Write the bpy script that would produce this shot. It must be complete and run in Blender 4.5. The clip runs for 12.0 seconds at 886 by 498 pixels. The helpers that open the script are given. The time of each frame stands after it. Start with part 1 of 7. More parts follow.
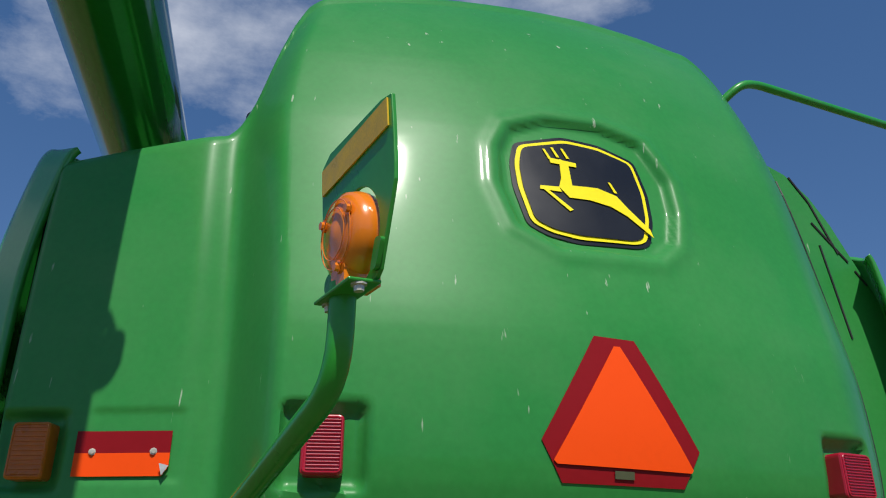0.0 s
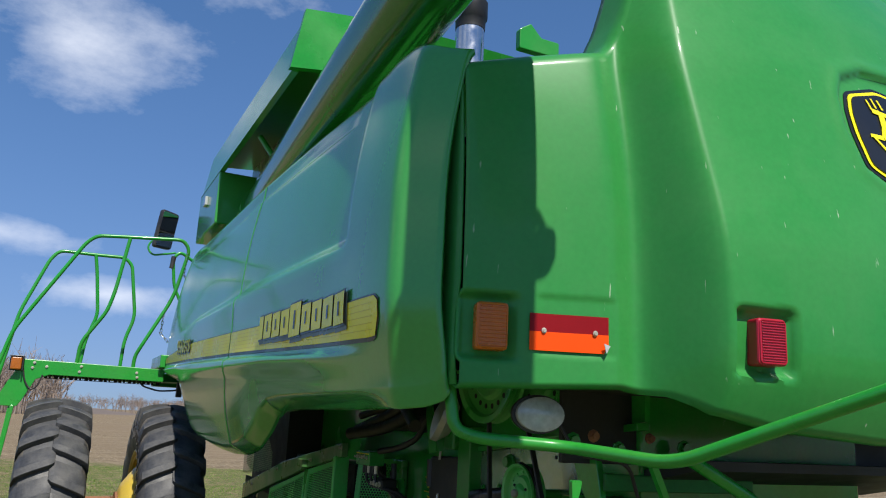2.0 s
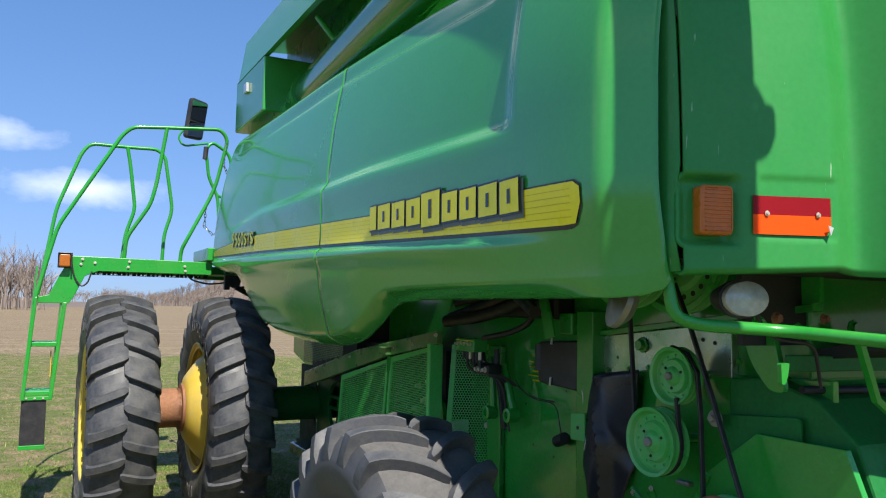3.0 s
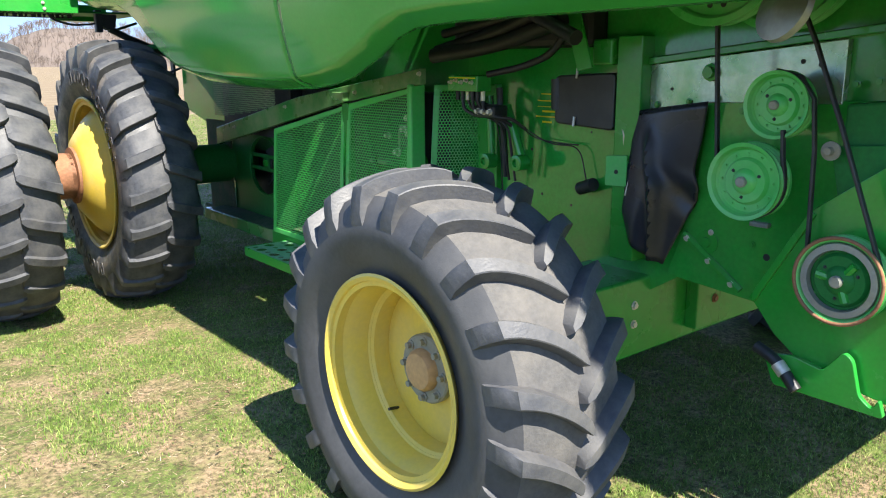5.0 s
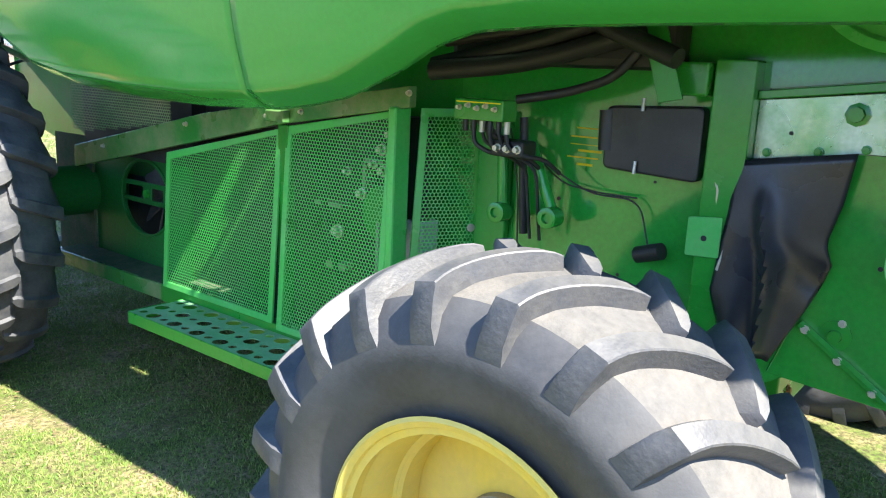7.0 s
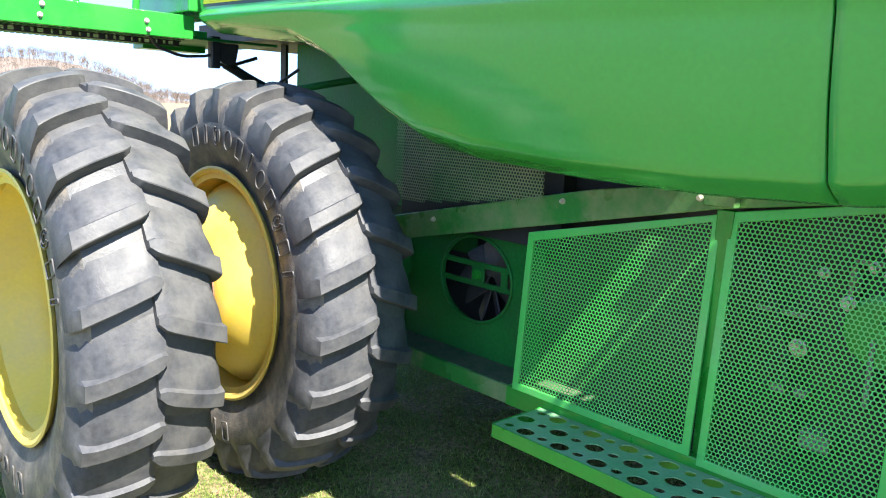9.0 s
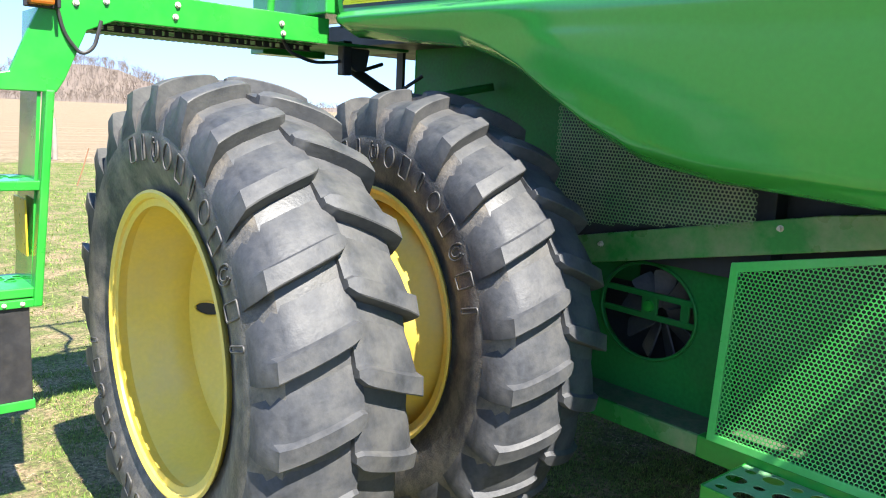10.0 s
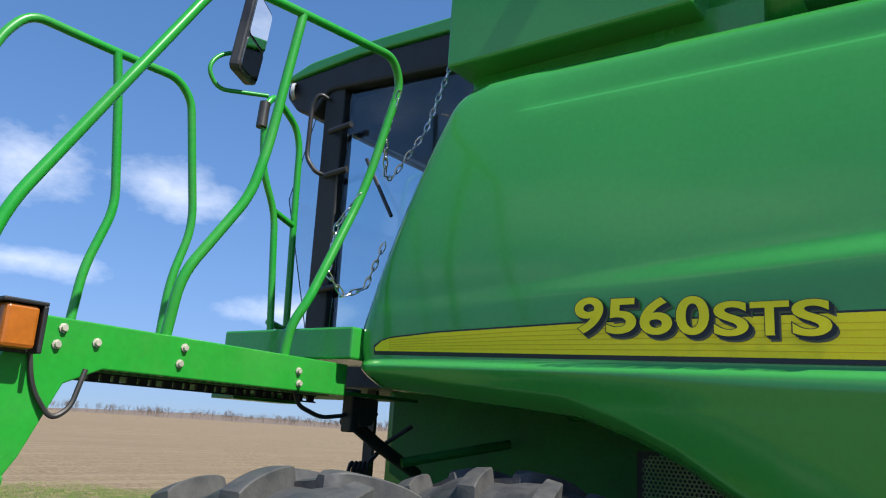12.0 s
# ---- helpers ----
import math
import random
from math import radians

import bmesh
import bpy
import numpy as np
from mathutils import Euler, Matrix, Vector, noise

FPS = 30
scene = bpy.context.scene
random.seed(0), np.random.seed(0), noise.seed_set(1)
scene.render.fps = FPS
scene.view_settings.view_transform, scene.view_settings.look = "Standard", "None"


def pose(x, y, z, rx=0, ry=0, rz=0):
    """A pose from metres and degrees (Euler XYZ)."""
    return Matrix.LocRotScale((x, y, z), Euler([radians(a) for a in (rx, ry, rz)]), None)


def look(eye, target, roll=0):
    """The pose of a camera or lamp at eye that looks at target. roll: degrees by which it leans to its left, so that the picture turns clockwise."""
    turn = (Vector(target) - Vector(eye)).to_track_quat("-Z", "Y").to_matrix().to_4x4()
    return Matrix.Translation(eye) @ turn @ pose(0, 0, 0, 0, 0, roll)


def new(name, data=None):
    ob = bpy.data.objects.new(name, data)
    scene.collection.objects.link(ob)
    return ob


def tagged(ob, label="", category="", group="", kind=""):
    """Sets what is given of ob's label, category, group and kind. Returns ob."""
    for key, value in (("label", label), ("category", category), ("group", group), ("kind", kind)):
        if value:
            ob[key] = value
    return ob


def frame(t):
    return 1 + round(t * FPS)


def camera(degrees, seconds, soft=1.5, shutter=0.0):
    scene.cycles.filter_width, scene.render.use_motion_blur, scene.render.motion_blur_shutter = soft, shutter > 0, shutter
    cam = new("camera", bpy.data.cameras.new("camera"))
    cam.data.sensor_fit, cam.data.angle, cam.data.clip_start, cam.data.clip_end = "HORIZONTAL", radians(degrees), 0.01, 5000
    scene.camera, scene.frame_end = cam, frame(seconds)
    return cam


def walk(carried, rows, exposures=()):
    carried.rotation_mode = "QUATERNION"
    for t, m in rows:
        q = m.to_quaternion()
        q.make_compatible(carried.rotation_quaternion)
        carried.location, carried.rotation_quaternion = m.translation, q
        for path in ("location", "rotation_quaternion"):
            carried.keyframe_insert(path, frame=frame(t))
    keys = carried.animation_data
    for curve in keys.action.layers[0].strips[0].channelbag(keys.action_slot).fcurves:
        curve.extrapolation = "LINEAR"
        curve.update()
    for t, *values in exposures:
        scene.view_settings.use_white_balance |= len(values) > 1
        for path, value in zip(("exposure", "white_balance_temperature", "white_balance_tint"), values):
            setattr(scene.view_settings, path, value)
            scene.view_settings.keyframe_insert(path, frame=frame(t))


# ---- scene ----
cam = camera(59.0, 12.0, soft=1.1)
METRES, EYE, TILT, LEAN, TURN = 7.55, 1.66, 23.1, 0.0, -16.5
SIDE = -0.92
ROWS = [
    (0.0, 0.0, 0.0, 0.0, 0.0, -0.0, -0.0),
    (0.5, -0.04, -0.018, 0.0074, -1.5, -1.14, -1.99),
    (1.0, -0.0889, -0.0196, 0.0078, -3.74, -2.88, -4.05),
    (1.5, -0.135, -0.0227, 0.0083, -6.12, -6.04, -5.58),
    (2.0, -0.1893, -0.0281, 0.0135, -7.74, -10.23, -6.31),
    (2.5, -0.2323, -0.0211, 0.0073, -8.46, -14.31, -5.89),
    (3.0, -0.2698, -0.0011, 0.0022, -9.68, -18.44, -5.3),
    (5.0, -0.3425, 0.092, -0.0517, -21.1, -34.9, -8.46),
    (5.5, -0.3453, 0.1304, -0.0737, -25.08, -35.87, -11.2),
    (6.0, -0.3474, 0.1677, -0.0856, -28.89, -34.78, -13.74),
    (6.5, -0.3489, 0.204, -0.0996, -32.17, -32.48, -15.61),
    (8.5, -0.4177, 0.3424, -0.148, -26.37, -29.97, -13.67),
    (9.0, -0.4419, 0.3783, -0.166, -22.84, -31.09, -12.2),
    (9.5, -0.473, 0.4136, -0.1779, -21.01, -31.64, -11.4),
    (10.0, -0.4878, 0.4483, -0.195, -20.61, -31.24, -11.36),
    (10.5, -0.499, 0.4881, -0.2089, -21.06, -29.55, -11.67),
    (11.0, -0.5209, 0.5222, -0.2167, -22.51, -22.66, -13.87),
    (11.5, -0.5409, 0.5582, -0.2172, -28.63, -11.46, -16.6),
    (12.0, -0.5517, 0.5876, -0.2279, -33.74, -5.83, -17.12),
]
EXPOSURES = [(0.0, -0.03), (0.5, 0.07), (1.0, 0.17), (1.5, 0.17), (2.0, 0.39), (2.5, 0.64), (3.2, 0.99), (4.8, 1.74), (5.5, 1.99), (6.5, 2.42), (8.5, 2.56), (9.5, 2.16), (10.5, 1.84), (11.0, 1.29), (11.5, 0.89), (12.0, 0.79)]
walk(cam, [(t, pose(SIDE, 0, EYE, TILT, LEAN, TURN) @ pose(METRES * x, METRES * y, METRES * z, 90 + pitch, roll, yaw)) for t, x, y, z, yaw, pitch, roll in ROWS],
     exposures=EXPOSURES)

# ---------------------------------------------------------------- world, sun
SUN_EL, SUN_AZ = 54.0, 183.8          # azimuth clockwise from +y: the sun stands behind the machine
world = bpy.data.worlds.new("sky")
scene.world = world
world.use_nodes = True
wn, wl = world.node_tree.nodes, world.node_tree.links
wn.clear()
w_out = wn.new("ShaderNodeOutputWorld")
w_bg = wn.new("ShaderNodeBackground")
sky = wn.new("ShaderNodeTexSky")
sky.sky_type, sky.sun_disc = "NISHITA", False
sky.sun_elevation, sky.sun_rotation = radians(SUN_EL), radians(SUN_AZ)
sky.air_density, sky.dust_density, sky.ozone_density = 1.0, 0.1, 5.0
SKY_STRENGTH = 0.15
w_bg.inputs["Strength"].default_value = SKY_STRENGTH
wl.new(w_bg.outputs[0], w_out.inputs[0])


def wmath(op, a, b=None, clamp=False):
    n = wn.new("ShaderNodeMath")
    n.operation, n.use_clamp = op, clamp
    for i, v in enumerate((a, b)):
        if v is None:
            continue
        if isinstance(v, (int, float)):
            n.inputs[i].default_value = v
        else:
            wl.new(v, n.inputs[i])
    return n.outputs[0]


w_tc = wn.new("ShaderNodeTexCoord")
w_noise = wn.new("ShaderNodeTexNoise")
w_noise.inputs["Scale"].default_value = 9.0
w_noise.inputs["Detail"].default_value = 9.0
w_noise.inputs["Roughness"].default_value = 0.62
w_map = wn.new("ShaderNodeMapping")
w_map.inputs["Scale"].default_value = (1, 1, 1.9)
wl.new(w_tc.outputs["Generated"], w_map.inputs[0])
wl.new(w_map.outputs[0], w_noise.inputs["Vector"])
# fair-weather clouds: direction, half width, half height
CLOUDS = [((-0.10, 0.81, 0.60), 0.24, 0.10), ((0.33, 0.67, 0.66), 0.16, 0.06), ((-0.016, 0.916, 0.40), 0.12, 0.062),
          ((0.10, 0.85, 0.52), 0.15, 0.055), ((0.33, 0.77, 0.55), 0.13, 0.05), ((-0.087, 0.979, 0.187), 0.11, 0.022),
          ((0.04, 0.99, 0.13), 0.12, 0.02), ((0.39, 0.88, 0.272), 0.075, 0.055), ((0.522, 0.812, 0.262), 0.085, 0.04),
          ((0.407, 0.90, 0.16), 0.09, 0.02), ((0.657, 0.742, 0.136), 0.10, 0.025),
          ((-0.9, 0.3, 0.42), 0.42, 0.13), ((-0.95, -0.15, 0.28), 0.40, 0.11), ((-0.8, 0.45, 0.22), 0.22, 0.06), ((-0.9, -0.4, 0.5), 0.35, 0.14),
          ((-0.5, -0.75, 0.45), 0.25, 0.09), ((0.6, -0.7, 0.4), 0.25, 0.08), ((0.9, 0.1, 0.4), 0.25, 0.08)]
cover = None
for (dx, dy, dz), hw, hh in CLOUDS:
    sub = wn.new("ShaderNodeVectorMath")
    sub.operation = "SUBTRACT"
    sub.inputs[1].default_value = Vector((dx, dy, dz)).normalized()
    wl.new(w_tc.outputs["Generated"], sub.inputs[0])
    mul = wn.new("ShaderNodeVectorMath")
    mul.operation = "MULTIPLY"
    mul.inputs[1].default_value = (1 / hw, 1 / hw, 1 / hh)
    wl.new(sub.outputs[0], mul.inputs[0])
    ln = wn.new("ShaderNodeVectorMath")
    ln.operation = "LENGTH"
    wl.new(mul.outputs[0], ln.inputs[0])
    m = wmath("SUBTRACT", 1.0, ln.outputs["Value"])
    cover = m if cover is None else wmath("MAXIMUM", cover, m)
ragged = wmath("ADD", cover, wmath("MULTIPLY", wmath("SUBTRACT", w_noise.outputs[0], 0.52), 2.4))
cloud = wmath("MULTIPLY", wmath("ADD", ragged, 0.06), 0.55, clamp=True)
w_sat = wn.new("ShaderNodeHueSaturation")
w_sat.inputs["Saturation"].default_value = 1.16
# soft shoulder: the bright band over the horizon is held back, the blue stays graded
w_part = wn.new("ShaderNodeVectorMath")
w_part.operation = "MULTIPLY"
w_part.inputs[1].default_value = (1 / 2.3, 1 / 3.4, 1 / 6.6)
w_one = wn.new("ShaderNodeVectorMath")
w_one.operation = "ADD"
w_one.inputs[1].default_value = (1, 1, 1)
w_cap = wn.new("ShaderNodeVectorMath")
w_cap.operation = "DIVIDE"
wl.new(sky.outputs[0], w_part.inputs[0])
wl.new(w_part.outputs[0], w_one.inputs[0])
wl.new(sky.outputs[0], w_cap.inputs[0])
wl.new(w_one.outputs[0], w_cap.inputs[1])
wl.new(w_cap.outputs[0], w_sat.inputs["Color"])
w_mix = wn.new("ShaderNodeMix")
w_mix.data_type = "RGBA"
wl.new(wmath("MULTIPLY", cloud, 0.85), w_mix.inputs["Factor"])
wl.new(w_sat.outputs[0], w_mix.inputs["A"])
w_mix.inputs["B"].default_value = (5.4, 5.6, 6.1, 1)
wl.new(w_mix.outputs["Result"], w_bg.inputs["Color"])

sun = new("sun", bpy.data.lights.new("sun", "SUN"))
sun.data.energy, sun.data.angle, sun.data.color = 4.1, radians(0.53), (1.0, 0.95, 0.87)
saz, sel = radians(SUN_AZ), radians(SUN_EL)
sun_from = Vector((math.sin(saz) * math.cos(sel), math.cos(saz) * math.cos(sel), math.sin(sel)))
sun.matrix_world = look(sun_from * 50, (0, 0, 0))


# ---------------------------------------------------------------- materials
def material(name, color, rough=0.5, metal=0.0, vary=0.15, scale=3.0, grain=60.0, bump=0.0, bump_scale=80.0, dirt=None, dirt_amount=0.0,
             dirt_scale=2.0, coat=0.0, spec=0.5, island=0.0, rough_vary=0.1, trans=0.0, flecks=0.0):
    m = bpy.data.materials.new(name)
    m.use_nodes = True
    n, l = m.node_tree.nodes, m.node_tree.links
    b = n["Principled BSDF"]
    tc = n.new("ShaderNodeTexCoord")
    big = n.new("ShaderNodeTexNoise")
    big.inputs["Scale"].default_value, big.inputs["Detail"].default_value = scale, 6
    fine = n.new("ShaderNodeTexNoise")
    fine.inputs["Scale"].default_value, fine.inputs["Detail"].default_value = grain, 4
    for x in (big, fine):
        l.new(tc.outputs["Object"], x.inputs["Vector"])
    add = n.new("ShaderNodeMath")
    add.operation = "ADD"
    l.new(big.outputs[0], add.inputs[0])
    l.new(fine.outputs[0], add.inputs[1])
    ramp = n.new("ShaderNodeMapRange")
    ramp.inputs["From Min"].default_value, ramp.inputs["From Max"].default_value = 0.6, 1.4
    ramp.inputs["To Min"].default_value, ramp.inputs["To Max"].default_value = 1 - vary, 1 + vary
    l.new(add.outputs[0], ramp.inputs["Value"])
    mul = n.new("ShaderNodeVectorMath")
    mul.operation = "SCALE"
    mul.inputs[0].default_value = color
    l.new(ramp.outputs[0], mul.inputs["Scale"])
    col = mul.outputs[0]
    if island:
        geo = n.new("ShaderNodeNewGeometry")
        ir = n.new("ShaderNodeMapRange")
        ir.inputs["To Min"].default_value, ir.inputs["To Max"].default_value = 1 - island, 1 + island
        l.new(geo.outputs["Random Per Island"], ir.inputs["Value"])
        im = n.new("ShaderNodeVectorMath")
        im.operation = "SCALE"
        l.new(col, im.inputs[0])
        l.new(ir.outputs[0], im.inputs["Scale"])
        col = im.outputs[0]
    rough_out = None
    if dirt:
        dn = n.new("ShaderNodeTexNoise")
        dn.inputs["Scale"].default_value, dn.inputs["Detail"].default_value, dn.inputs["Roughness"].default_value = dirt_scale, 8, 0.68
        l.new(tc.outputs["Object"], dn.inputs["Vector"])
        dr = n.new("ShaderNodeMapRange")
        dr.inputs["From Min"].default_value, dr.inputs["From Max"].default_value = 0.42, 0.72
        dr.inputs["To Max"].default_value = dirt_amount
        l.new(dn.outputs[0], dr.inputs["Value"])
        mx = n.new("ShaderNodeMix")
        mx.data_type = "RGBA"
        mx.inputs["B"].default_value = (*dirt, 1)
        l.new(dr.outputs[0], mx.inputs["Factor"])
        l.new(col, mx.inputs["A"])
        col = mx.outputs["Result"]
    if flecks:
        mp = n.new("ShaderNodeMapping")
        mp.inputs["Scale"].default_value = (46, 46, 7)
        mp.inputs["Rotation"].default_value = (0, 0.12, 0)
        l.new(tc.outputs["Object"], mp.inputs[0])
        fn = n.new("ShaderNodeTexNoise")
        fn.inputs["Scale"].default_value, fn.inputs["Detail"].default_value = 1.0, 3
        l.new(mp.outputs[0], fn.inputs["Vector"])
        fr = n.new("ShaderNodeMapRange")
        fr.inputs["From Min"].default_value, fr.inputs["From Max"].default_value = 0.715, 0.76
        fr.inputs["To Max"].default_value = flecks
        l.new(fn.outputs[0], fr.inputs["Value"])
        fx = n.new("ShaderNodeMix")
        fx.data_type = "RGBA"
        fx.inputs["B"].default_value = (0.62, 0.68, 0.55, 1)
        l.new(fr.outputs[0], fx.inputs["Factor"])
        l.new(col, fx.inputs["A"])
        col = fx.outputs["Result"]
    l.new(col, b.inputs["Base Color"])
    rr = n.new("ShaderNodeMapRange")
    rr.inputs["From Min"].default_value, rr.inputs["From Max"].default_value = 0.3, 0.7
    rr.inputs["To Min"].default_value, rr.inputs["To Max"].default_value = max(0.02, rough - rough_vary), min(1.0, rough + rough_vary)
    l.new(big.outputs[0], rr.inputs["Value"])
    l.new(rr.outputs[0], b.inputs["Roughness"])
    b.inputs["Metallic"].default_value = metal
    b.inputs["Specular IOR Level"].default_value = spec
    b.inputs["Coat Weight"].default_value = coat
    b.inputs["Coat Roughness"].default_value = 0.08
    b.inputs["Transmission Weight"].default_value = trans
    if bump:
        bn = n.new("ShaderNodeTexNoise")
        bn.inputs["Scale"].default_value, bn.inputs["Detail"].default_value = bump_scale, 5
        l.new(tc.outputs["Object"], bn.inputs["Vector"])
        bp = n.new("ShaderNodeBump")
        bp.inputs["Strength"].default_value, bp.inputs["Distance"].default_value = bump, 0.01
        l.new(bn.outputs[0], bp.inputs["Height"])
        l.new(bp.outputs[0], b.inputs["Normal"])
    return m


GREEN = (0.046, 0.335, 0.057)
M_PANEL = material("green_gloss_paint", GREEN, 0.2, vary=0.07, scale=1.5, rough_vary=0.05, coat=0.5, dirt=(0.09, 0.27, 0.08), dirt_amount=0.12, dirt_scale=1.3)
M_HOOD = material("green_weathered_paint", (0.029, 0.252, 0.050), 0.40, vary=0.10, scale=1.1, rough_vary=0.05, coat=0.22, spec=0.2, dirt=(0.13, 0.29, 0.12), dirt_amount=0.22, dirt_scale=2.2, flecks=0.55)
M_FRAME = material("green_frame_paint", (0.017, 0.30, 0.030), 0.30, vary=0.12, scale=4, dirt=(0.16, 0.25, 0.10), dirt_amount=0.2, dirt_scale=3.5, coat=0.15)
M_CHASSIS = material("green_chassis_paint", (0.022, 0.31, 0.036), 0.20, vary=0.14, scale=5, coat=0.3, dirt=(0.14, 0.20, 0.09), dirt_amount=0.25, dirt_scale=2.8)
M_SHEET = material("green_sheet_paint", (0.026, 0.34, 0.044), 0.12, vary=0.18, scale=4, rough_vary=0.05, coat=0.6, bump=0.3, bump_scale=2.2, dirt=(0.18, 0.26, 0.12), dirt_amount=0.25, dirt_scale=3.2)
M_GUARD = material("dusty_green_guard_paint", (0.075, 0.50, 0.10), 0.35, vary=0.1, scale=5, dirt=(0.34, 0.50, 0.27), dirt_amount=0.45, dirt_scale=3.0)
M_MESH = material("punched_guard_paint", (0.072, 0.58, 0.098), 0.34, vary=0.12, scale=5, coat=0.1, dirt=(0.30, 0.46, 0.24), dirt_amount=0.35, dirt_scale=3.0)
M_BAR = material("worn_green_bar_paint", (0.030, 0.24, 0.040), 0.28, vary=0.15, scale=4, coat=0.2, dirt=(0.42, 0.36, 0.24), dirt_amount=0.85, dirt_scale=1.7)
M_GRILLE = material("dust_caked_grille_paint", (0.10, 0.26, 0.09), 0.6, vary=0.15, scale=5, dirt=(0.46, 0.40, 0.28), dirt_amount=0.8, dirt_scale=2.2)
M_ZINC = material("worn_galvanised_sheet", (0.50, 0.56, 0.50), 0.24, metal=0.75, vary=0.2, scale=5, bump=0.2, bump_scale=2.5, dirt=(0.03, 0.28, 0.045), dirt_amount=0.9, dirt_scale=2.6)
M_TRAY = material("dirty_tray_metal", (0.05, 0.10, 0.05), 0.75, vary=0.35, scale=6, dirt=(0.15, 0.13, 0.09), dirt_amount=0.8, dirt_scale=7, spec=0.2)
M_LETTER = material("scuffed_raised_rubber", (0.045, 0.045, 0.046), 0.55, vary=0.3, scale=25, dirt=(0.20, 0.18, 0.15), dirt_amount=0.6, dirt_scale=14)
M_MATTE = material("flat_green_paint", (0.020, 0.24, 0.036), 0.55, vary=0.15, scale=4, spec=0.3, dirt=(0.12, 0.18, 0.09), dirt_amount=0.25, dirt_scale=3)
# chassis green with shade mixed in, for parts under hood and body
M_SHADE_GREEN = material("shade_darkened_green", (0.014, 0.17, 0.034), 0.45, vary=0.25, scale=5, dirt=(0.04, 0.09, 0.04), dirt_amount=0.4, dirt_scale=4, spec=0.2)
M_STEP = material("dusty_step_plate", (0.15, 0.40, 0.17), 0.5, vary=0.18, scale=6, dirt=(0.40, 0.46, 0.34), dirt_amount=0.45, dirt_scale=4)
M_TUBE = material("dark_glossy_tube_paint", (0.018, 0.18, 0.028), 0.16, vary=0.1, scale=2, rough_vary=0.04, coat=0.6)
M_YELLOW = material("yellow_rim_paint", (0.78, 0.57, 0.08), 0.42, vary=0.08, scale=4, dirt=(0.56, 0.46, 0.26), dirt_amount=0.45, dirt_scale=3.0)
M_DECAL_Y = material("yellow_vinyl", (0.98, 0.84, 0.02), 0.3, vary=0.04, spec=0.25)
M_DECAL_R = material("yellow_vinyl_rib", (0.78, 0.60, 0.02), 0.3, vary=0.05, spec=0.15)
M_DECAL_K = material("black_vinyl", (0.012, 0.013, 0.016), 0.3, vary=0.1)
M_DECAL_S = material("shadow_grey_vinyl", (0.09, 0.10, 0.05), 0.35, vary=0.1)
M_TYRE = material("dusty_tyre_sidewall", (0.052, 0.053, 0.056), 0.6, vary=0.22, scale=6, bump=0.07, bump_scale=140, dirt=(0.14, 0.135, 0.125), dirt_amount=0.45, dirt_scale=3.0)
M_TREAD = material("pale_dust_on_tread", (0.088, 0.085, 0.081), 0.85, vary=0.3, scale=7, bump=0.2, bump_scale=120, dirt=(0.20, 0.18, 0.15), dirt_amount=0.6, dirt_scale=4.0)
M_LUG = material("sun_bleached_lug_rubber", (0.060, 0.062, 0.068), 0.55, vary=0.25, scale=9, bump=0.12, bump_scale=110, dirt=(0.17, 0.16, 0.14), dirt_amount=0.6, dirt_scale=7.0)
M_TYRE_F = material("worn_tyre_rubber", (0.048, 0.050, 0.055), 0.58, vary=0.35, scale=9, bump=0.10, bump_scale=90, dirt=(0.125, 0.12, 0.11), dirt_amount=0.7, dirt_scale=8.0, spec=0.4)
M_SIDE_F = material("front_tyre_sidewall", (0.060, 0.060, 0.062), 0.55, vary=0.3, scale=7, bump=0.25, bump_scale=120, dirt=(0.24, 0.21, 0.17), dirt_amount=0.9, dirt_scale=9)
M_TREAD_F = material("worn_dusty_tread", (0.058, 0.060, 0.064), 0.5, vary=0.25, scale=9, bump=0.12, bump_scale=110, dirt=(0.135, 0.125, 0.11), dirt_amount=0.5, dirt_scale=6.0)
M_RUBBER = material("black_rubber", (0.018, 0.018, 0.02), 0.5, vary=0.2, scale=10, dirt=(0.10, 0.09, 0.08), dirt_amount=0.3, dirt_scale=12)
M_TARP = material("black_rubber_sheet", (0.016, 0.017, 0.024), 0.32, vary=0.2, scale=6, rough_vary=0.12, dirt=(0.07, 0.07, 0.08), dirt_amount=0.4, dirt_scale=4)
M_PLASTIC = material("black_plastic", (0.02, 0.02, 0.022), 0.42, vary=0.15, scale=8, dirt=(0.09, 0.09, 0.085), dirt_amount=0.3, dirt_scale=5)
M_STEEL = material("zinc_steel", (0.62, 0.58, 0.48), 0.4, metal=0.45, vary=0.15, scale=30)
M_BARE = material("worn_sheet_steel", (0.34, 0.35, 0.33), 0.42, metal=0.6, vary=0.2, scale=6, dirt=(0.20, 0.19, 0.15), dirt_amount=0.5, dirt_scale=5)
M_RUST = material("rusty_hub", (0.26, 0.12, 0.06), 0.75, vary=0.35, scale=9, bump=0.3)
M_HUB = material("grey_hub_paint", (0.26, 0.26, 0.21), 0.55, vary=0.2, scale=12, dirt=(0.30, 0.22, 0.10), dirt_amount=0.5, dirt_scale=9)
M_HUBCAP = material("tan_hub_cap", (0.50, 0.30, 0.13), 0.6, vary=0.2, scale=14)
M_AMBER = material("amber_lens", (0.85, 0.22, 0.01), 0.18, vary=0.05, coat=0.6)
M_AMBER_OLD = material("sun_faded_amber_lens", (0.58, 0.15, 0.010), 0.3, vary=0.15, scale=12)
M_MARKER = material("dusty_amber_lens", (0.40, 0.115, 0.012), 0.3, vary=0.2, scale=14)
M_RED = material("red_lens", (0.42, 0.008, 0.03), 0.34, vary=0.08, coat=0.15)
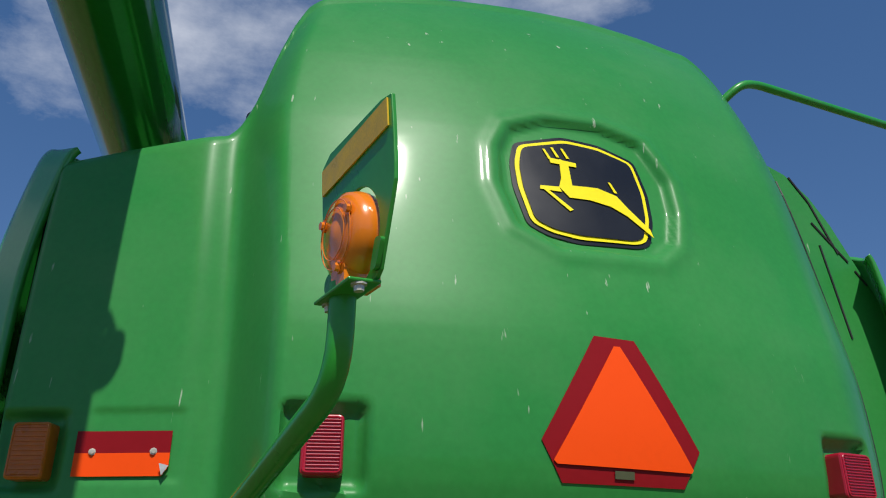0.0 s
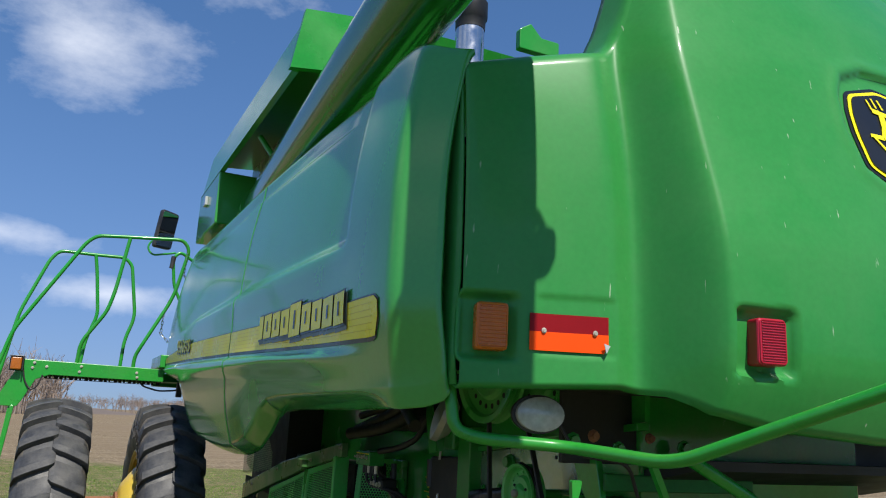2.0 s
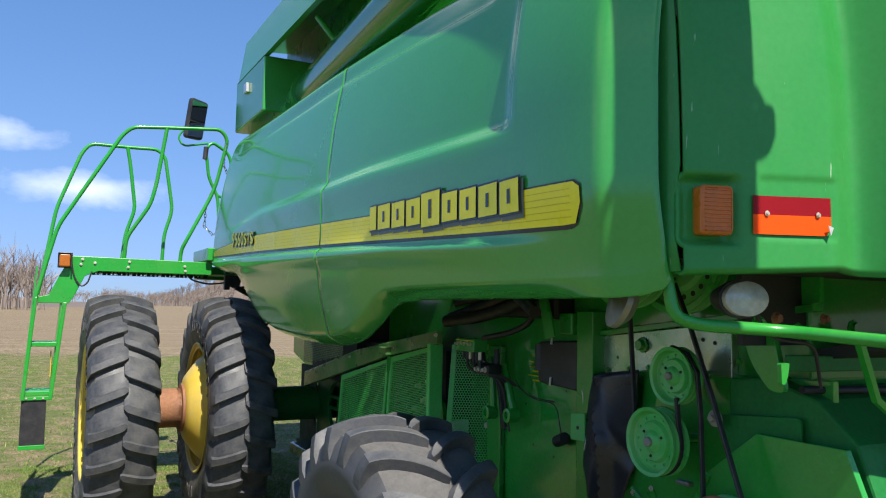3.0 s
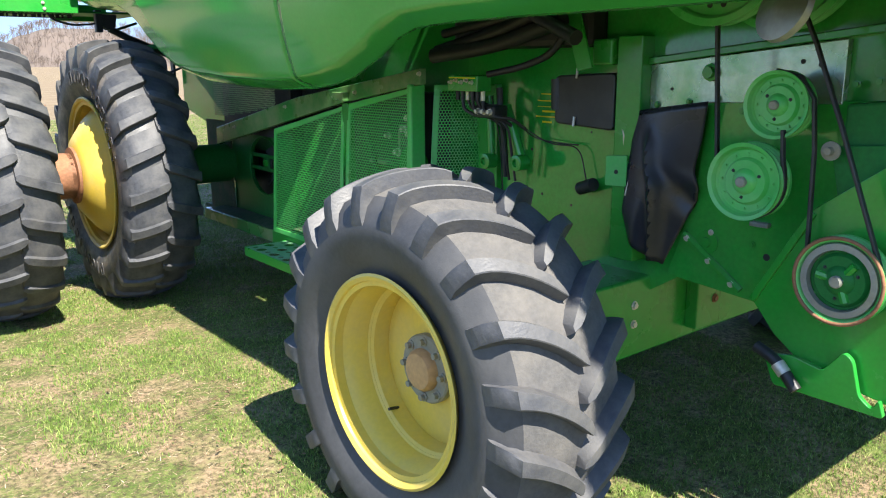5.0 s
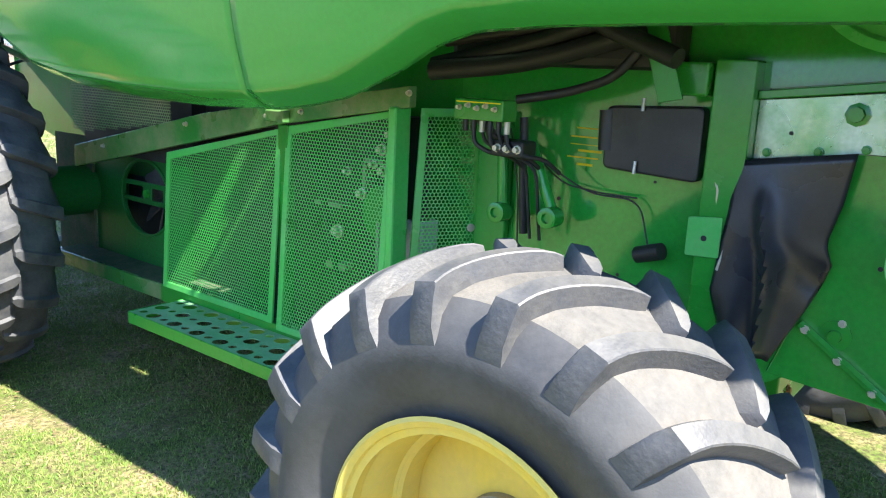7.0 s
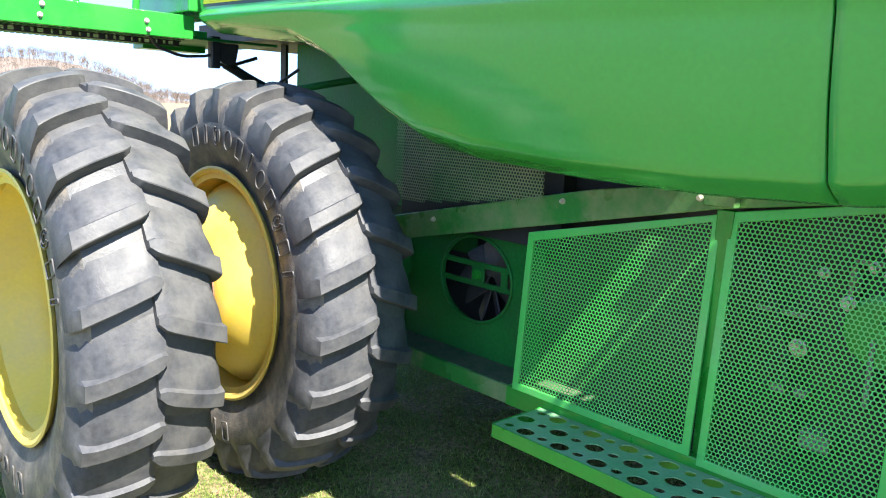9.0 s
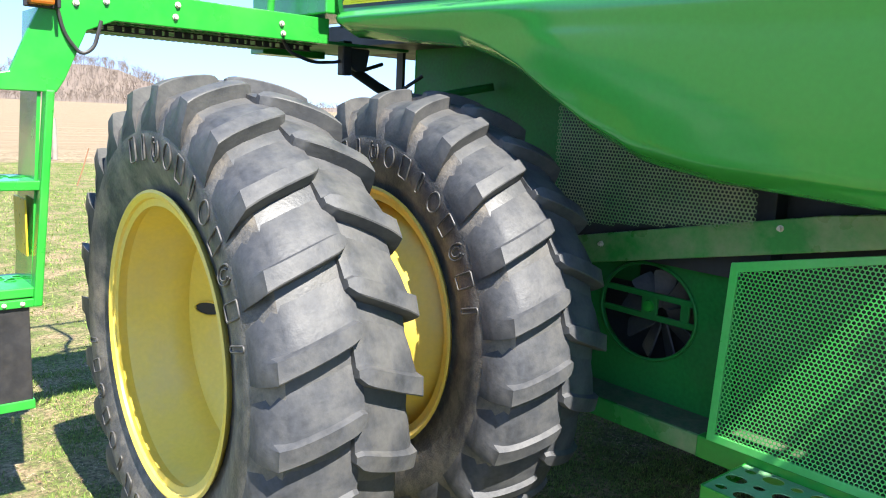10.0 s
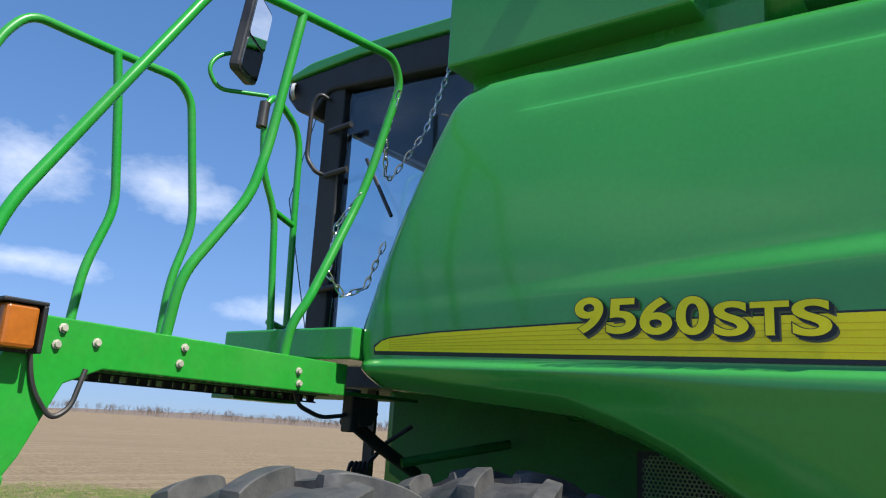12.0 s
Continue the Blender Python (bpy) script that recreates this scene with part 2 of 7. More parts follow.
M_REFL_R = material("dark_red_reflective_film", (0.26, 0.008, 0.012), 0.35, vary=0.06, spec=0.15)
M_REFL_O = material("fluorescent_orange_film", (1.0, 0.085, 0.005), 0.45, vary=0.03, spec=0.15)
M_REFL_A = material("amber_reflective_film", (0.72, 0.46, 0.03), 0.35, vary=0.2, scale=40, grain=300)
M_LENS = material("clear_lamp_glass", (0.50, 0.52, 0.52), 0.12, vary=0.25, scale=14, coat=0.8, rough_vary=0.05)
M_WHITE = material("white_lettering", (0.75, 0.75, 0.7), 0.5, vary=0.1)
M_CHROME = material("bare_metal", (0.62, 0.62, 0.62), 0.22, metal=1.0, vary=0.1, scale=20)
# exhaust soot, and the black put in for shaded recesses and holes
M_SOOT_SHADE = material("soot_and_shade_black", (0.015, 0.015, 0.016), 0.55, vary=0.3, scale=20)
M_GLASS = material("tinted_cab_glass", (0.78, 0.88, 0.92), 0.02, vary=0.02, rough_vary=0.01, trans=1.0)
M_MIRROR = material("mirror_glass", (0.85, 0.88, 0.9), 0.02, metal=1.0, vary=0.02, rough_vary=0.005)
# cab trim, and the dark colour put on parts in shaded cavities
M_DARK = material("dark_trim_and_shade", (0.022, 0.024, 0.026), 0.6, vary=0.2, scale=9)


# ---------------------------------------------------------------- mesh helpers
def link_mesh(name, bm, mat, parent=None, label="", smooth=None, bevel=0.0):
    me = bpy.data.meshes.new(name)
    bmesh.ops.recalc_face_normals(bm, faces=bm.faces)
    bm.to_mesh(me)
    bm.free()
    me.materials.append(mat)
    ob = new(name, me)
    if smooth:
        me.shade_smooth()
        me.set_sharp_from_angle(angle=radians(smooth))
    if bevel:
        mod = ob.modifiers.new("edges", "BEVEL")
        mod.width, mod.segments, mod.limit_method = bevel, 2, "ANGLE"
    if parent is not None:
        ob.parent = parent
    if label:
        tagged(ob, label)
    return ob


def part(name, bm, mat, parent, label="", smooth=None, bevel=0.0):
    return link_mesh(name, bm, mat, parent, label, smooth, bevel)


def data_part(name, verts, faces, mat, parent, label="", smooth=None):
    me = bpy.data.meshes.new(name)
    me.from_pydata([tuple(v) for v in verts], [], faces)
    me.validate()
    me.materials.append(mat)
    if smooth:
        me.shade_smooth()
        me.set_sharp_from_angle(angle=radians(smooth))
    ob = new(name, me)
    if parent is not None:
        ob.parent = parent
    if label:
        tagged(ob, label)
    return ob


def add_box(bm, x0, x1, y0, y1, z0, z1, m=None):
    mm = Matrix.Translation(((x0 + x1) / 2, (y0 + y1) / 2, (z0 + z1) / 2)) @ Matrix.Diagonal((abs(x1 - x0), abs(y1 - y0), abs(z1 - z0), 1))
    bmesh.ops.create_cube(bm, size=1, matrix=(m @ mm) if m else mm)
    return bm


def box(*a, m=None):
    return add_box(bmesh.new(), *a, m=m)


def add_prism(bm, outline, axis, lo, hi):
    """A polygon in the plane across the axis, drawn out from lo to hi. Outline pairs run in the order of the two other axes."""
    def p(a, b, c):
        return {"x": (c, a, b), "y": (a, c, b), "z": (a, b, c)}[axis]
    v0 = [bm.verts.new(p(a, b, lo)) for a, b in outline]
    v1 = [bm.verts.new(p(a, b, hi)) for a, b in outline]
    bm.faces.new(v0), bm.faces.new(v1[::-1])
    for i in range(len(v0)):
        j = (i + 1) % len(v0)
        bm.faces.new((v0[i], v0[j], v1[j], v1[i]))
    return bm


def prism(outline, axis, lo, hi):
    return add_prism(bmesh.new(), outline, axis, lo, hi)


def fillet(points, r, n=5):
    pts = [Vector(p) for p in points]
    out = [pts[0]]
    for a, b, c in zip(pts, pts[1:], pts[2:]):
        u, w = a - b, c - b
        d = min(r, u.length * 0.48, w.length * 0.48)
        p, q = b + u.normalized() * d, b + w.normalized() * d
        for i in range(n + 1):
            t = i / n
            out.append(p.lerp(b, t).lerp(b.lerp(q, t), t))
    return out + [pts[-1]]


def add_pipe(bm, points, r, seg=10, bend=0.0, closed=False, n=5):
    pts = fillet(points, bend, n) if bend else [Vector(p) for p in points]
    rings, side = [], None
    for i, p in enumerate(pts):
        if closed:
            t = (pts[(i + 1) % len(pts)] - pts[i - 1]).normalized()
        else:
            t = (pts[min(i + 1, len(pts) - 1)] - pts[max(i - 1, 0)]).normalized()
        if side is None:
            side = t.orthogonal().normalized()
        side = (side - t * side.dot(t)).normalized()
        up = t.cross(side)
        rr = r[i] if isinstance(r, list) else r
        rings.append([bm.verts.new(p + rr * (math.cos(a) * side + math.sin(a) * up)) for a in (2 * math.pi * k / seg for k in range(seg))])
    pairs = list(zip(rings, rings[1:])) + ([(rings[-1], rings[0])] if closed else [])
    for a, b in pairs:
        for k in range(seg):
            bm.faces.new((a[k], a[(k + 1) % seg], b[(k + 1) % seg], b[k]))
    if not closed:
        bm.faces.new(rings[0][::-1]), bm.faces.new(rings[-1])
    return bm


def pipe(points, r, seg=10, bend=0.0, closed=False, n=5):
    return add_pipe(bmesh.new(), points, r, seg, bend, closed, n)


def add_lathe(bm, profile, m, seg=48, closed=False):
    """Turn (a, r) pairs round the local x axis and place them by m."""
    rings = [[bm.verts.new(m @ Vector((a, r * math.cos(t), r * math.sin(t)))) for t in (2 * math.pi * k / seg for k in range(seg))] for a, r in profile]
    pairs = list(zip(rings, rings[1:])) + ([(rings[-1], rings[0])] if closed else [])
    for a, b in pairs:
        for k in range(seg):
            bm.faces.new((a[k], a[(k + 1) % seg], b[(k + 1) % seg], b[k]))
    return bm


def lathe(profile, m=None, seg=48, closed=False):
    return add_lathe(bmesh.new(), profile, m or Matrix(), seg, closed)


def bolt_head(bm, place, axis, r=0.012, h=0.01):
    q = Vector(axis).to_track_quat("X", "Z").to_matrix().to_4x4()
    m = Matrix.Translation(place) @ q
    add_lathe(bm, [(0, r * 1.5), (h * 0.25, r * 1.5), (h * 0.3, r), (h, r * 0.95), (h, 0.00001)], m, seg=8)
    return bm


def lerp_table(table, x):
    xs, ys = zip(*table)
    return float(np.interp(x, xs, ys))


def smooth01(a, b, x):
    t = min(1.0, max(0.0, (x - a) / (b - a)))
    return t * t * (3 - 2 * t)


def inside(poly, x, y):
    c = False
    for i in range(len(poly)):
        (x0, y0), (x1, y1) = poly[i - 1], poly[i]
        if (y0 > y) != (y1 > y) and x < (x1 - x0) * (y - y0) / (y1 - y0) + x0:
            c = not c
    return c


def rounded(outline, r, n=4):
    pts = [Vector((a, b, 0)) for a, b in outline]
    out = []
    for i in range(len(pts)):
        a, b, c = pts[i - 1], pts[i], pts[(i + 1) % len(pts)]
        d = min(r, (a - b).length * 0.45, (c - b).length * 0.45)
        p, q = b + (a - b).normalized() * d, b + (c - b).normalized() * d
        for k in range(n + 1):
            t = k / n
            w = p.lerp(b, t).lerp(b.lerp(q, t), t)
            out.append((w.x, w.y))
    return out


def perforated(name, corner, u, v, nu, nv, pitch, hole, mat, parent, label="", poly=None):
    """A punched sheet: a lattice of six-sided holes from a corner, along the unit directions u and v."""
    corner, u, v = Vector(corner), Vector(u), Vector(v)
    verts, faces = [], []
    row = pitch * 0.866
    ring = [(math.cos(radians(60 * k + 30)), math.sin(radians(60 * k + 30))) for k in range(6)]
    for j in range(nv):
        for i in range(nu):
            cx, cy = (i + 0.5 + (0.5 if j % 2 else 0)) * pitch, (j + 0.5) * row
            if poly and not inside(poly, cx, cy):
                continue
            b = len(verts)
            for q, w in ring:
                verts.append(corner + u * (cx + q * pitch * 0.5774) + v * (cy + w * pitch * 0.5774))
            for q, w in ring:
                verts.append(corner + u * (cx + q * hole) + v * (cy + w * hole))
            for k in range(6):
                faces.append((b + k, b + (k + 1) % 6, b + 6 + (k + 1) % 6, b + 6 + k))
    return data_part(name, verts, faces, mat, parent, label)


# ---------------------------------------------------------------- ground
def lawn_height(x, y):
    near = -0.09 * (1 - smooth01(3.2, 5.2, y))
    return near


def ground_material():
    m = bpy.data.materials.new("lawn_and_field")
    m.use_nodes = True
    n, l = m.node_tree.nodes, m.node_tree.links
    b = n["Principled BSDF"]
    b.inputs["Roughness"].default_value = 0.95
    b.inputs["Specular IOR Level"].default_value = 0.15
    tc = n.new("ShaderNodeTexCoord")

    def tex(scale, detail=6, rough=0.6):
        t = n.new("ShaderNodeTexNoise")
        t.inputs["Scale"].default_value, t.inputs["Detail"].default_value, t.inputs["Roughness"].default_value = scale, detail, rough
        l.new(tc.outputs["Object"], t.inputs["Vector"])
        return t.outputs[0]

    def mix(f, a, c):
        x = n.new("ShaderNodeMix")
        x.data_type = "RGBA"
        l.new(f, x.inputs["Factor"])
        for key, v in (("A", a), ("B", c)):
            if isinstance(v, tuple):
                x.inputs[key].default_value = (*v, 1)
            else:
                l.new(v, x.inputs[key])
        return x.outputs["Result"]

    def step(v, a, c):
        r = n.new("ShaderNodeMapRange")
        r.inputs["From Min"].default_value, r.inputs["From Max"].default_value = a, c
        l.new(v, r.inputs["Value"])
        return r.outputs[0]

    grass = mix(step(tex(14, 8), 0.35, 0.68), (0.085, 0.135, 0.026), (0.20, 0.23, 0.07))
    grass = mix(step(tex(2.6, 8, 0.75), 0.45, 0.60), grass, (0.36, 0.26, 0.155))
    grass = mix(step(tex(40, 6, 0.8), 0.40, 0.56), (0.075, 0.068, 0.034), grass)
    soil = mix(step(tex(0.9, 8, 0.75), 0.35, 0.65), (0.15, 0.11, 0.065), (0.25, 0.19, 0.115))
    soil = mix(step(tex(7, 5, 0.7), 0.50, 0.60), soil, (0.35, 0.28, 0.18))
    soil = mix(step(tex(3.2, 6, 0.75), 0.52, 0.62), soil, (0.12, 0.088, 0.055))
    soil = mix(step(tex(0.02, 3), 0.45, 0.6), soil, (0.215, 0.16, 0.10))
    rows = n.new("ShaderNodeMapping")
    rows.inputs["Rotation"].default_value = (0, 0, 0.4)
    rows.inputs["Scale"].default_value = (0.05, 1.1, 1.0)
    l.new(tc.outputs["Object"], rows.inputs[0])
    streak = n.new("ShaderNodeTexNoise")
    streak.inputs["Scale"].default_value, streak.inputs["Detail"].default_value, streak.inputs["Roughness"].default_value = 0.8, 6, 0.7
    l.new(rows.outputs[0], streak.inputs["Vector"])
    soil = mix(step(streak.outputs[0], 0.50, 0.85), soil, (0.34, 0.28, 0.18))
    sep = n.new("ShaderNodeSeparateXYZ")
    l.new(tc.outputs["Object"], sep.inputs[0])
    along = n.new("ShaderNodeMath")
    along.operation = "MULTIPLY_ADD"
    l.new(sep.outputs["X"], along.inputs[0])
    along.inputs[1].default_value = 0.42
    l.new(sep.outputs["Y"], along.inputs[2])
    wob = n.new("ShaderNodeMath")
    wob.operation = "MULTIPLY_ADD"
    l.new(tex(0.35, 4), wob.inputs[0])
    wob.inputs[1].default_value = 3.0
    l.new(along.outputs[0], wob.inputs[2])
    col = mix(step(wob.outputs[0], 28.3, 29.0), grass, soil)
    l.new(col, b.inputs["Base Color"])
    bp = n.new("ShaderNodeBump")
    bp.inputs["Strength"].default_value, bp.inputs["Distance"].default_value = 0.6, 0.05
    l.new(tex(25, 6, 0.7), bp.inputs["Height"])
    l.new(bp.outputs[0], b.inputs["Normal"])
    return m


def ground_mesh():
    xs = sorted(set([-3000, -1200, -500, -200, -80, -40, -20, -12] + [round(-8 + 0.4 * i, 2) for i in range(41)] + [12, 20, 40, 80, 200, 500, 1200, 3000]))
    ys = sorted(set([-3000, -1000, -300, -100, -40, -15, -8] + [round(-4 + 0.4 * i, 2) for i in range(51)] + [20, 24, 30, 40, 60, 100, 160, 240, 340, 500, 800, 1400, 3000]))
    verts, faces = [], []
    for y in ys:
        for x in xs:
            verts.append((x, y, lawn_height(x, y) + (0.02 * noise.noise((x * 0.4, y * 0.4, 0)) if abs(x) < 9 and -5 < y < 17 else 0)))
    w = len(xs)
    for j in range(len(ys) - 1):
        for i in range(w - 1):
            a = j * w + i
            faces.append((a, a + 1, a + w + 1, a + w))
    ob = data_part("ground", verts, faces, ground_material(), None, smooth=60)
    return tagged(ob, "mown spring lawn with dry patches meeting a bare tilled field", "ground", kind="structure")


ground_mesh()

# ---------------------------------------------------------------- the machine
combine = new("combine_harvester")
tagged(combine, "green combine harvester with yellow wheels parked on the lawn", "combine harvester")


def shell(name, cols, mat, parent, label="", thick=0.014, smooth=50, flip=False):
    """A sheet through columns of points, thickened."""
    nv = len(cols[0])
    verts = [p for c in cols for p in c]
    faces = []
    for i in range(len(cols) - 1):
        for j in range(nv - 1):
            a = i * nv + j
            f = (a, a + 1, a + nv + 1, a + nv)
            faces.append(f[::-1] if flip else f)
    ob = data_part(name, verts, faces, mat, parent, label, smooth)
    mod = ob.modifiers.new("thickness", "SOLIDIFY")
    mod.thickness, mod.offset = thick, -1
    return ob


# side panels -------------------------------------------------------------
PANEL_BOTTOM = [(1.97, 1.765), (2.0, 1.742), (2.08, 1.724), (2.2, 1.716), (3.3, 1.715), (3.62, 1.712), (3.84, 1.70), (3.96, 1.668), (4.1, 1.597), (4.3, 1.518), (4.45, 1.487), (4.6, 1.468), (4.97, 1.456),
                (5.37, 1.463), (5.8, 1.487), (6.05, 1.527), (6.24, 1.606), (6.4, 1.700), (6.52, 1.776), (6.66, 1.838), (6.84, 1.895), (7.25, 1.93), (7.62, 1.965), (7.7, 1.975)]
PANEL_TOP = [(1.97, 2.785), (2.1, 2.80), (2.25, 2.83), (2.35, 2.88), (2.5, 2.925), (3.0, 2.965), (3.6, 3.0), (4.9, 3.05), (6.0, 3.065), (7.35, 3.10), (7.52, 3.10), (7.62, 3.07), (7.7, 3.0)]


def panel_x(y, z, zb, zt):
    h = z - zb
    tuck = 0.15 + 0.85 * smooth01(2.25, 2.7, y)
    x = 1.514 - tuck * (0.085 * max(0.0, 1 - h / 0.06) ** 1.5 + 0.022 * math.exp(-h / 0.12))
    x -= 0.048 * smooth01(2.0, 1.42, z) * smooth01(2.6, 3.8, y)
    low = smooth01(3.4, 4.2, y) * smooth01(7.2, 6.2, y)
    x += 0.02 * low * smooth01(0.0, 0.25, h) * smooth01(2.02, 1.9, z)
    zr = lerp_table([(2.4, 1.865), (4.67, 1.952), (6.0, 1.993), (7.5, 2.025)], y)
    x += 0.020 * smooth01(zr - 0.09, zr, z) * (1 - smooth01(zr + 0.002, zr + 0.034, z)) * smooth01(2.4, 3.2, y)
    ledge = lerp_table([(2.6, 2.26), (4.0, 2.30), (6.0, 2.305), (6.9, 2.25), (7.4, 2.215)], y)
    depth = 0.034 * smooth01(2.70, 2.80, y) * (1 - 0.93 * smooth01(5.2, 7.3, y))
    x += 0.006 * smooth01(ledge - 0.16, ledge - 0.02, z) * smooth01(2.6, 3.2, y) * (1 - smooth01(5.5, 7.3, y))
    x -= depth * smooth01(ledge - 0.015, ledge + 0.055, z) * (1 - 0.85 * smooth01(2.9, 3.05, z))
    zc = lerp_table([(3.0, 2.81), (4.6, 2.90), (7.2, 2.905)], y)
    x -= 0.005 * smooth01(zc - 0.010, zc + 0.004, z) * smooth01(2.95, 3.05, y) * (1 - smooth01(7.15, 7.3, y))
    x -= 0.10 * max(0.0, (z - 2.3) / 0.75) ** 1.7
    top = zt - z
    x -= tuck * (0.09 * math.exp(-max(0, top) / 0.018) + 0.02 * math.exp(-max(0, top) / 0.06))
    x += 0.030 * smooth01(3.0, 2.3, y) * smooth01(1.76, 2.05, z) * (1 - 0.35 * smooth01(2.4, 2.8, z))
    x -= 0.03 * math.exp(-max(0.0, 7.66 - y) / 0.02)
    return -x


def panel_rows(y, zb, zt):
    """Heights of the panel's rows, gathered along its creases."""
    zr = lerp_table([(2.4, 1.865), (4.67, 1.952), (6.0, 1.993), (7.5, 2.025)], y)
    ledge = lerp_table([(2.6, 2.26), (4.0, 2.30), (6.0, 2.305), (6.9, 2.25), (7.4, 2.215)], y)
    zc = lerp_table([(3.0, 2.81), (4.6, 2.90), (7.2, 2.905)], y)
    marks = [(zb, 0), (zb + 0.06, 9), (zr - 0.09, 14), (zr, 8), (zr + 0.034, 6), (ledge - 0.015, 10), (ledge + 0.055, 7), (zc - 0.010, 18), (zc + 0.004, 3), (zt - 0.08, 5), (zt, 12)]
    out, last = [zb], zb
    for k, (z, n) in enumerate(marks[1:]):
        z = min(max(z, last + 0.0015 * n), zt - 0.0015 * (sum(m for _, m in marks[k + 2:])))
        out += [last + (z - last) * (i + 1) / n for i in range(n)]
        last = z
    return out


def side_panel(y0, y1, sign=1, name="side_panel", label=""):
    cols = []
    n = int((y1 - y0) / 0.03)
    for i in range(n + 1):
        y = y0 + (y1 - y0) * i / n
        zb, zt = lerp_table(PANEL_BOTTOM, y) - 0.008, lerp_table(PANEL_TOP, y)
        col = []
        for z in panel_rows(y, zb, zt):
            yy = y
            f = smooth01(6.3, 7.66, y)
            yy -= f * max(0.0, z - 2.15) * 0.33
            yy -= f * 0.03 * smooth01(2.10, 1.97, z)
            xx = panel_x(y, z, zb, zt)
            if y < 2.26:
                run = 0.175 * (2.26 - y) / 0.29
                bend, straight = min(run, 0.05), max(0.0, run - 0.05)
                xx += 0.36 * bend * bend / 0.05 + 0.72 * straight
                yy = 2.26 - 0.93 * bend - 0.74 * straight
            col.append((sign * xx, yy, z))
        cols.append(col)
    return shell(name, cols, M_PANEL, combine, label, thick=0.02, flip=sign < 0)


side_panel(1.97, 4.638, label="rear side panel in glossy green with a recessed field")
side_panel(4.646, 7.66, label="front side panel in glossy green with a curved lower edge")
side_panel(1.97, 4.638, sign=-1)
side_panel(4.646, 7.66, sign=-1)

# rear hood ---------------------------------------------------------------
LOGO_HOLE = [(-0.244, 2.752), (-0.205, 2.835), (-0.09, 2.885), (0.081, 2.89), (0.205, 2.85), (0.262, 2.72), (0.258, 2.608), (0.228, 2.503), (0.167, 2.451), (-0.113, 2.447), (-0.215, 2.508), (-0.25, 2.632)]
POCKETS = [(-1.39, -1.245, 1.855, 2.03), (-1.185, -0.975, 1.872, 2.035), (-0.772, -0.60, 1.84, 2.008), (0.56, 0.72, 1.83, 1.99)]


def soft_box(x, z, x0, x1, z0, z1, s):
    return smooth01(x0 - s, x0 + s, x) * smooth01(x1 + s, x1 - s, x) * smooth01(z0 - s, z0 + s, z) * smooth01(z1 + s, z1 - s, z)


def poly_depth(poly, x, z):
    """Signed distance to a convex outline, inside positive."""
    d = 9.0
    n = len(poly)
    for i in range(n):
        (x0, z0), (x1, z1) = poly[i], poly[(i + 1) % n]
        ex, ez = x1 - x0, z1 - z0
        L = math.hypot(ex, ez)
        d = min(d, -((x - x0) * ez - (z - z0) * ex) / L * -1)
    return d


def soft_table(table, x, w=0.09):
    return sum(lerp_table(table, x + w * d) * k for d, k in ((-1, 0.1), (-0.5, 0.2), (0, 0.4), (0.5, 0.2), (1, 0.1)))


def hood_y(x, z):
    main = soft_table([(1.6, 1.72), (1.68, 1.665), (1.76, 1.632), (1.815, 1.607), (1.85, 1.595), (2.0, 1.592), (2.2, 1.604), (2.5, 1.672), (2.82, 1.742), (3.1, 1.835), (3.3, 1.925), (3.45, 2.01), (3.6, 2.12)], z)
    main += 0.075 * (x / 0.72) ** 2 if x < 0.60 else 0.075 * (0.6 / 0.72) ** 2 + 0.125 * (x - 0.6) + 1.1 * max(0, x - 0.66) ** 1.6 * 1.3
    lift = 0.05 * max(0, z - 1.9) ** 2 + 0.10 * max(0, z - 2.35) ** 2
    sh = lerp_table([(-1.46, 2.115), (-1.43, 2.092), (-1.365, 2.066), (-1.2, 2.012), (-1.0, 1.938), (-0.92, 1.915), (-0.85, 1.895), (-0.5, 1.83)], x) + lift
    edge = soft_table([(1.7, -0.855), (2.3, -0.862), (2.8, -0.885), (3.1, -0.85), (3.4, -0.77)], z)
    k = smooth01(edge + 0.075, edge - 0.04, x)
    y = main * (1 - k) + sh * k
    y += 0.030 * math.exp(-((x - edge + 0.045) / 0.055) ** 2)
    for i, (x0, x1, z0, z1) in enumerate(POCKETS):
        y += (0.005 if i == 1 else 0.03) * soft_box(x, z, x0, x1, z0, z1, 0.010)
    d = poly_depth(LOGO_HOLE, x, z)
    y += 0.022 * smooth01(-0.012, 0.014, d)
    y -= 0.006 * math.exp(-((d + 0.03) / 0.02) ** 2)
    return y


HOOD_TOP = [(-1.46, 2.73), (-1.36, 2.755), (-1.2, 2.795), (-1.0, 2.833), (-0.96, 2.846), (-0.93, 2.885), (-0.89, 2.98), (-0.84, 3.16), (-0.80, 3.30), (-0.76, 3.395), (-0.7, 3.44), (-0.5, 3.495), (-0.25, 3.535),
            (0.0, 3.565), (0.24, 3.585), (0.5, 3.575), (0.69, 3.545), (0.76, 3.49), (0.84, 3.345), (0.94, 3.13), (1.04, 2.91), (1.12, 2.81), (1.2, 2.75)]
HOOD_BOTTOM = [(-1.46, 1.765), (-0.95, 1.79), (-0.85, 1.775), (-0.8, 1.73), (-0.62, 1.695), (-0.25, 1.672), (0.4, 1.672), (0.9, 1.71), (1.2, 1.75)]


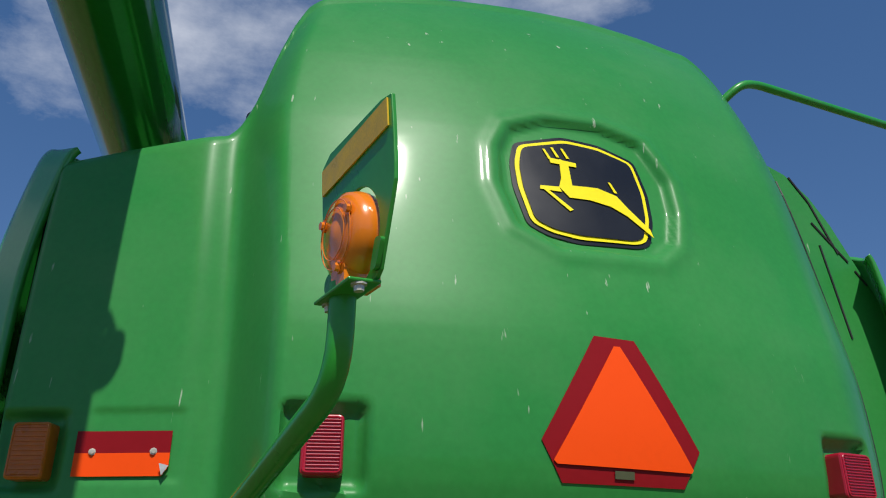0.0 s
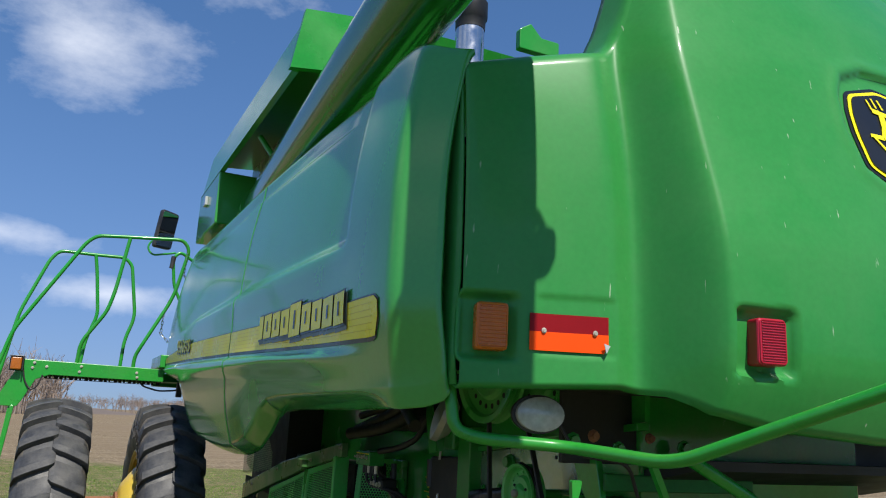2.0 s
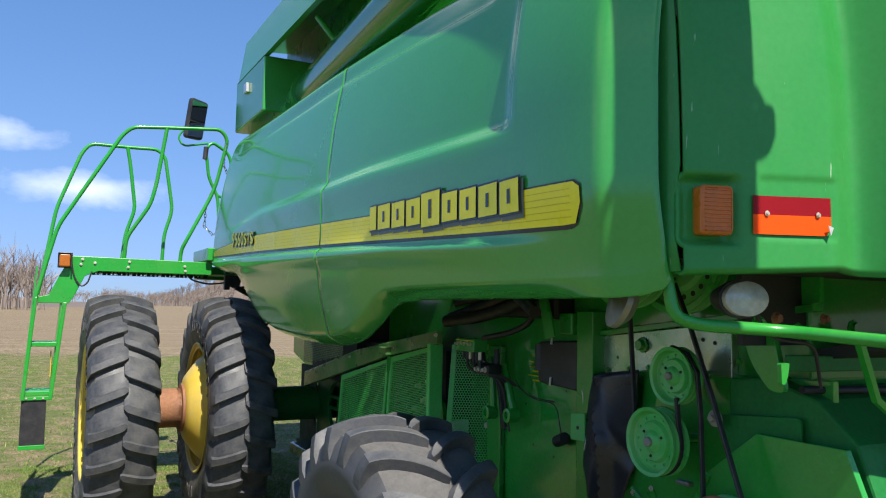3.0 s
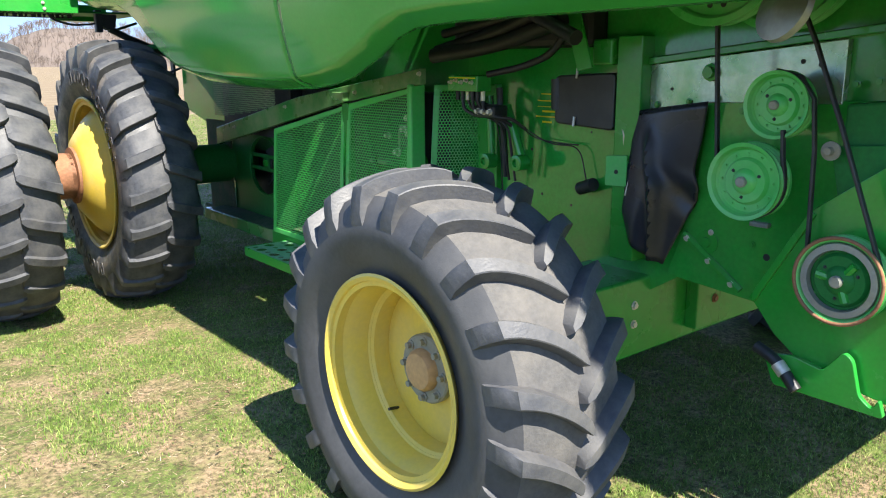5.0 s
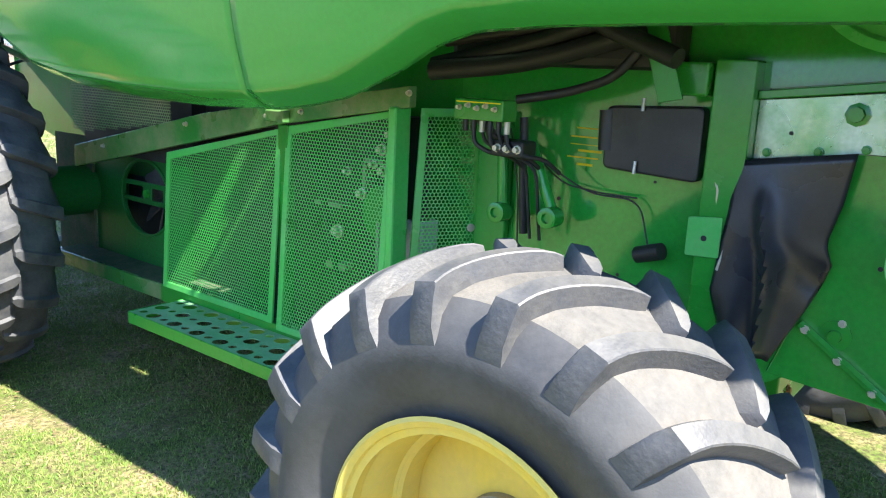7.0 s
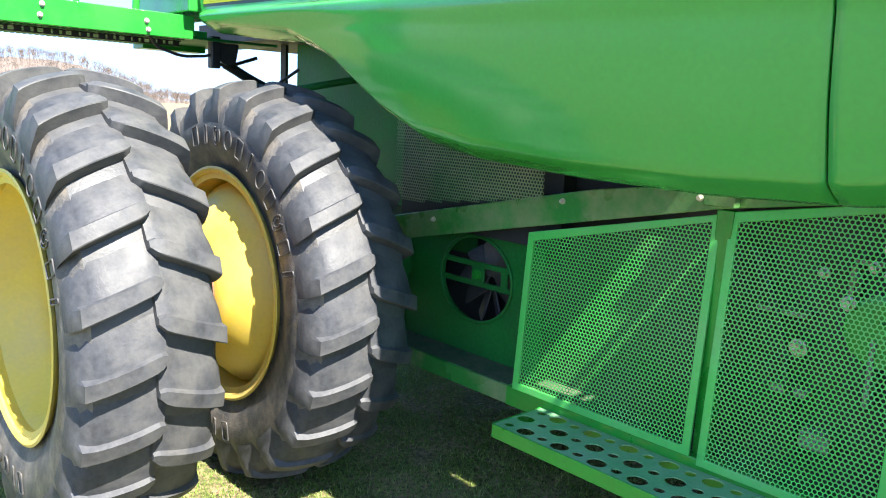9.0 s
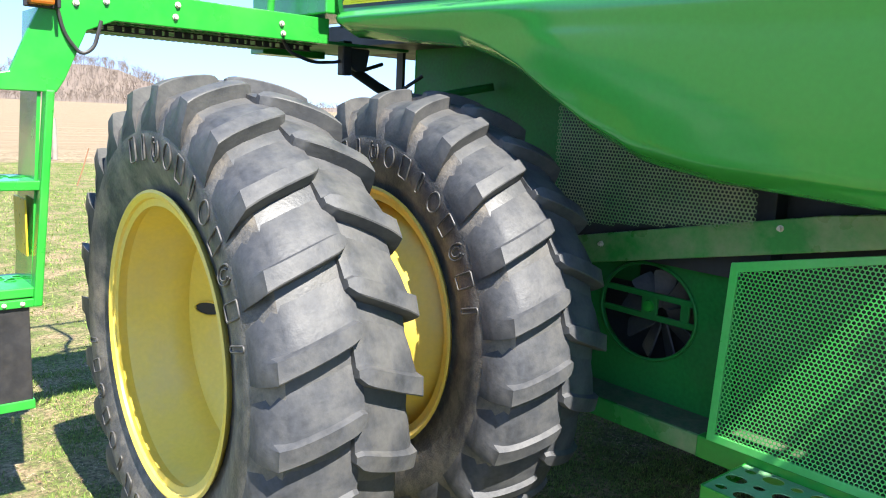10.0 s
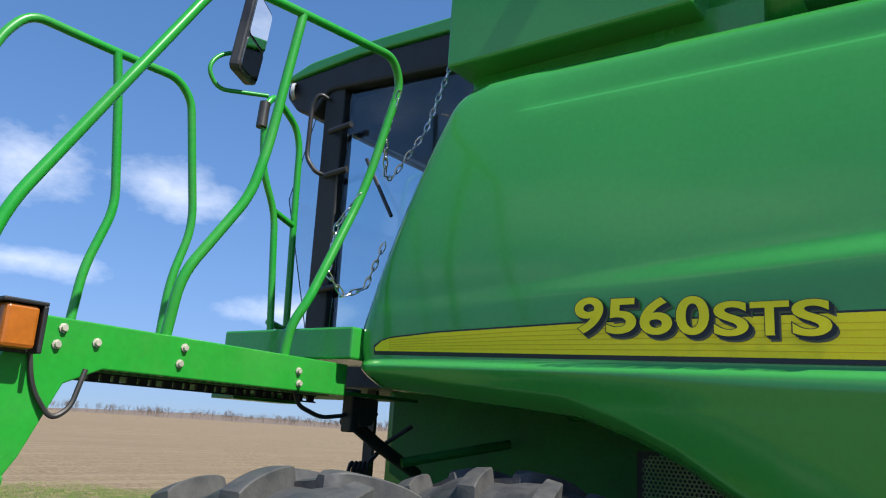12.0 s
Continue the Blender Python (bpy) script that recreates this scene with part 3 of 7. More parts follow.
def rear_hood():
    cols = []
    xs = [-1.388 + 0.0105 * i for i in range(248)]
    for x in xs:
        zb, zt = lerp_table(HOOD_BOTTOM, x), lerp_table(HOOD_TOP, x)
        col = [(x, hood_y(x, zb) + 0.05, zb + 0.012), (x, hood_y(x, zb) + 0.018, zb)]
        rows = 130
        for j in range(rows + 1):
            t = j / rows
            z = zb + 0.012 + (zt - 0.05 - zb - 0.012) * t
            col.append((x, hood_y(x, z), z))
        y0 = hood_y(x, zt - 0.05)
        for a in (20, 45, 70, 90):
            col.append((x, y0 + 0.05 * (1 - math.cos(radians(a))), zt - 0.05 + 0.05 * math.sin(radians(a))))
        rise = 0.05 if x > -0.8 else 0.0
        for d in ((0.1, 0.25, 0.5, 0.9) if x < -0.965 else (0.03, 0.06, 0.09, 0.12)):
            col.append((x, y0 + 0.05 + d, zt + rise * d))
        cols.append(col)
    return shell("rear_hood", cols, M_HOOD, combine, "sun-lit moulded rear hood, scratched and faded green", thick=0.012, smooth=60, flip=True)


rear_hood()


# wheels ------------------------------------------------------------------
def tyre(parent, R, rim_r, W, depth, lugs, sweep, lug_w, mat, tread_mat, lug_mat, floor, label, bow=0.55, slope=0.0, crown_drop=0.035, ledge=0.12):
    bm = bmesh.new()
    half = W / 2
    rc = R - depth
    prof = [(half * 0.80, rim_r - 0.012), (half * 0.83, rim_r + 0.02), (half * 0.89, rim_r + 0.05), (half * 0.98, rim_r + (rc - rim_r) * 0.36), (half * 1.0, rim_r + (rc - rim_r) * 0.55),
            (half * 0.965, rc - 0.075 - crown_drop * 0.9), (half * 0.91, rc - 0.03 - crown_drop * 0.9), (half * 0.80, rc - 0.005 - crown_drop * 0.7), (half * 0.6, rc - crown_drop * 0.4), (half * 0.3, rc - crown_drop * 0.1)]
    prof = prof + [(0, rc)] + [(-a, r) for a, r in reversed(prof)]
    add_lathe(bm, prof[:8], Matrix(), seg=96)
    add_lathe(bm, prof[-8:], Matrix(), seg=96)
    band = lathe(prof[7:-7], seg=96)
    for v in list(bm.verts) + list(band.verts):
        if v.co.z < floor:
            over = floor - v.co.z
            v.co.x *= 1 + 0.5 * over
            v.co.z = floor - 0.04 * over
    body = part("tyre", bm, mat, parent, label, smooth=50)
    part("tread_band", band, tread_mat, parent, smooth=50)
    crown = sorted((a, r) for a, r in prof[4:-4])
    stations = 14
    for side in (1, -1):
        lug = bmesh.new()
        rings = []
        for k in range(stations + 1):
            s = k / stations
            if s < 0.86:
                a = -0.07 * half + (half * 0.93 + 0.07 * half) * (s / 0.86)
                r_base, r_top = float(np.interp(a, *zip(*crown))), R - crown_drop * (a / half) ** 2 - 0.012 * (a / half) ** 8
            else:
                q = (s - 0.86) / 0.14
                a = half * (0.93 + 0.06 * q)
                r_base, r_top = rc - 0.04 - crown_drop - 0.045 * q, R - 0.012 - crown_drop - 0.074 * q ** 1.6
            th = sweep * (s * (1 + bow) - bow * s * s)
            flare = max(0.0, (s - 0.72) / 0.28)
            drop = max(0.0, 0.16 - s) / 0.16
            nose = math.sqrt(max(0.16, 1 - max(0.0, 1 - s / 0.12) ** 2))
            wt = lug_w * (0.42 + 0.06 * s + 0.10 * flare) * nose / R
            steep, ramp = wt + 0.006 / R, wt + slope * (1 - 0.35 * flare) / R
            r_top -= depth * 0.25 * drop * drop
            shelf = r_top - (r_top - r_base) * ledge
            mid = r_base + (shelf - r_base) * 0.50
            ring = []
            for dth, r in ((-steep, r_base - 0.012), (-wt, r_top - 0.003), (-wt * 0.86, r_top), (wt * 0.92, r_top - 0.001), (wt + 0.005 / R, shelf), (wt + (ramp - wt) * 0.5, mid), (ramp, r_base - 0.004), (ramp + 0.004 / R, r_base - 0.014)):
                ring.append(lug.verts.new((side * (a + (0.004 if r > r_base else 0)), r * math.cos(th + dth), r * math.sin(th + dth))))
            rings.append(ring)
        for p, q in zip(rings, rings[1:]):
            for k in range(7):
                lug.faces.new((p[k], p[k + 1], q[k + 1], q[k]))
        lug.faces.new(rings[0]), lug.faces.new(rings[-1][::-1])
        first = part("tread_lug", lug, lug_mat, parent, smooth=32)
        for i in range(lugs):
            ob = first if i == 0 else new("tread_lug", first.data)
            ob.parent = parent
            ob.matrix_basis = Matrix.Rotation(2 * math.pi * (i + (0.5 if side < 0 else 0)) / lugs, 4, "X")
    return body


def letter_mesh(kind, s):
    """One raised moulded mark on a sidewall, kept as a plain outline: a ring, a box, an arc or a bar."""
    h, w = s * 0.5, s * (0.36, 0.30, 0.34, 0.10)[kind]
    if kind == 0:
        return pipe([(0.0, h * math.cos(t), w * math.sin(t)) for t in (2 * math.pi * k / 18 for k in range(18))], 0.0032, 6, closed=True)
    if kind == 2:
        bm = pipe([(0.0, h * math.cos(t), w * math.sin(t)) for t in (0.5 + 5.0 * k / 14 for k in range(15))], 0.0032, 6)
        return add_pipe(bm, [(0.0, h * 0.6 * math.cos(t), w * 0.55 * math.sin(t)) for t in (0.5 + 5.0 * k / 12 for k in range(13))], 0.0032, 6)
    return pipe([(0.0, a, b) for a, b in rounded([(-h, -w), (h, -w), (h, w), (-h, w)], s * 0.10, 3)], 0.0032, 6, closed=True)


def lettering(parent, R_mid, face, count, start, spread, mat, size):
    made = {}
    for i in range(count):
        k = (1, 3, 2, 0, 1, 3, 0, 1, 2)[i % 9]
        if k in made:
            ob = new("raised_letter", made[k])
            ob.parent = parent
        else:
            ob = part("raised_letter", letter_mesh(k, size), mat, parent, smooth=50)
            made[k] = ob.data
        ob.matrix_basis = Matrix.Rotation(start + spread * i / (count - 1), 4, "X") @ Matrix.Translation((face, R_mid, 0))


def front_wheel(place, turn, sweep, outer, label):
    """Rim, disc, tyre. Local +x looks outwards."""
    W, R, rr = 0.47, 0.875, 0.50
    e = W / 2 * 0.84
    bm = bmesh.new()
    add_lathe(bm, [(e, 0.455), (e + 0.004, 0.50), (e + 0.016, 0.508), (e + 0.020, 0.498), (e + 0.012, 0.482), (e - 0.03, 0.47), (e - 0.05, 0.458), (e - 0.15, 0.452), (e - 0.17, 0.435), (-0.06, 0.43), (-0.08, 0.452), (-e, 0.46), (-e - 0.016, 0.505),
                   (-e - 0.01, 0.508), (-e + 0.02, 0.468), (-0.07, 0.462), (-0.05, 0.445), (e - 0.16, 0.445), (e - 0.14, 0.462), (e - 0.04, 0.47)], Matrix(), seg=72, closed=True)
    wheel = part("wheel", bm, M_YELLOW, combine, label, smooth=40)
    wheel.matrix_basis = pose(*place, 0, 0, turn)
    disc = bmesh.new()
    if outer:
        add_lathe(disc, [(-0.06, 0.432), (-0.075, 0.40), (-0.13, 0.33), (-0.15, 0.27), (-0.15, 0.0001)], Matrix(), seg=60)
        add_lathe(disc, [(-0.08, 0.432), (-0.09, 0.40), (-0.15, 0.33), (-0.17, 0.27), (-0.17, 0.0001)], Matrix(), seg=60)
    else:
        add_lathe(disc, [(0.09, 0.445), (0.13, 0.435), (0.20, 0.37), (0.29, 0.25), (0.31, 0.19), (0.31, 0.0001)], Matrix(), seg=60)
        add_lathe(disc, [(0.07, 0.445), (0.11, 0.435), (0.18, 0.37), (0.27, 0.25), (0.29, 0.19), (0.29, 0.0001)], Matrix(), seg=60)
    part("disc", disc, M_YELLOW, wheel, smooth=40)
    if outer:
        for k in range(4):
            th = -0.03 + k * math.pi / 2
            m = Matrix.Rotation(th, 4, "X")
            hole = m @ Matrix.Translation((-0.108, 0.350, 0)) @ Matrix.Rotation(radians(-38), 4, "Z") @ Matrix.Diagonal((1, 1.15, 0.5, 1))
            part("hand_hole", lathe([(0.004, 0.052), (0.006, 0.046), (0.001, 0.044), (0.001, 0.0001)], hole, 24), M_SOOT_SHADE, wheel, "dark oval opening in the disc", smooth=40)
            part("hole_rim", lathe([(0.0, 0.058), (0.008, 0.056), (0.010, 0.050), (0.004, 0.045)], hole, 24), M_YELLOW, wheel, smooth=40)
        valve = pipe([(0.04, 0.43, 0.06), (0.06, 0.40, 0.06), (0.09, 0.395, 0.06)], 0.006, 8)
        part("valve", valve, M_RUBBER, wheel)
    hub = lathe([(-0.50, 0.15), (-0.17, 0.15), (-0.165, 0.18), (-0.14, 0.18), (-0.135, 0.10), (-0.12, 0.0001)] if outer else [(-0.3, 0.16), (0.30, 0.16), (0.312, 0.185), (0.33, 0.185), (0.335, 0.15), (0.36, 0.15), (0.36, 0.0001)], seg=40)
    part("hub", hub, M_RUST, wheel, "rust-brown hub spacer", smooth=40)
    ty = tyre(wheel, R, rr, W, 0.043, 23, sweep, 0.062, M_SIDE_F, M_TREAD_F, M_TYRE_F, -0.845, "worn grey tyre with chevron lugs and dried dust", bow=0.05, slope=0.150, crown_drop=0.045, ledge=0.42)
    lettering(wheel, 0.640, W / 2 * 1.004, 11, 1.80, -1.55, M_LETTER, 0.080)
    lettering(wheel, 0.640, W / 2 * 1.004, 11, 4.9, -1.55, M_LETTER, 0.080)
    return wheel


def rear_wheel(place, turn, sweep, label):
    W, R, rr = 0.53, 0.715, 0.368
    e = W / 2 * 0.84
    bm = bmesh.new()
    add_lathe(bm, [(e, 0.33), (e + 0.004, 0.366), (e + 0.016, 0.375), (e + 0.021, 0.365), (e + 0.012, 0.350), (e - 0.035, 0.338), (e - 0.055, 0.322), (e - 0.14, 0.315), (e - 0.155, 0.298), (-0.05, 0.292), (-0.08, 0.32), (-e, 0.335), (-e - 0.014, 0.372),
                   (-e - 0.008, 0.376), (-e + 0.02, 0.340), (-0.07, 0.330), (-0.04, 0.305), (e - 0.145, 0.308), (e - 0.13, 0.326), (e - 0.045, 0.336)], Matrix(), seg=64, closed=True)
    wheel = part("wheel", bm, M_YELLOW, combine, label, smooth=40)
    wheel.matrix_basis = pose(*place, 0, 0, turn)
    disc = lathe([(0.0, 0.295), (0.012, 0.28), (0.018, 0.24), (0.030, 0.15), (0.032, 0.0001)], seg=56)
    add_lathe(disc, [(-0.02, 0.295), (-0.008, 0.28), (-0.002, 0.24), (0.010, 0.15), (0.012, 0.0001)], Matrix(), seg=56)
    part("disc", disc, M_YELLOW, wheel, smooth=40)
    hub = lathe([(0.020, 0.126), (0.055, 0.126), (0.062, 0.120), (0.062, 0.0001)], seg=40)
    part("hub", hub, M_HUB, wheel, "grey hub flange", smooth=40)
    cap = lathe([(0.05, 0.078), (0.080, 0.076), (0.095, 0.064), (0.100, 0.03), (0.100, 0.0001)], seg=32)
    part("hub_cap", cap, M_HUBCAP, wheel, "tan hub cap", smooth=40)
    for k in range(8):
        t = 2 * math.pi * k / 8
        part("wheel_bolt", bolt_head(bmesh.new(), (0.061, 0.103 * math.cos(t), 0.103 * math.sin(t)), (1, 0, 0), 0.012, 0.022), M_HUB, wheel)
    part("valve", pipe([(0.03, -0.20, -0.225), (0.06, -0.19, -0.215), (0.085, -0.185, -0.21)], 0.006, 8), M_RUBBER, wheel)
    tyre(wheel, R, rr, W, 0.045, 21, sweep, 0.058, M_TYRE, M_TREAD, M_LUG, -0.60, "dusty sun-bleached steering tyre with deep curved lugs", bow=0.75, slope=0.020, crown_drop=0.048, ledge=0.25)
    return wheel


front_wheel((-2.305, 7.03, 0.855), 180, -0.112, True, "outer dual wheel with a deep yellow rim")
front_wheel((-1.50, 7.03, 0.855), 180, -0.112, False, "inner dual wheel with a domed yellow disc")
front_wheel((2.305, 7.03, 0.855), 0, 0.112, True, "outer dual wheel with a deep yellow rim")
front_wheel((1.50, 7.03, 0.855), 0, 0.112, False, "inner dual wheel with a domed yellow disc")
rear_wheel((-1.534, 3.545, 0.52), 181, 0.25, "steering wheel with a yellow rim")
rear_wheel((1.534, 3.545, 0.52), 1, -0.25, "steering wheel with a yellow rim")

# core of the body ----------------------------------------------------------
core = prism([(2.35, 1.45), (2.35, 2.2), (2.35, 2.6), (4.4, 2.9), (7.4, 2.9), (8.3, 2.3), (8.3, 1.2), (7.0, 0.9), (4.3, 0.85), (3.3, 0.95), (2.75, 0.95)], "x", -0.545, 0.545)
part("separator_body", core, M_CHASSIS, combine, "sheet-metal body with dull green sides", bevel=0.01)
# unseen deck; its slots are placed to let a sun streak reach the guards
part("upper_deck", box(-1.33, 1.33, 2.3, 4.26, 2.50, 2.55), M_CHASSIS, combine)
part("streak_slot_bar", box(-1.33, 1.33, 4.305, 4.325, 2.52, 2.55), M_CHASSIS, combine)
part("upper_deck", box(-1.33, 1.33, 4.545, 7.2, 2.50, 2.55), M_CHASSIS, combine)
part("front_axle", pipe([(-1.45, 7.03, 0.855), (1.45, 7.03, 0.855)], 0.14, 20), M_SHADE_GREEN, combine, smooth=40)
part("rear_axle", box(-1.32, 1.32, 3.36, 3.70, 0.39, 0.72), M_FRAME, combine, bevel=0.01)

# grain tank ------------------------------------------------------------------
def tank():
    part("grain_tank", prism([(4.64, 2.6), (4.55, 3.0), (4.35, 3.64), (4.2, 4.0), (7.45, 4.0), (7.45, 2.6)], "x", -0.95, 0.95), M_FRAME, combine, "grain tank above the body")
    lid = bmesh.new()
    add_prism(lid, [(-1.40, 3.60), (-1.385, 3.62), (-1.33, 3.98), (-0.95, 4.02), (-0.95, 3.95), (-1.29, 3.92), (-1.36, 3.60)], "y", 4.32, 7.42)
    part("tank_extension", lid, M_PANEL, combine, "slanted green tank side")
    ear = prism([(-1.42, 3.60), (-1.36, 3.98), (-1.0, 4.02), (-1.0, 3.66)], "y", 4.27, 4.32)
    part("tank_end_plate", ear, M_FRAME, combine, "sun-lit end plate")
    part("tank_skirt", box(-1.27, -0.95, 6.3, 7.38, 2.55, 3.2), M_CHASSIS, combine)
    front = prism([(-1.40, 3.165), (-1.40, 3.60), (-0.95, 3.60), (-0.95, 3.165)], "y", 6.48, 7.42)
    part("tank_corner", front, M_PANEL, combine, bevel=0.012)
    part("brace", pipe([(-1.0, 5.2, 3.05), (-1.3, 5.5, 3.6)], 0.02, 8), M_FRAME, combine)
    part("tank_vent", box(-1.425, -1.40, 6.95, 7.05, 3.42, 3.5), M_LENS, combine, "small pale vent cover", bevel=0.006)


tank()
TUBE = [(-1.50 + 0.07 * y, y, 3.28) for y in (-0.6, 1.0, 3.0, 5.0, 6.2)]
part("unloading_auger", pipe(TUBE, 0.168, 40), M_TUBE, combine, "dark glossy unloading auger tube folded along the side", smooth=40)
part("auger_elbow", pipe([(-1.066, 6.2, 3.28), (-1.04, 6.45, 3.24), (-1.0, 6.62, 3.05), (-0.98, 6.68, 2.7)], 0.19, 32, bend=0.12), M_FRAME, combine, smooth=40)
part("auger_clamp", pipe([(-1.415 + 0.19 * math.cos(t), 1.22, 3.28 + 0.185 * math.sin(t)) for t in (2 * math.pi * k / 28 for k in range(28))], 0.012, 8, closed=True), M_FRAME, combine)
part("auger_lamp", lathe([(0, 0.02), (0.0, 0.045), (0.04, 0.042), (0.06, 0.03), (0.06, 0.0001)], pose(-1.235, 1.24, 3.25, 0, 0, -90), 24), M_PLASTIC, combine, smooth=40)

# exhaust ------------------------------------------------------------------
part("exhaust_pipe", pipe([(-0.835, 3.2, 2.7), (-0.835, 3.2, 3.50)], 0.068, 24), M_CHROME, combine, "bare steel exhaust stack", smooth=40)
part("exhaust_cap", lathe([(0, 0.07), (0.05, 0.072), (0.06, 0.08), (0.14, 0.08), (0.15, 0.065), (0.14, 0.0001)], pose(-0.835, 3.2, 3.49, 0, -90, 0), 28), M_SOOT_SHADE, combine, "sooty black exhaust tip", smooth=40)


# ---------------------------------------------------------------- rear fittings
def drape(name, outline, off, mat, parent, label="", cuts=4):
    """A thin film over the rear hood: an outline in x and z, laid on the surface."""
    bm = bmesh.new()
    f = bm.faces.new([bm.verts.new((x, 0, z)) for x, z in outline])
    bmesh.ops.triangulate(bm, faces=[f])
    bmesh.ops.subdivide_edges(bm, edges=bm.edges[:], cuts=cuts, use_grid_fill=True)
    for v in bm.verts:
        v.co.y = hood_y(v.co.x, v.co.z) - off
    ext = bmesh.ops.extrude_face_region(bm, geom=bm.faces[:])
    for g in ext["geom"]:
        if isinstance(g, bmesh.types.BMVert):
            g.co.y -= 0.0015
    return part(name, bm, mat, parent, label, smooth=50)


shell("shoulder_flange", [[(-1.388, hood_y(-1.388, z) + 0.012, z), (-1.385, 2.20, z), (-1.38, 2.34, z)] for z in [1.78 + 0.094 * k for k in range(11)]], M_HOOD, combine, thick=0.006)
# slow-vehicle triangle: dark red rim film and bright orange middle
emblem = drape("emblem_border", [(-0.074, 2.196), (0.030, 2.191), (0.167, 1.935), (0.12, 1.853), (-0.178, 1.858), (-0.223, 1.948)], 0.002, M_REFL_R, combine, "dark red reflective border of the slow-vehicle triangle")
drape("emblem_centre", [(-0.012, 2.172), (-0.028, 2.172), (-0.198, 1.905), (-0.19, 1.897), (0.139, 1.887), (0.144, 1.894)], 0.006, M_REFL_O, emblem, "fluorescent orange triangle")
drape("emblem_tag", [(-0.055, 1.886), (-0.008, 1.885), (-0.008, 1.868), (-0.055, 1.869)], 0.006, M_DECAL_S, emblem, cuts=1)
# badge: black shield, yellow rim, plain yellow figure
SHIELD = [(-0.196, 2.79), (-0.043, 2.838), (0.071, 2.828), (0.178, 2.785), (0.197, 2.667), (0.19, 2.57), (0.163, 2.492), (0.127, 2.476), (-0.052, 2.466), (-0.137, 2.483), (-0.19, 2.513), (-0.215, 2.636), (-0.215, 2.72)]


def inset(poly, d):
    cx, cz = sum(p[0] for p in poly) / len(poly), sum(p[1] for p in poly) / len(poly)
    out = []
    for x, z in poly:
        L = math.hypot(x - cx, z - cz)
        out.append((x + (cx - x) * d / L, z + (cz - z) * d / L))
    return out


badge = drape("badge", rounded(SHIELD, 0.02), 0.002, M_DECAL_K, combine, "black shield badge with a yellow rim")
drape("badge_rim", rounded(inset(SHIELD, 0.014), 0.02), 0.0055, M_DECAL_Y, badge)
drape("badge_field", rounded(inset(SHIELD, 0.027), 0.02), 0.009, M_DECAL_K, badge)
drape("badge_figure", [(-0.075, 2.675), (-0.045, 2.655), (0.03, 2.658), (0.085, 2.640), (0.115, 2.600), (0.168, 2.540), (0.172, 2.515), (0.105, 2.575), (0.06, 2.60), (0.0, 2.612), (-0.06, 2.612), (-0.085, 2.645)], 0.0125, M_DECAL_Y, badge, "plain yellow figure", cuts=2)
for bar in ([(-0.075, 2.665), (-0.045, 2.655), (-0.045, 2.735), (-0.07, 2.745)], [(-0.10, 2.745), (-0.02, 2.737), (-0.022, 2.722), (-0.098, 2.727)], [(-0.085, 2.645), (-0.14, 2.642), (-0.142, 2.630), (-0.08, 2.628)],
            [(-0.135, 2.634), (-0.12, 2.632), (-0.055, 2.572), (-0.066, 2.566)]):
    drape("badge_bar", bar, 0.0125, M_DECAL_Y, badge, cuts=2)
for bx, bz in ((-0.115, 2.775), (-0.090, 2.785), (-0.060, 2.785), (0.068, 2.685)):
    drape("badge_mark", [(bx, bz), (bx + 0.007, bz), (bx + 0.022, bz - 0.035), (bx + 0.013, bz - 0.035)], 0.0125, M_DECAL_Y, badge, cuts=1)

# two-tone reflector strip
strip = drape("reflector_strip", [(-1.211, 1.985), (-0.999, 1.985), (-0.999, 1.935), (-1.211, 1.935)], 0.006, M_REFL_R, combine, "red and orange reflector strip, one corner peeling")
drape("orange_band", [(-1.211, 1.935), (-0.999, 1.935), (-0.999, 1.905), (-1.012, 1.883), (-1.211, 1.883)], 0.006, M_REFL_O, strip)
curl = prism([(-1.012, 1.883), (-0.999, 1.905), (-1.02, 1.91)], "y", hood_y(-1.0, 1.9) - 0.016, hood_y(-1.0, 1.9) - 0.014)
part("peeled_corner", curl, M_LENS, strip)
for bx in (-1.172, -1.036):
    part("rivet", bolt_head(bmesh.new(), (bx, hood_y(bx, 1.935) - 0.009, 1.938), (0, -1, 0), 0.0055, 0.005), M_STEEL, strip)


def tail_lamp(x0, x1, z0, z1, mat, label, ribs, tilt=0.0):
    bm = bmesh.new()
    xc, zc = (x0 + x1) / 2, (z0 + z1) / 2
    yc = hood_y(xc, zc)
    slope = math.degrees(math.atan2(hood_y(x1, zc) - hood_y(x0, zc), x1 - x0)) + tilt
    m = pose(xc, yc, zc, 0, 0, slope)
    w, h = (x1 - x0) / 2, (z1 - z0) / 2
    add_prism(bm, rounded([(-w, -h), (w, -h), (w, h), (-w, h)], 0.012), "y", -0.045, 0.02)
    ob = part("tail_lamp", bm, mat, combine, label, bevel=0.006)
    ob.matrix_basis = m
    for i in range(ribs):
        z = -h + 0.012 + (2 * h - 0.024) * i / (ribs - 1)
        part("lens_rib", box(-w + 0.012, w - 0.006, -0.0485, -0.043, z - 0.0016, z + 0.0016), mat, ob, bevel=0.001)
    rim = pipe([(a, -0.046, b) for a, b in rounded([(-w + 0.006, -h + 0.006), (w - 0.004, -h + 0.006), (w - 0.004, h - 0.006), (-w + 0.006, h - 0.006)], 0.01)], 0.0022, 6, closed=True)
    part("lens_edge", rim, mat, ob)
    return ob


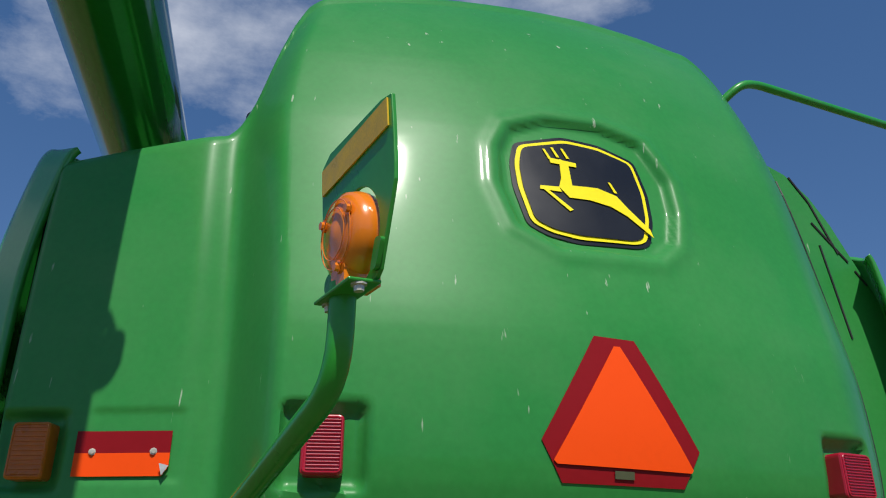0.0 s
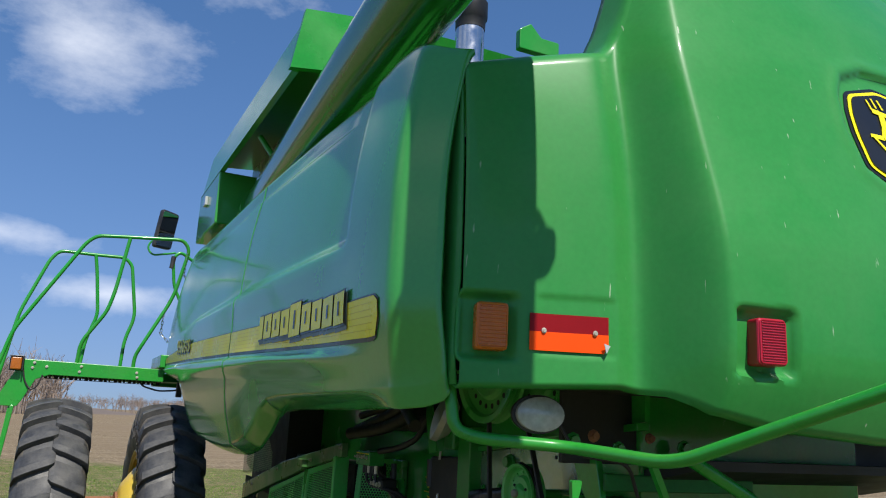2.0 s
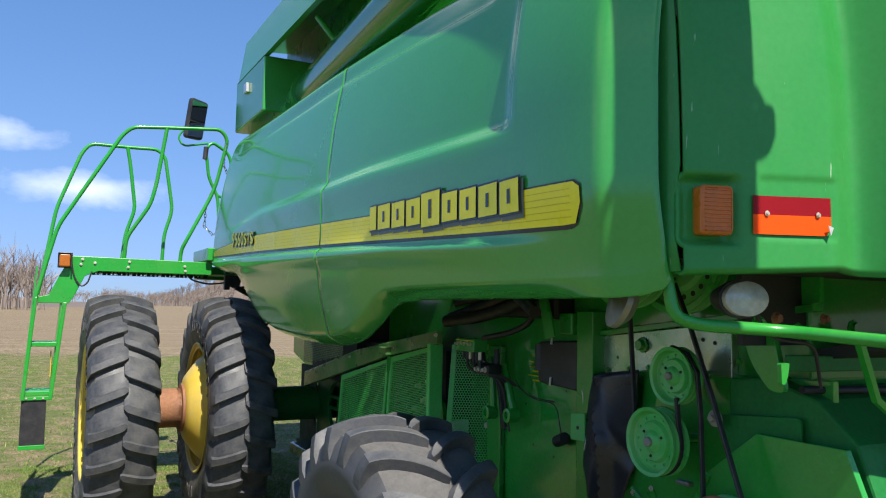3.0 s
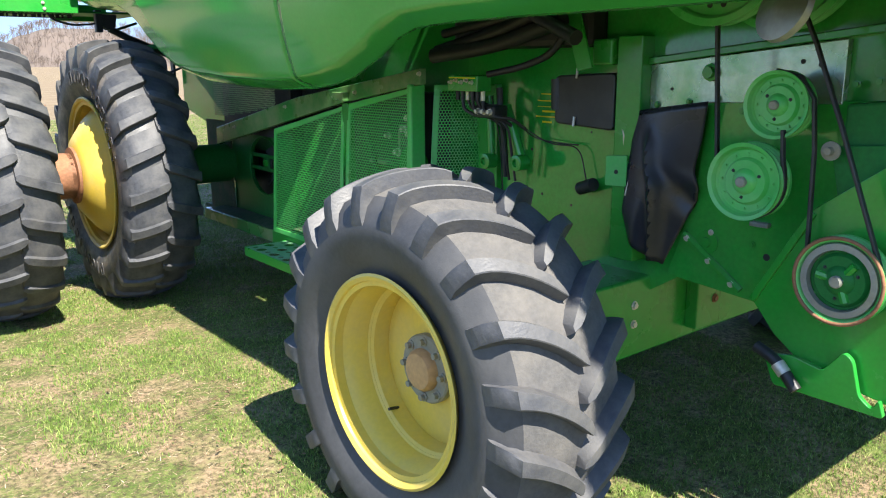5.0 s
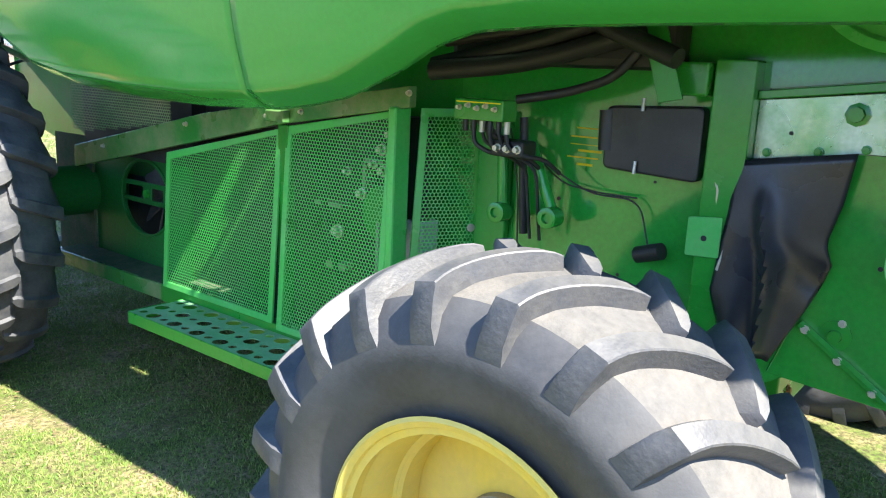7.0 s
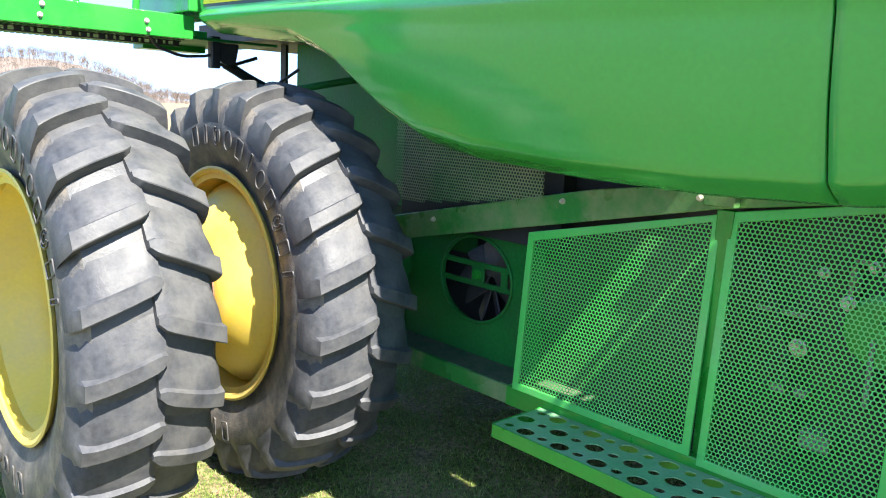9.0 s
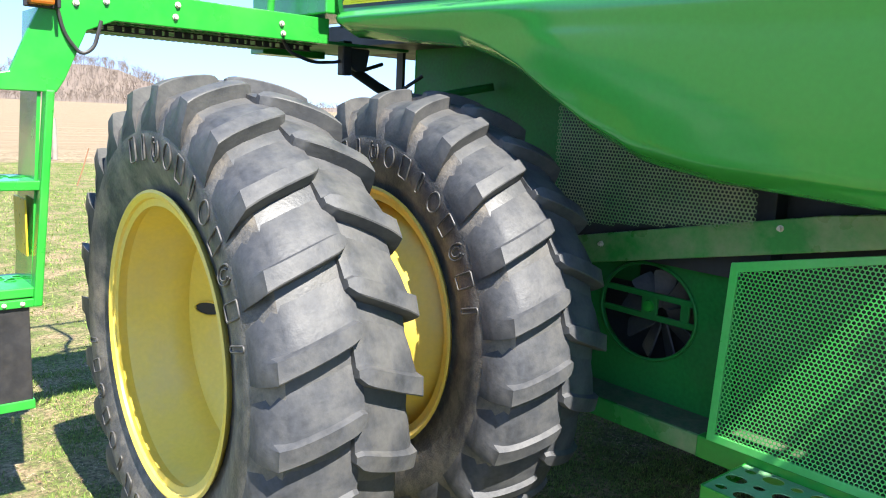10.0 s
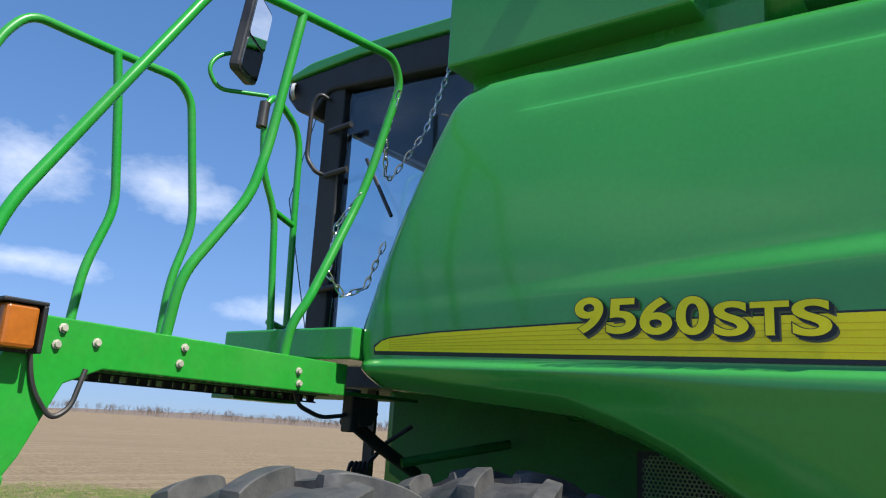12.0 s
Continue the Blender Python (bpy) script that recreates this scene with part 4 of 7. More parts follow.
tail_lamp(-1.347, -1.257, 1.876, 2.006, M_AMBER_OLD, "sun-faded amber indicator lamp", 11)
tail_lamp(-0.727, -0.640, 1.862, 1.986, M_RED, "ribbed red tail lamp", 15)
tail_lamp(0.582, 0.69, 1.85, 1.96, M_RED, "ribbed red tail lamp", 13)
part("hood_hinge_line", pipe([(0.80 + 0.10 * smooth01(2.9, 2.3, z), hood_y(0.80 + 0.10 * smooth01(2.9, 2.3, z), z) - 0.001, z) for z in [1.75 + 0.06 * i for i in range(20)]], 0.004, 6), M_RUBBER, combine, "dark panel joint")
part("far_shoulder", prism([(0.80, 3.30), (1.159, 3.152), (1.256, 3.065), (1.332, 2.955), (1.452, 2.723), (1.506, 2.595), (1.53, 2.2), (1.50, 1.80), (0.80, 1.80)], "y", 2.25, 2.27), M_HOOD, combine, "green side cover beside the hood")
for pts in ([(1.176, 3.142), (1.25, 3.04), (1.341, 2.833)], [(1.244, 2.953), (1.381, 2.802)], [(1.263, 2.859), (1.325, 2.491)], [(1.405, 2.769), (1.449, 2.713)]):
    part("cover_seam", pipe([(x, 2.249, z) for x, z in pts], 0.005, 6), M_RUBBER, combine)
part("grab_rail", pipe([(0.83, 2.15, 3.36), (0.90, 2.10, 3.43), (0.99, 2.12, 3.46), (2.1, 2.3, 3.49)], 0.017, 12, bend=0.06), M_FRAME, combine, "thin green rail over the hood", smooth=40)


# folded marker arm with its plate ------------------------------------------------
def holed_plate(outline, centre, r, lo, hi, n=40):
    """A plate across x with a round hole; the outline is in y and z."""
    bm = bmesh.new()
    cy, cz = centre
    rows = []
    for k in range(n):
        c, q = math.cos(2 * math.pi * k / n), math.sin(2 * math.pi * k / n)
        far = 9.0
        for (y0, z0), (y1, z1) in zip(outline, outline[1:] + outline[:1]):
            ey, ez = y1 - y0, z1 - z0
            det = c * ez - q * ey
            if abs(det) < 1e-9:
                continue
            d = ((y0 - cy) * ez - (z0 - cz) * ey) / det
            w = ((y0 - cy) * q - (z0 - cz) * c) / det
            if d > 0 and -1e-6 <= w <= 1 + 1e-6:
                far = min(far, d)
        far = max(far, r + 0.004)
        rows.append([bm.verts.new((x, cy + d * c, cz + d * q)) for x, d in ((lo, r), (lo, far), (hi, far), (hi, r))])
    for a, b in zip(rows, rows[1:] + rows[:1]):
        for k in range(4):
            bm.faces.new((a[k], a[(k + 1) % 4], b[(k + 1) % 4], b[k]))
    return bm


def marker_arm():
    arm = part("marker_arm", pipe([(-1.375, 2.16, 1.79), (-1.365, 2.14, 1.66), (-1.30, 2.11, 1.64), (-1.055, 2.05, 1.628), (-0.985, 1.70, 1.605), (-0.776, 0.94, 1.885), (-0.776, 0.93, 2.01)], 0.0175, 14, bend=0.075),
               M_FRAME, combine, "bent green tube carrying the warning plate", smooth=40)
    # local: u along +y runs from the rear edge, w up, the lamp side looks to -x
    m = Matrix.Translation((-0.765, 0.918, 2.115)) @ Matrix.Rotation(radians(14), 4, "Z") @ Matrix.Rotation(radians(-4), 4, "Y")
    outline = rounded([(-0.113, 0.115), (-0.113, -0.005), (-0.06, -0.118), (0.06, -0.118), (0.113, 0.0), (0.113, 0.105), (0.095, 0.118)], 0.012)
    plate = holed_plate(outline, (0.0, -0.045), 0.067, -0.003, 0.003)
    plate2 = part("warning_plate", plate, M_FRAME, arm, "folded sheet-metal plate", bevel=0.0015)
    plate2.matrix_basis = m
    film = part("amber_film", prism([(-0.104, 0.106), (-0.104, 0.066), (0.106, 0.058), (0.106, 0.098)], "x", -0.006, -0.0035), M_REFL_A, plate2, "honeycomb amber reflective strip")
    shelf = part("lamp_shelf", box(-0.040, 0.004, -0.055, 0.055, -0.124, -0.119), M_FRAME, plate2, bevel=0.002)
    for u in (-0.045, 0.045):
        part("shelf_bolt", bolt_head(bmesh.new(), (-0.022, u, -0.124), (0, 0, -1), 0.007, 0.01), M_STEEL, plate2)
    part("edge_knob", pipe([(-0.006, 0.078, -0.085), (0.03, 0.082, -0.085)], 0.018, 14), M_FRAME, plate2, smooth=40)
    part("rear_lug", prism(rounded([(-0.085, -0.075), (-0.065, -0.11), (-0.05, -0.108), (-0.068, -0.07)], 0.006), "x", -0.010, -0.004), M_FRAME, plate2)
    lamp = bmesh.new()
    mm = pose(0, 0, -0.045, 0, 0, 180)
    add_lathe(lamp, [(-0.014, 0.0001), (-0.014, 0.05), (-0.008, 0.058), (0.0, 0.060), (0.010, 0.060), (0.024, 0.056), (0.030, 0.047), (0.033, 0.030), (0.034, 0.028), (0.034, 0.018), (0.037, 0.012), (0.037, 0.0001)], mm, seg=40)
    add_box(lamp, -0.03, 0.02, -0.02, 0.02, -0.115, -0.09)
    lamp_ob = part("flasher_lamp", lamp, M_AMBER, plate2, "round orange flasher lens", smooth=45)
    for r in (0.034, 0.046):
        part("lens_ring", pipe([(-0.0365 + 0.25 * (r - 0.03), r * math.cos(t), -0.045 + r * math.sin(t)) for t in (2 * math.pi * k / 32 for k in range(32))], 0.0008, 6, closed=True), M_AMBER, plate2)
    for a in (0.6, 2.7, 4.6):
        part("lens_screw", bolt_head(bmesh.new(), (-0.031, 0.046 * math.cos(a), -0.045 + 0.046 * math.sin(a)), (-1, 0, 0), 0.006, 0.006), M_AMBER, plate2)


marker_arm()
lamp = part("work_lamp", lathe([(-0.05, 0.03), (-0.03, 0.06), (0.0, 0.066), (0.012, 0.064), (0.02, 0.05), (0.024, 0.0001)], pose(-1.075, 2.16, 1.715, 0, 0, -100) @ Matrix.Diagonal((1, 1.15, 0.78, 1)), 32), M_LENS, combine, "oval clear work lamp under the hood", smooth=45)
part("lamp_housing", lathe([(-0.08, 0.0001), (-0.07, 0.05), (-0.01, 0.072), (0.006, 0.072), (0.006, 0.062)], pose(-1.075, 2.17, 1.715, 0, 0, -100) @ Matrix.Diagonal((1, 1.15, 0.78, 1)), 32), M_PLASTIC, combine, smooth=45)


# stripes and lettering on the near side panel ---------------------------------------
def panel_point(y, z, off):
    zb, zt = lerp_table(PANEL_BOTTOM, y), lerp_table(PANEL_TOP, y)
    f = smooth01(6.3, 7.66, y)
    return Vector((panel_x(y, z, zb, zt) - off, y - f * max(0.0, z - 2.15) * 0.33 - f * 0.03 * smooth01(2.10, 1.97, z), z))


def stripe(name, top, bottom, y0, y1, off, mat, parent, label="", rows=3):
    n = max(4, int((y1 - y0) / 0.03))
    verts, faces = [], []
    for i in range(n + 1):
        y = y0 + (y1 - y0) * i / n
        a, b = lerp_table(bottom, y), lerp_table(top, y)
        for j in range(rows + 1):
            verts.append(panel_point(y, a + (b - a) * j / rows, off))
    for i in range(n):
        for j in range(rows):
            q = i * (rows + 1) + j
            faces.append((q, q + 1, q + rows + 2, q + rows + 1))
    return data_part(name, verts, faces, mat, parent, label, smooth=40)


S_TOP = [(2.315, 2.02), (2.34, 2.037), (4.70, 2.117), (6.0, 2.157), (6.8, 2.152), (7.3, 2.138), (7.50, 2.124), (7.545, 2.112), (7.565, 2.095)]
S_BOT = [(2.315, 1.975), (2.345, 1.918), (2.40, 1.917), (4.67, 2.003), (6.0, 2.044), (6.84, 2.064), (7.565, 2.082)]
K_TOP = [(a, b + 0.006) for a, b in S_TOP]
K_BOT = [(a, b - 0.013) for a, b in S_BOT]
for y0, y1 in ((2.315, 4.632), (4.653, 7.565)):
    stripe("stripe_shadow", K_TOP, K_BOT, y0 - (0.004 if y0 < 3 else 0), y1 + (0.008 if y1 > 7 else 0), 0.0025, M_DECAL_K, combine, "black edge of the stripe")
    stripe("stripe", S_TOP, S_BOT, y0, y1, 0.0050, M_DECAL_Y, combine, "yellow side stripe with fine ribs")
for i in range(1, 6):
    f = i / 6
    line = [(y, lerp_table(S_BOT, y) * (1 - f) + lerp_table(S_TOP, y) * f) for y in (2.36, 3.3, 4.3, 4.63)]
    line2 = [(y, lerp_table(S_BOT, y) * (1 - f) + lerp_table(S_TOP, y) * f) for y in (4.656, 5.5, 6.4, 7.0, 7.5)]
    for ln in (line, line2):
        stripe("stripe_rib", [(y, z + 0.0012) for y, z in ln], [(y, z - 0.0012) for y, z in ln], ln[0][0], ln[-1][0], 0.0062, M_DECAL_R, combine, rows=1)


def panel_char(char, y_left, y_right, z_low, height, name, mat, off, fat, shift=(0, 0)):
    cu = bpy.data.curves.new(name, "FONT")
    cu.body, cu.size, cu.offset, cu.resolution_u = char, 1.0, fat, 7
    tmp = bpy.data.objects.new(name, cu)
    scene.collection.objects.link(tmp)
    dg = bpy.context.evaluated_depsgraph_get()
    me = bpy.data.meshes.new_from_object(tmp.evaluated_get(dg))
    bpy.data.objects.remove(tmp)
    cut = bmesh.new()
    cut.from_mesh(me)
    for k in range(1, 8):
        bmesh.ops.bisect_plane(cut, geom=cut.verts[:] + cut.edges[:] + cut.faces[:], plane_co=(0, 0.1 * k, 0), plane_no=(0, 1, 0))
    bmesh.ops.dissolve_degenerate(cut, edges=cut.edges[:], dist=1e-4)
    cut.to_mesh(me)
    cut.free()
    xs = [v.co.x for v in me.vertices]
    ys = [v.co.y for v in me.vertices]
    x0, x1, h0, h1 = TEXT_BOX.setdefault(char, (min(xs), max(xs), min(ys), max(ys)))
    for v in me.vertices:
        f, g = (v.co.x - x0) / (x1 - x0), (v.co.y - h0) / (h1 - h0)
        v.co = panel_point(y_left + (y_right - y_left) * f + shift[0], z_low + height * g + shift[1], off)
    me.shade_flat()
    me.materials.append(mat)
    ob = new(name, me)
    ob.parent = combine
    return ob


TEXT_BOX = {}
# character, its front and rear end, its foot, its height
NUMBER = [("9", 6.794, 6.702, 2.122, 0.104), ("5", 6.691, 6.601, 2.118, 0.100), ("6", 6.591, 6.499, 2.113, 0.103), ("0", 6.489, 6.400, 2.110, 0.104), ("S", 6.389, 6.301, 2.105, 0.091),
          ("T", 6.297, 6.203, 2.105, 0.086), ("S", 6.198, 6.108, 2.101, 0.091)]
for char, ya, yb, zl, tall in NUMBER:
    tagged(panel_char(char, ya, yb, zl, tall, "model_number", M_DECAL_Y, 0.0135, 0.024), "yellow model number on the stripe")
    panel_char(char, ya, yb, zl, tall, "model_number_outline", M_DECAL_K, 0.0115, 0.040)
    for k, d in enumerate((0.004, 0.008)):
        panel_char(char, ya, yb, zl, tall, "model_number_shadow", M_DECAL_K, 0.0098 - 0.0008 * k, 0.036, shift=(-d, -d))
    panel_char(char, ya, yb, zl, tall, "model_number_glow", M_DECAL_S, 0.0072, 0.034, shift=(-0.013, -0.014))
# the maker's name: plain yellow blocks with a dark edge
widths = [0.075, 0.135, 0.13, 0.13, 0.16, 0.12, 0.12, 0.13, 0.125]
yy = 3.91
for i, wd in enumerate(widths):
    tall = 0.135 if i == 4 else 0.108
    za = 2.020 - 0.040 * (3.91 - yy) / 1.22 - (0.012 if i == 4 else 0)
    for nm, mat, grow, off, sh in (("name_block_shadow", M_DECAL_S, 0.009, 0.0088, 0.014), ("name_block_edge", M_DECAL_K, 0.008, 0.0115, 0.0), ("name_block", M_DECAL_Y, 0.0, 0.0145, 0.0), ("name_block_slot", M_DECAL_K, -0.030, 0.0165, 0.0)):
        y1, y0 = yy + grow - sh, yy - wd + grow * -1 - sh
        if nm == "name_block_slot":
            if wd < 0.1:
                continue
            y1, y0 = yy - wd * 0.42, yy - wd * 0.58
        stripe(nm, [(y0, za + tall + grow - sh), (y1, za + tall + grow - sh)], [(y0, za - grow - sh), (y1, za - grow - sh)], y0, y1, off, mat, combine, rows=2)
    yy -= wd + (0.02 if i != 3 else 0.012)

# ---------------------------------------------------------------- chassis, near side
# rear plates, belts and pulleys
part("side_sheet", prism([(3.42, 1.42), (2.25, 1.46), (2.25, 0.95), (2.80, 0.70), (2.87, 0.715), (3.28, 0.745), (3.18, 1.05), (3.14, 1.40)], "x", -0.572, -0.545), M_SHEET, combine, "flat green side sheet with bolt heads", bevel=0.003)
part("upper_sheet", prism([(3.40, 1.385), (3.40, 1.56), (2.66, 1.64), (2.66, 1.435), (3.12, 1.425)], "x", -0.580, -0.546), M_ZINC, combine, "worn sheet with bare metal showing through the paint", bevel=0.003)
part("upper_rail", prism([(3.40, 1.56), (3.40, 1.585), (2.30, 1.71), (2.30, 1.685)], "x", -0.60, -0.546), M_CHASSIS, combine, bevel=0.003)
part("top_sheet", prism([(4.4, 1.60), (4.4, 2.3), (2.3, 2.3), (2.3, 1.715), (3.40, 1.59)], "x", -0.565, -0.545), M_SHEET, combine)
part("lower_plate", prism([(2.845, 0.775), (2.665, 1.105), (2.45, 1.27), (2.12, 1.27), (2.05, 1.10), (2.09, 0.82), (2.2, 0.50), (2.40, 0.54), (2.62, 0.57), (2.75, 0.665)], "x", -0.70, -0.675), M_CHASSIS, combine, "lower green plate of the drive housing", bevel=0.003)
part("plate_edge", prism([(2.845, 0.775), (2.665, 1.105), (2.645, 1.095), (2.825, 0.765)], "x", -0.712, -0.62), M_FRAME, combine, bevel=0.002)
part("brace_strip", pipe([(-0.585, 3.20, 0.925), (-0.585, 2.95, 0.752)], 0.014, 6), M_SHEET, combine)
for y, z in ((3.183, 0.911), (3.085, 0.84), (2.985, 0.77)):
    part("strip_bolt", bolt_head(bmesh.new(), (-0.594, y, z), (-1, 0, 0), 0.009, 0.008), M_STEEL, combine)
bear = part("bearing_plate", lathe([(0, 0.045), (0.006, 0.045), (0.008, 0.02), (0.02, 0.018), (0.02, 0.0001)], pose(-0.573, 3.105, 0.906, 0, 0, 180), 20), M_CHASSIS, combine, smooth=40)
for dz in (-0.04, 0.04):
    part("plate_bolt", bolt_head(bmesh.new(), (-0.578, 3.105 - dz * 0.35, 0.906 + dz), (-1, 0, 0), 0.008, 0.008), M_STEEL, combine)
for y, z in ((3.36, 1.41), (3.22, 1.425), (3.10, 1.44), (2.95, 1.46), (2.62, 1.50), (2.55, 1.51), (3.02, 1.25), (2.9, 1.33), (3.0, 1.4), (2.70, 0.86), (2.60, 0.75), (2.92, 0.93)):
    part("sheet_bolt", bolt_head(bmesh.new(), (-0.583 if z > 1.38 or y > 2.8 else -0.705, y, z), (-1, 0, 0), 0.009, 0.010), M_CHASSIS, combine)
part("big_bolt", bolt_head(bmesh.new(), (-0.582, 3.135, 1.533), (-1, 0, 0), 0.022, 0.03), M_CHASSIS, combine, smooth=40)
part("small_handle", box(-0.60, -0.572, 2.86, 2.93, 1.0, 1.016), M_BARE, combine, bevel=0.003)


for y, z, r, x in ((2.867, 0.891, 0.013, -0.573), (3.02, 1.12, 0.007, -0.573), (2.98, 1.22, 0.006, -0.573), (2.72, 1.05, 0.007, -0.573), (2.90, 1.36, 0.007, -0.573), (3.30, 1.47, 0.006, -0.581),
                   (2.80, 1.57, 0.008, -0.581), (2.74, 1.56, 0.008, -0.581), (4.05, 1.18, 0.007, -0.563), (3.70, 1.28, 0.005, -0.563), (3.98, 0.98, 0.006, -0.563), (3.80, 0.95, 0.006, -0.563)):
    part("sheet_hole", lathe([(0, r), (0.0015, r), (0.0015, 0.0001)], pose(x, y, z, 0, 0, 180), 14), M_SOOT_SHADE, combine)
part("hook_wire", pipe([(-0.60, 3.52, 1.30), (-0.63, 3.50, 1.33), (-0.64, 3.47, 1.30), (-0.63, 3.47, 1.16)], 0.004, 6, bend=0.02), M_STEEL, combine)


def pulley(y, z, x, r, grooves, label, spokes=12, dished=False):
    """A belt pulley. Local +x looks outwards."""
    w = 0.02 * grooves + 0.016
    bm = bmesh.new()
    prof = [(w / 2, r * 0.90), (w / 2 + 0.004, r), (w / 2 - 0.004, r)]
    for g in range(grooves):
        a = w / 2 - 0.008 - 0.02 * g
        prof += [(a, r * 0.985), (a - 0.007, r * 0.88), (a - 0.012, r * 0.88), (a - 0.018, r * 0.985)]
    prof += [(-w / 2, r), (-w / 2, r * 0.90), (-w / 2 + 0.012, r * 0.86), (w / 2 - 0.03, r * 0.84), (w / 2 - 0.012, r * 0.86)]
    add_lathe(bm, prof, Matrix(), seg=48, closed=True)
    ob = part("pulley", bm, M_GUARD, combine, label, smooth=38)
    ob.matrix_basis = pose(x, y, z, 0, 0, 180)
    disc = lathe([(w / 2 - 0.016, r * 0.87), (w / 2 - 0.026, r * 0.80), (w / 2 - 0.026, r * 0.62), (w / 2 - 0.012, r * 0.55), (w / 2 - 0.012, r * 0.34), (w / 2 - 0.004, r * 0.30), (w / 2 + 0.004, r * 0.20), (w / 2 + 0.004, 0.0001)], seg=40)
    part("pulley_disc", disc, M_SHADE_GREEN if dished else M_GUARD, ob, "dark dished disc" if dished else "", smooth=38)
    if dished:
        ring = pipe([(w / 2 + 0.003, r * 0.97 * math.cos(t), r * 0.97 * math.sin(t)) for t in (2 * math.pi * k / 40 for k in range(40))], 0.006, 8, closed=True)
        part("rusted_rim", ring, M_RUST, ob, smooth=60)
        part("inner_rim", lathe([(w / 2 - 0.012, r * 0.86), (w / 2 - 0.002, r * 0.84), (w / 2 - 0.002, r * 0.70), (w / 2 - 0.02, r * 0.67)], seg=40), M_BARE, ob, "bare worn rim", smooth=40)
        for k in range(3):
            t = 2 * math.pi * k / 3 + 0.9
            part("hub_arm", pipe([(w / 2 - 0.012, 0, 0), (w / 2 - 0.012, r * 0.5 * math.cos(t), r * 0.5 * math.sin(t))], 0.014, 8), M_CHASSIS, ob)
    part("pulley_hub", lathe([(0, r * 0.14), (w / 2 + 0.016, r * 0.14), (w / 2 + 0.02, r * 0.11), (w / 2 + 0.02, 0.0001)], seg=20), M_HUB, ob, "worn shaft end", smooth=38)
    for k in range(spokes):
        t = 2 * math.pi * k / spokes
        if spokes > 20:
            part("rim_hole", lathe([(0, 0.011), (0.0015, 0.0105), (0.0015, 0.0001)], pose(w / 2 - 0.0255, r * 0.72 * math.cos(t), r * 0.72 * math.sin(t)), 12), M_SOOT_SHADE, ob)
        else:
            part("rivet", bolt_head(bmesh.new(), (w / 2 - 0.026, r * 0.71 * math.cos(t), r * 0.71 * math.sin(t)), (1, 0, 0), 0.0042, 0.006), M_GUARD, ob)
    for k in range(3):
        t = 2 * math.pi * k / 3 + 0.4
        part("hub_bolt", bolt_head(bmesh.new(), (w / 2 - 0.012, r * 0.42 * math.cos(t), r * 0.42 * math.sin(t)), (1, 0, 0), 0.004, 0.006), M_DARK, ob)
    part("pulley_shaft", pipe([(-0.25, 0, 0), (0.0, 0, 0)], 0.018, 12), M_CHASSIS, ob)
    return ob


pulley(2.852, 1.187, -0.765, 0.128, 3, "drive pulley with a stamped disc and rusty hub")
pulley(2.785, 1.436, -0.735, 0.108, 2, "idler pulley with a stamped disc")
pulley(2.515, 0.920, -0.775, 0.138, 2, "lower drive pulley with a rusted rim", spokes=5, dished=True)
pulley(3.02, 1.93, -0.76, 0.245, 2, "large upper pulley with a row of holes", spokes=22)
pulley(2.84, 1.90, -0.66, 0.235, 2, "large pulley behind the first", spokes=22)


def belt(points, w=0.020, t=0.011, name="drive_belt", x=-0.765):
    """A flat-sided belt run through (y, z) points."""
    bm = bmesh.new()
    pts = [Vector((0, a, b)) for a, b in points]
    rings = []
    for i, p in enumerate(pts):
        d = (pts[min(i + 1, len(pts) - 1)] - pts[max(0, i - 1)]).normalized()
        nrm = Vector((0, -d.z, d.y))
        rings.append([bm.verts.new(p + Vector((x + sx * w / 2, 0, 0)) + nrm * sn * t / 2) for sx, sn in ((-1, -1), (1, -1), (1, 1), (-1, 1))])
    for a, b in zip(rings, rings[1:]):
        for k in range(4):
            bm.faces.new((a[k], a[(k + 1) % 4], b[(k + 1) % 4], b[k]))
    bm.faces.new(rings[0]), bm.faces.new(rings[-1][::-1])
    return part(name, bm, M_RUBBER, combine, "worn black drive belt", bevel=0.003)


def arc(cy, cz, r, a0, a1, n=14):
    return [(cy + r * math.cos(radians(a0 + (a1 - a0) * i / n)), cz + r * math.sin(radians(a0 + (a1 - a0) * i / n))) for i in range(n + 1)]


belt([(3.01, 1.70), (2.972, 1.22)] + arc(2.852, 1.187, 0.124, 12, -190) + [(2.742, 1.27), (2.75, 1.36)] , x=-0.765)
belt(arc(2.785, 1.436, 0.106, 100, -30)[::-1][:0] + [(2.80, 1.545), (2.72, 1.525), (2.672, 1.46), (2.655, 1.30), (2.645, 0.98)] + arc(2.515, 0.920, 0.112, 20, -180), x=-0.742)
belt([(2.74, 1.78), (2.66, 1.62), (2.56, 1.38), (2.42, 1.02), (2.385, 0.93)], x=-0.785)
part("tension_arm", prism(rounded([(2.43, 1.50), (2.50, 1.66), (2.46, 1.70), (2.34, 1.60), (2.30, 1.42), (2.36, 1.42)], 0.03), "x", -0.74, -0.715), M_CHASSIS, combine, bevel=0.003)
part("arm_washer", lathe([(0, 0.03), (0.008, 0.03), (0.01, 0.014), (0.03, 0.012), (0.03, 0.0001)], pose(-0.705, 2.62, 1.30, 0, 0, 180), 18), M_HUB, combine, smooth=40)
part("guard_plate", prism(rounded([(2.64, 1.31), (2.60, 1.14), (2.48, 1.10), (2.30, 1.12), (2.30, 1.34)], 0.02), "x", -0.668, -0.655), M_SHADE_GREEN, combine, bevel=0.003)
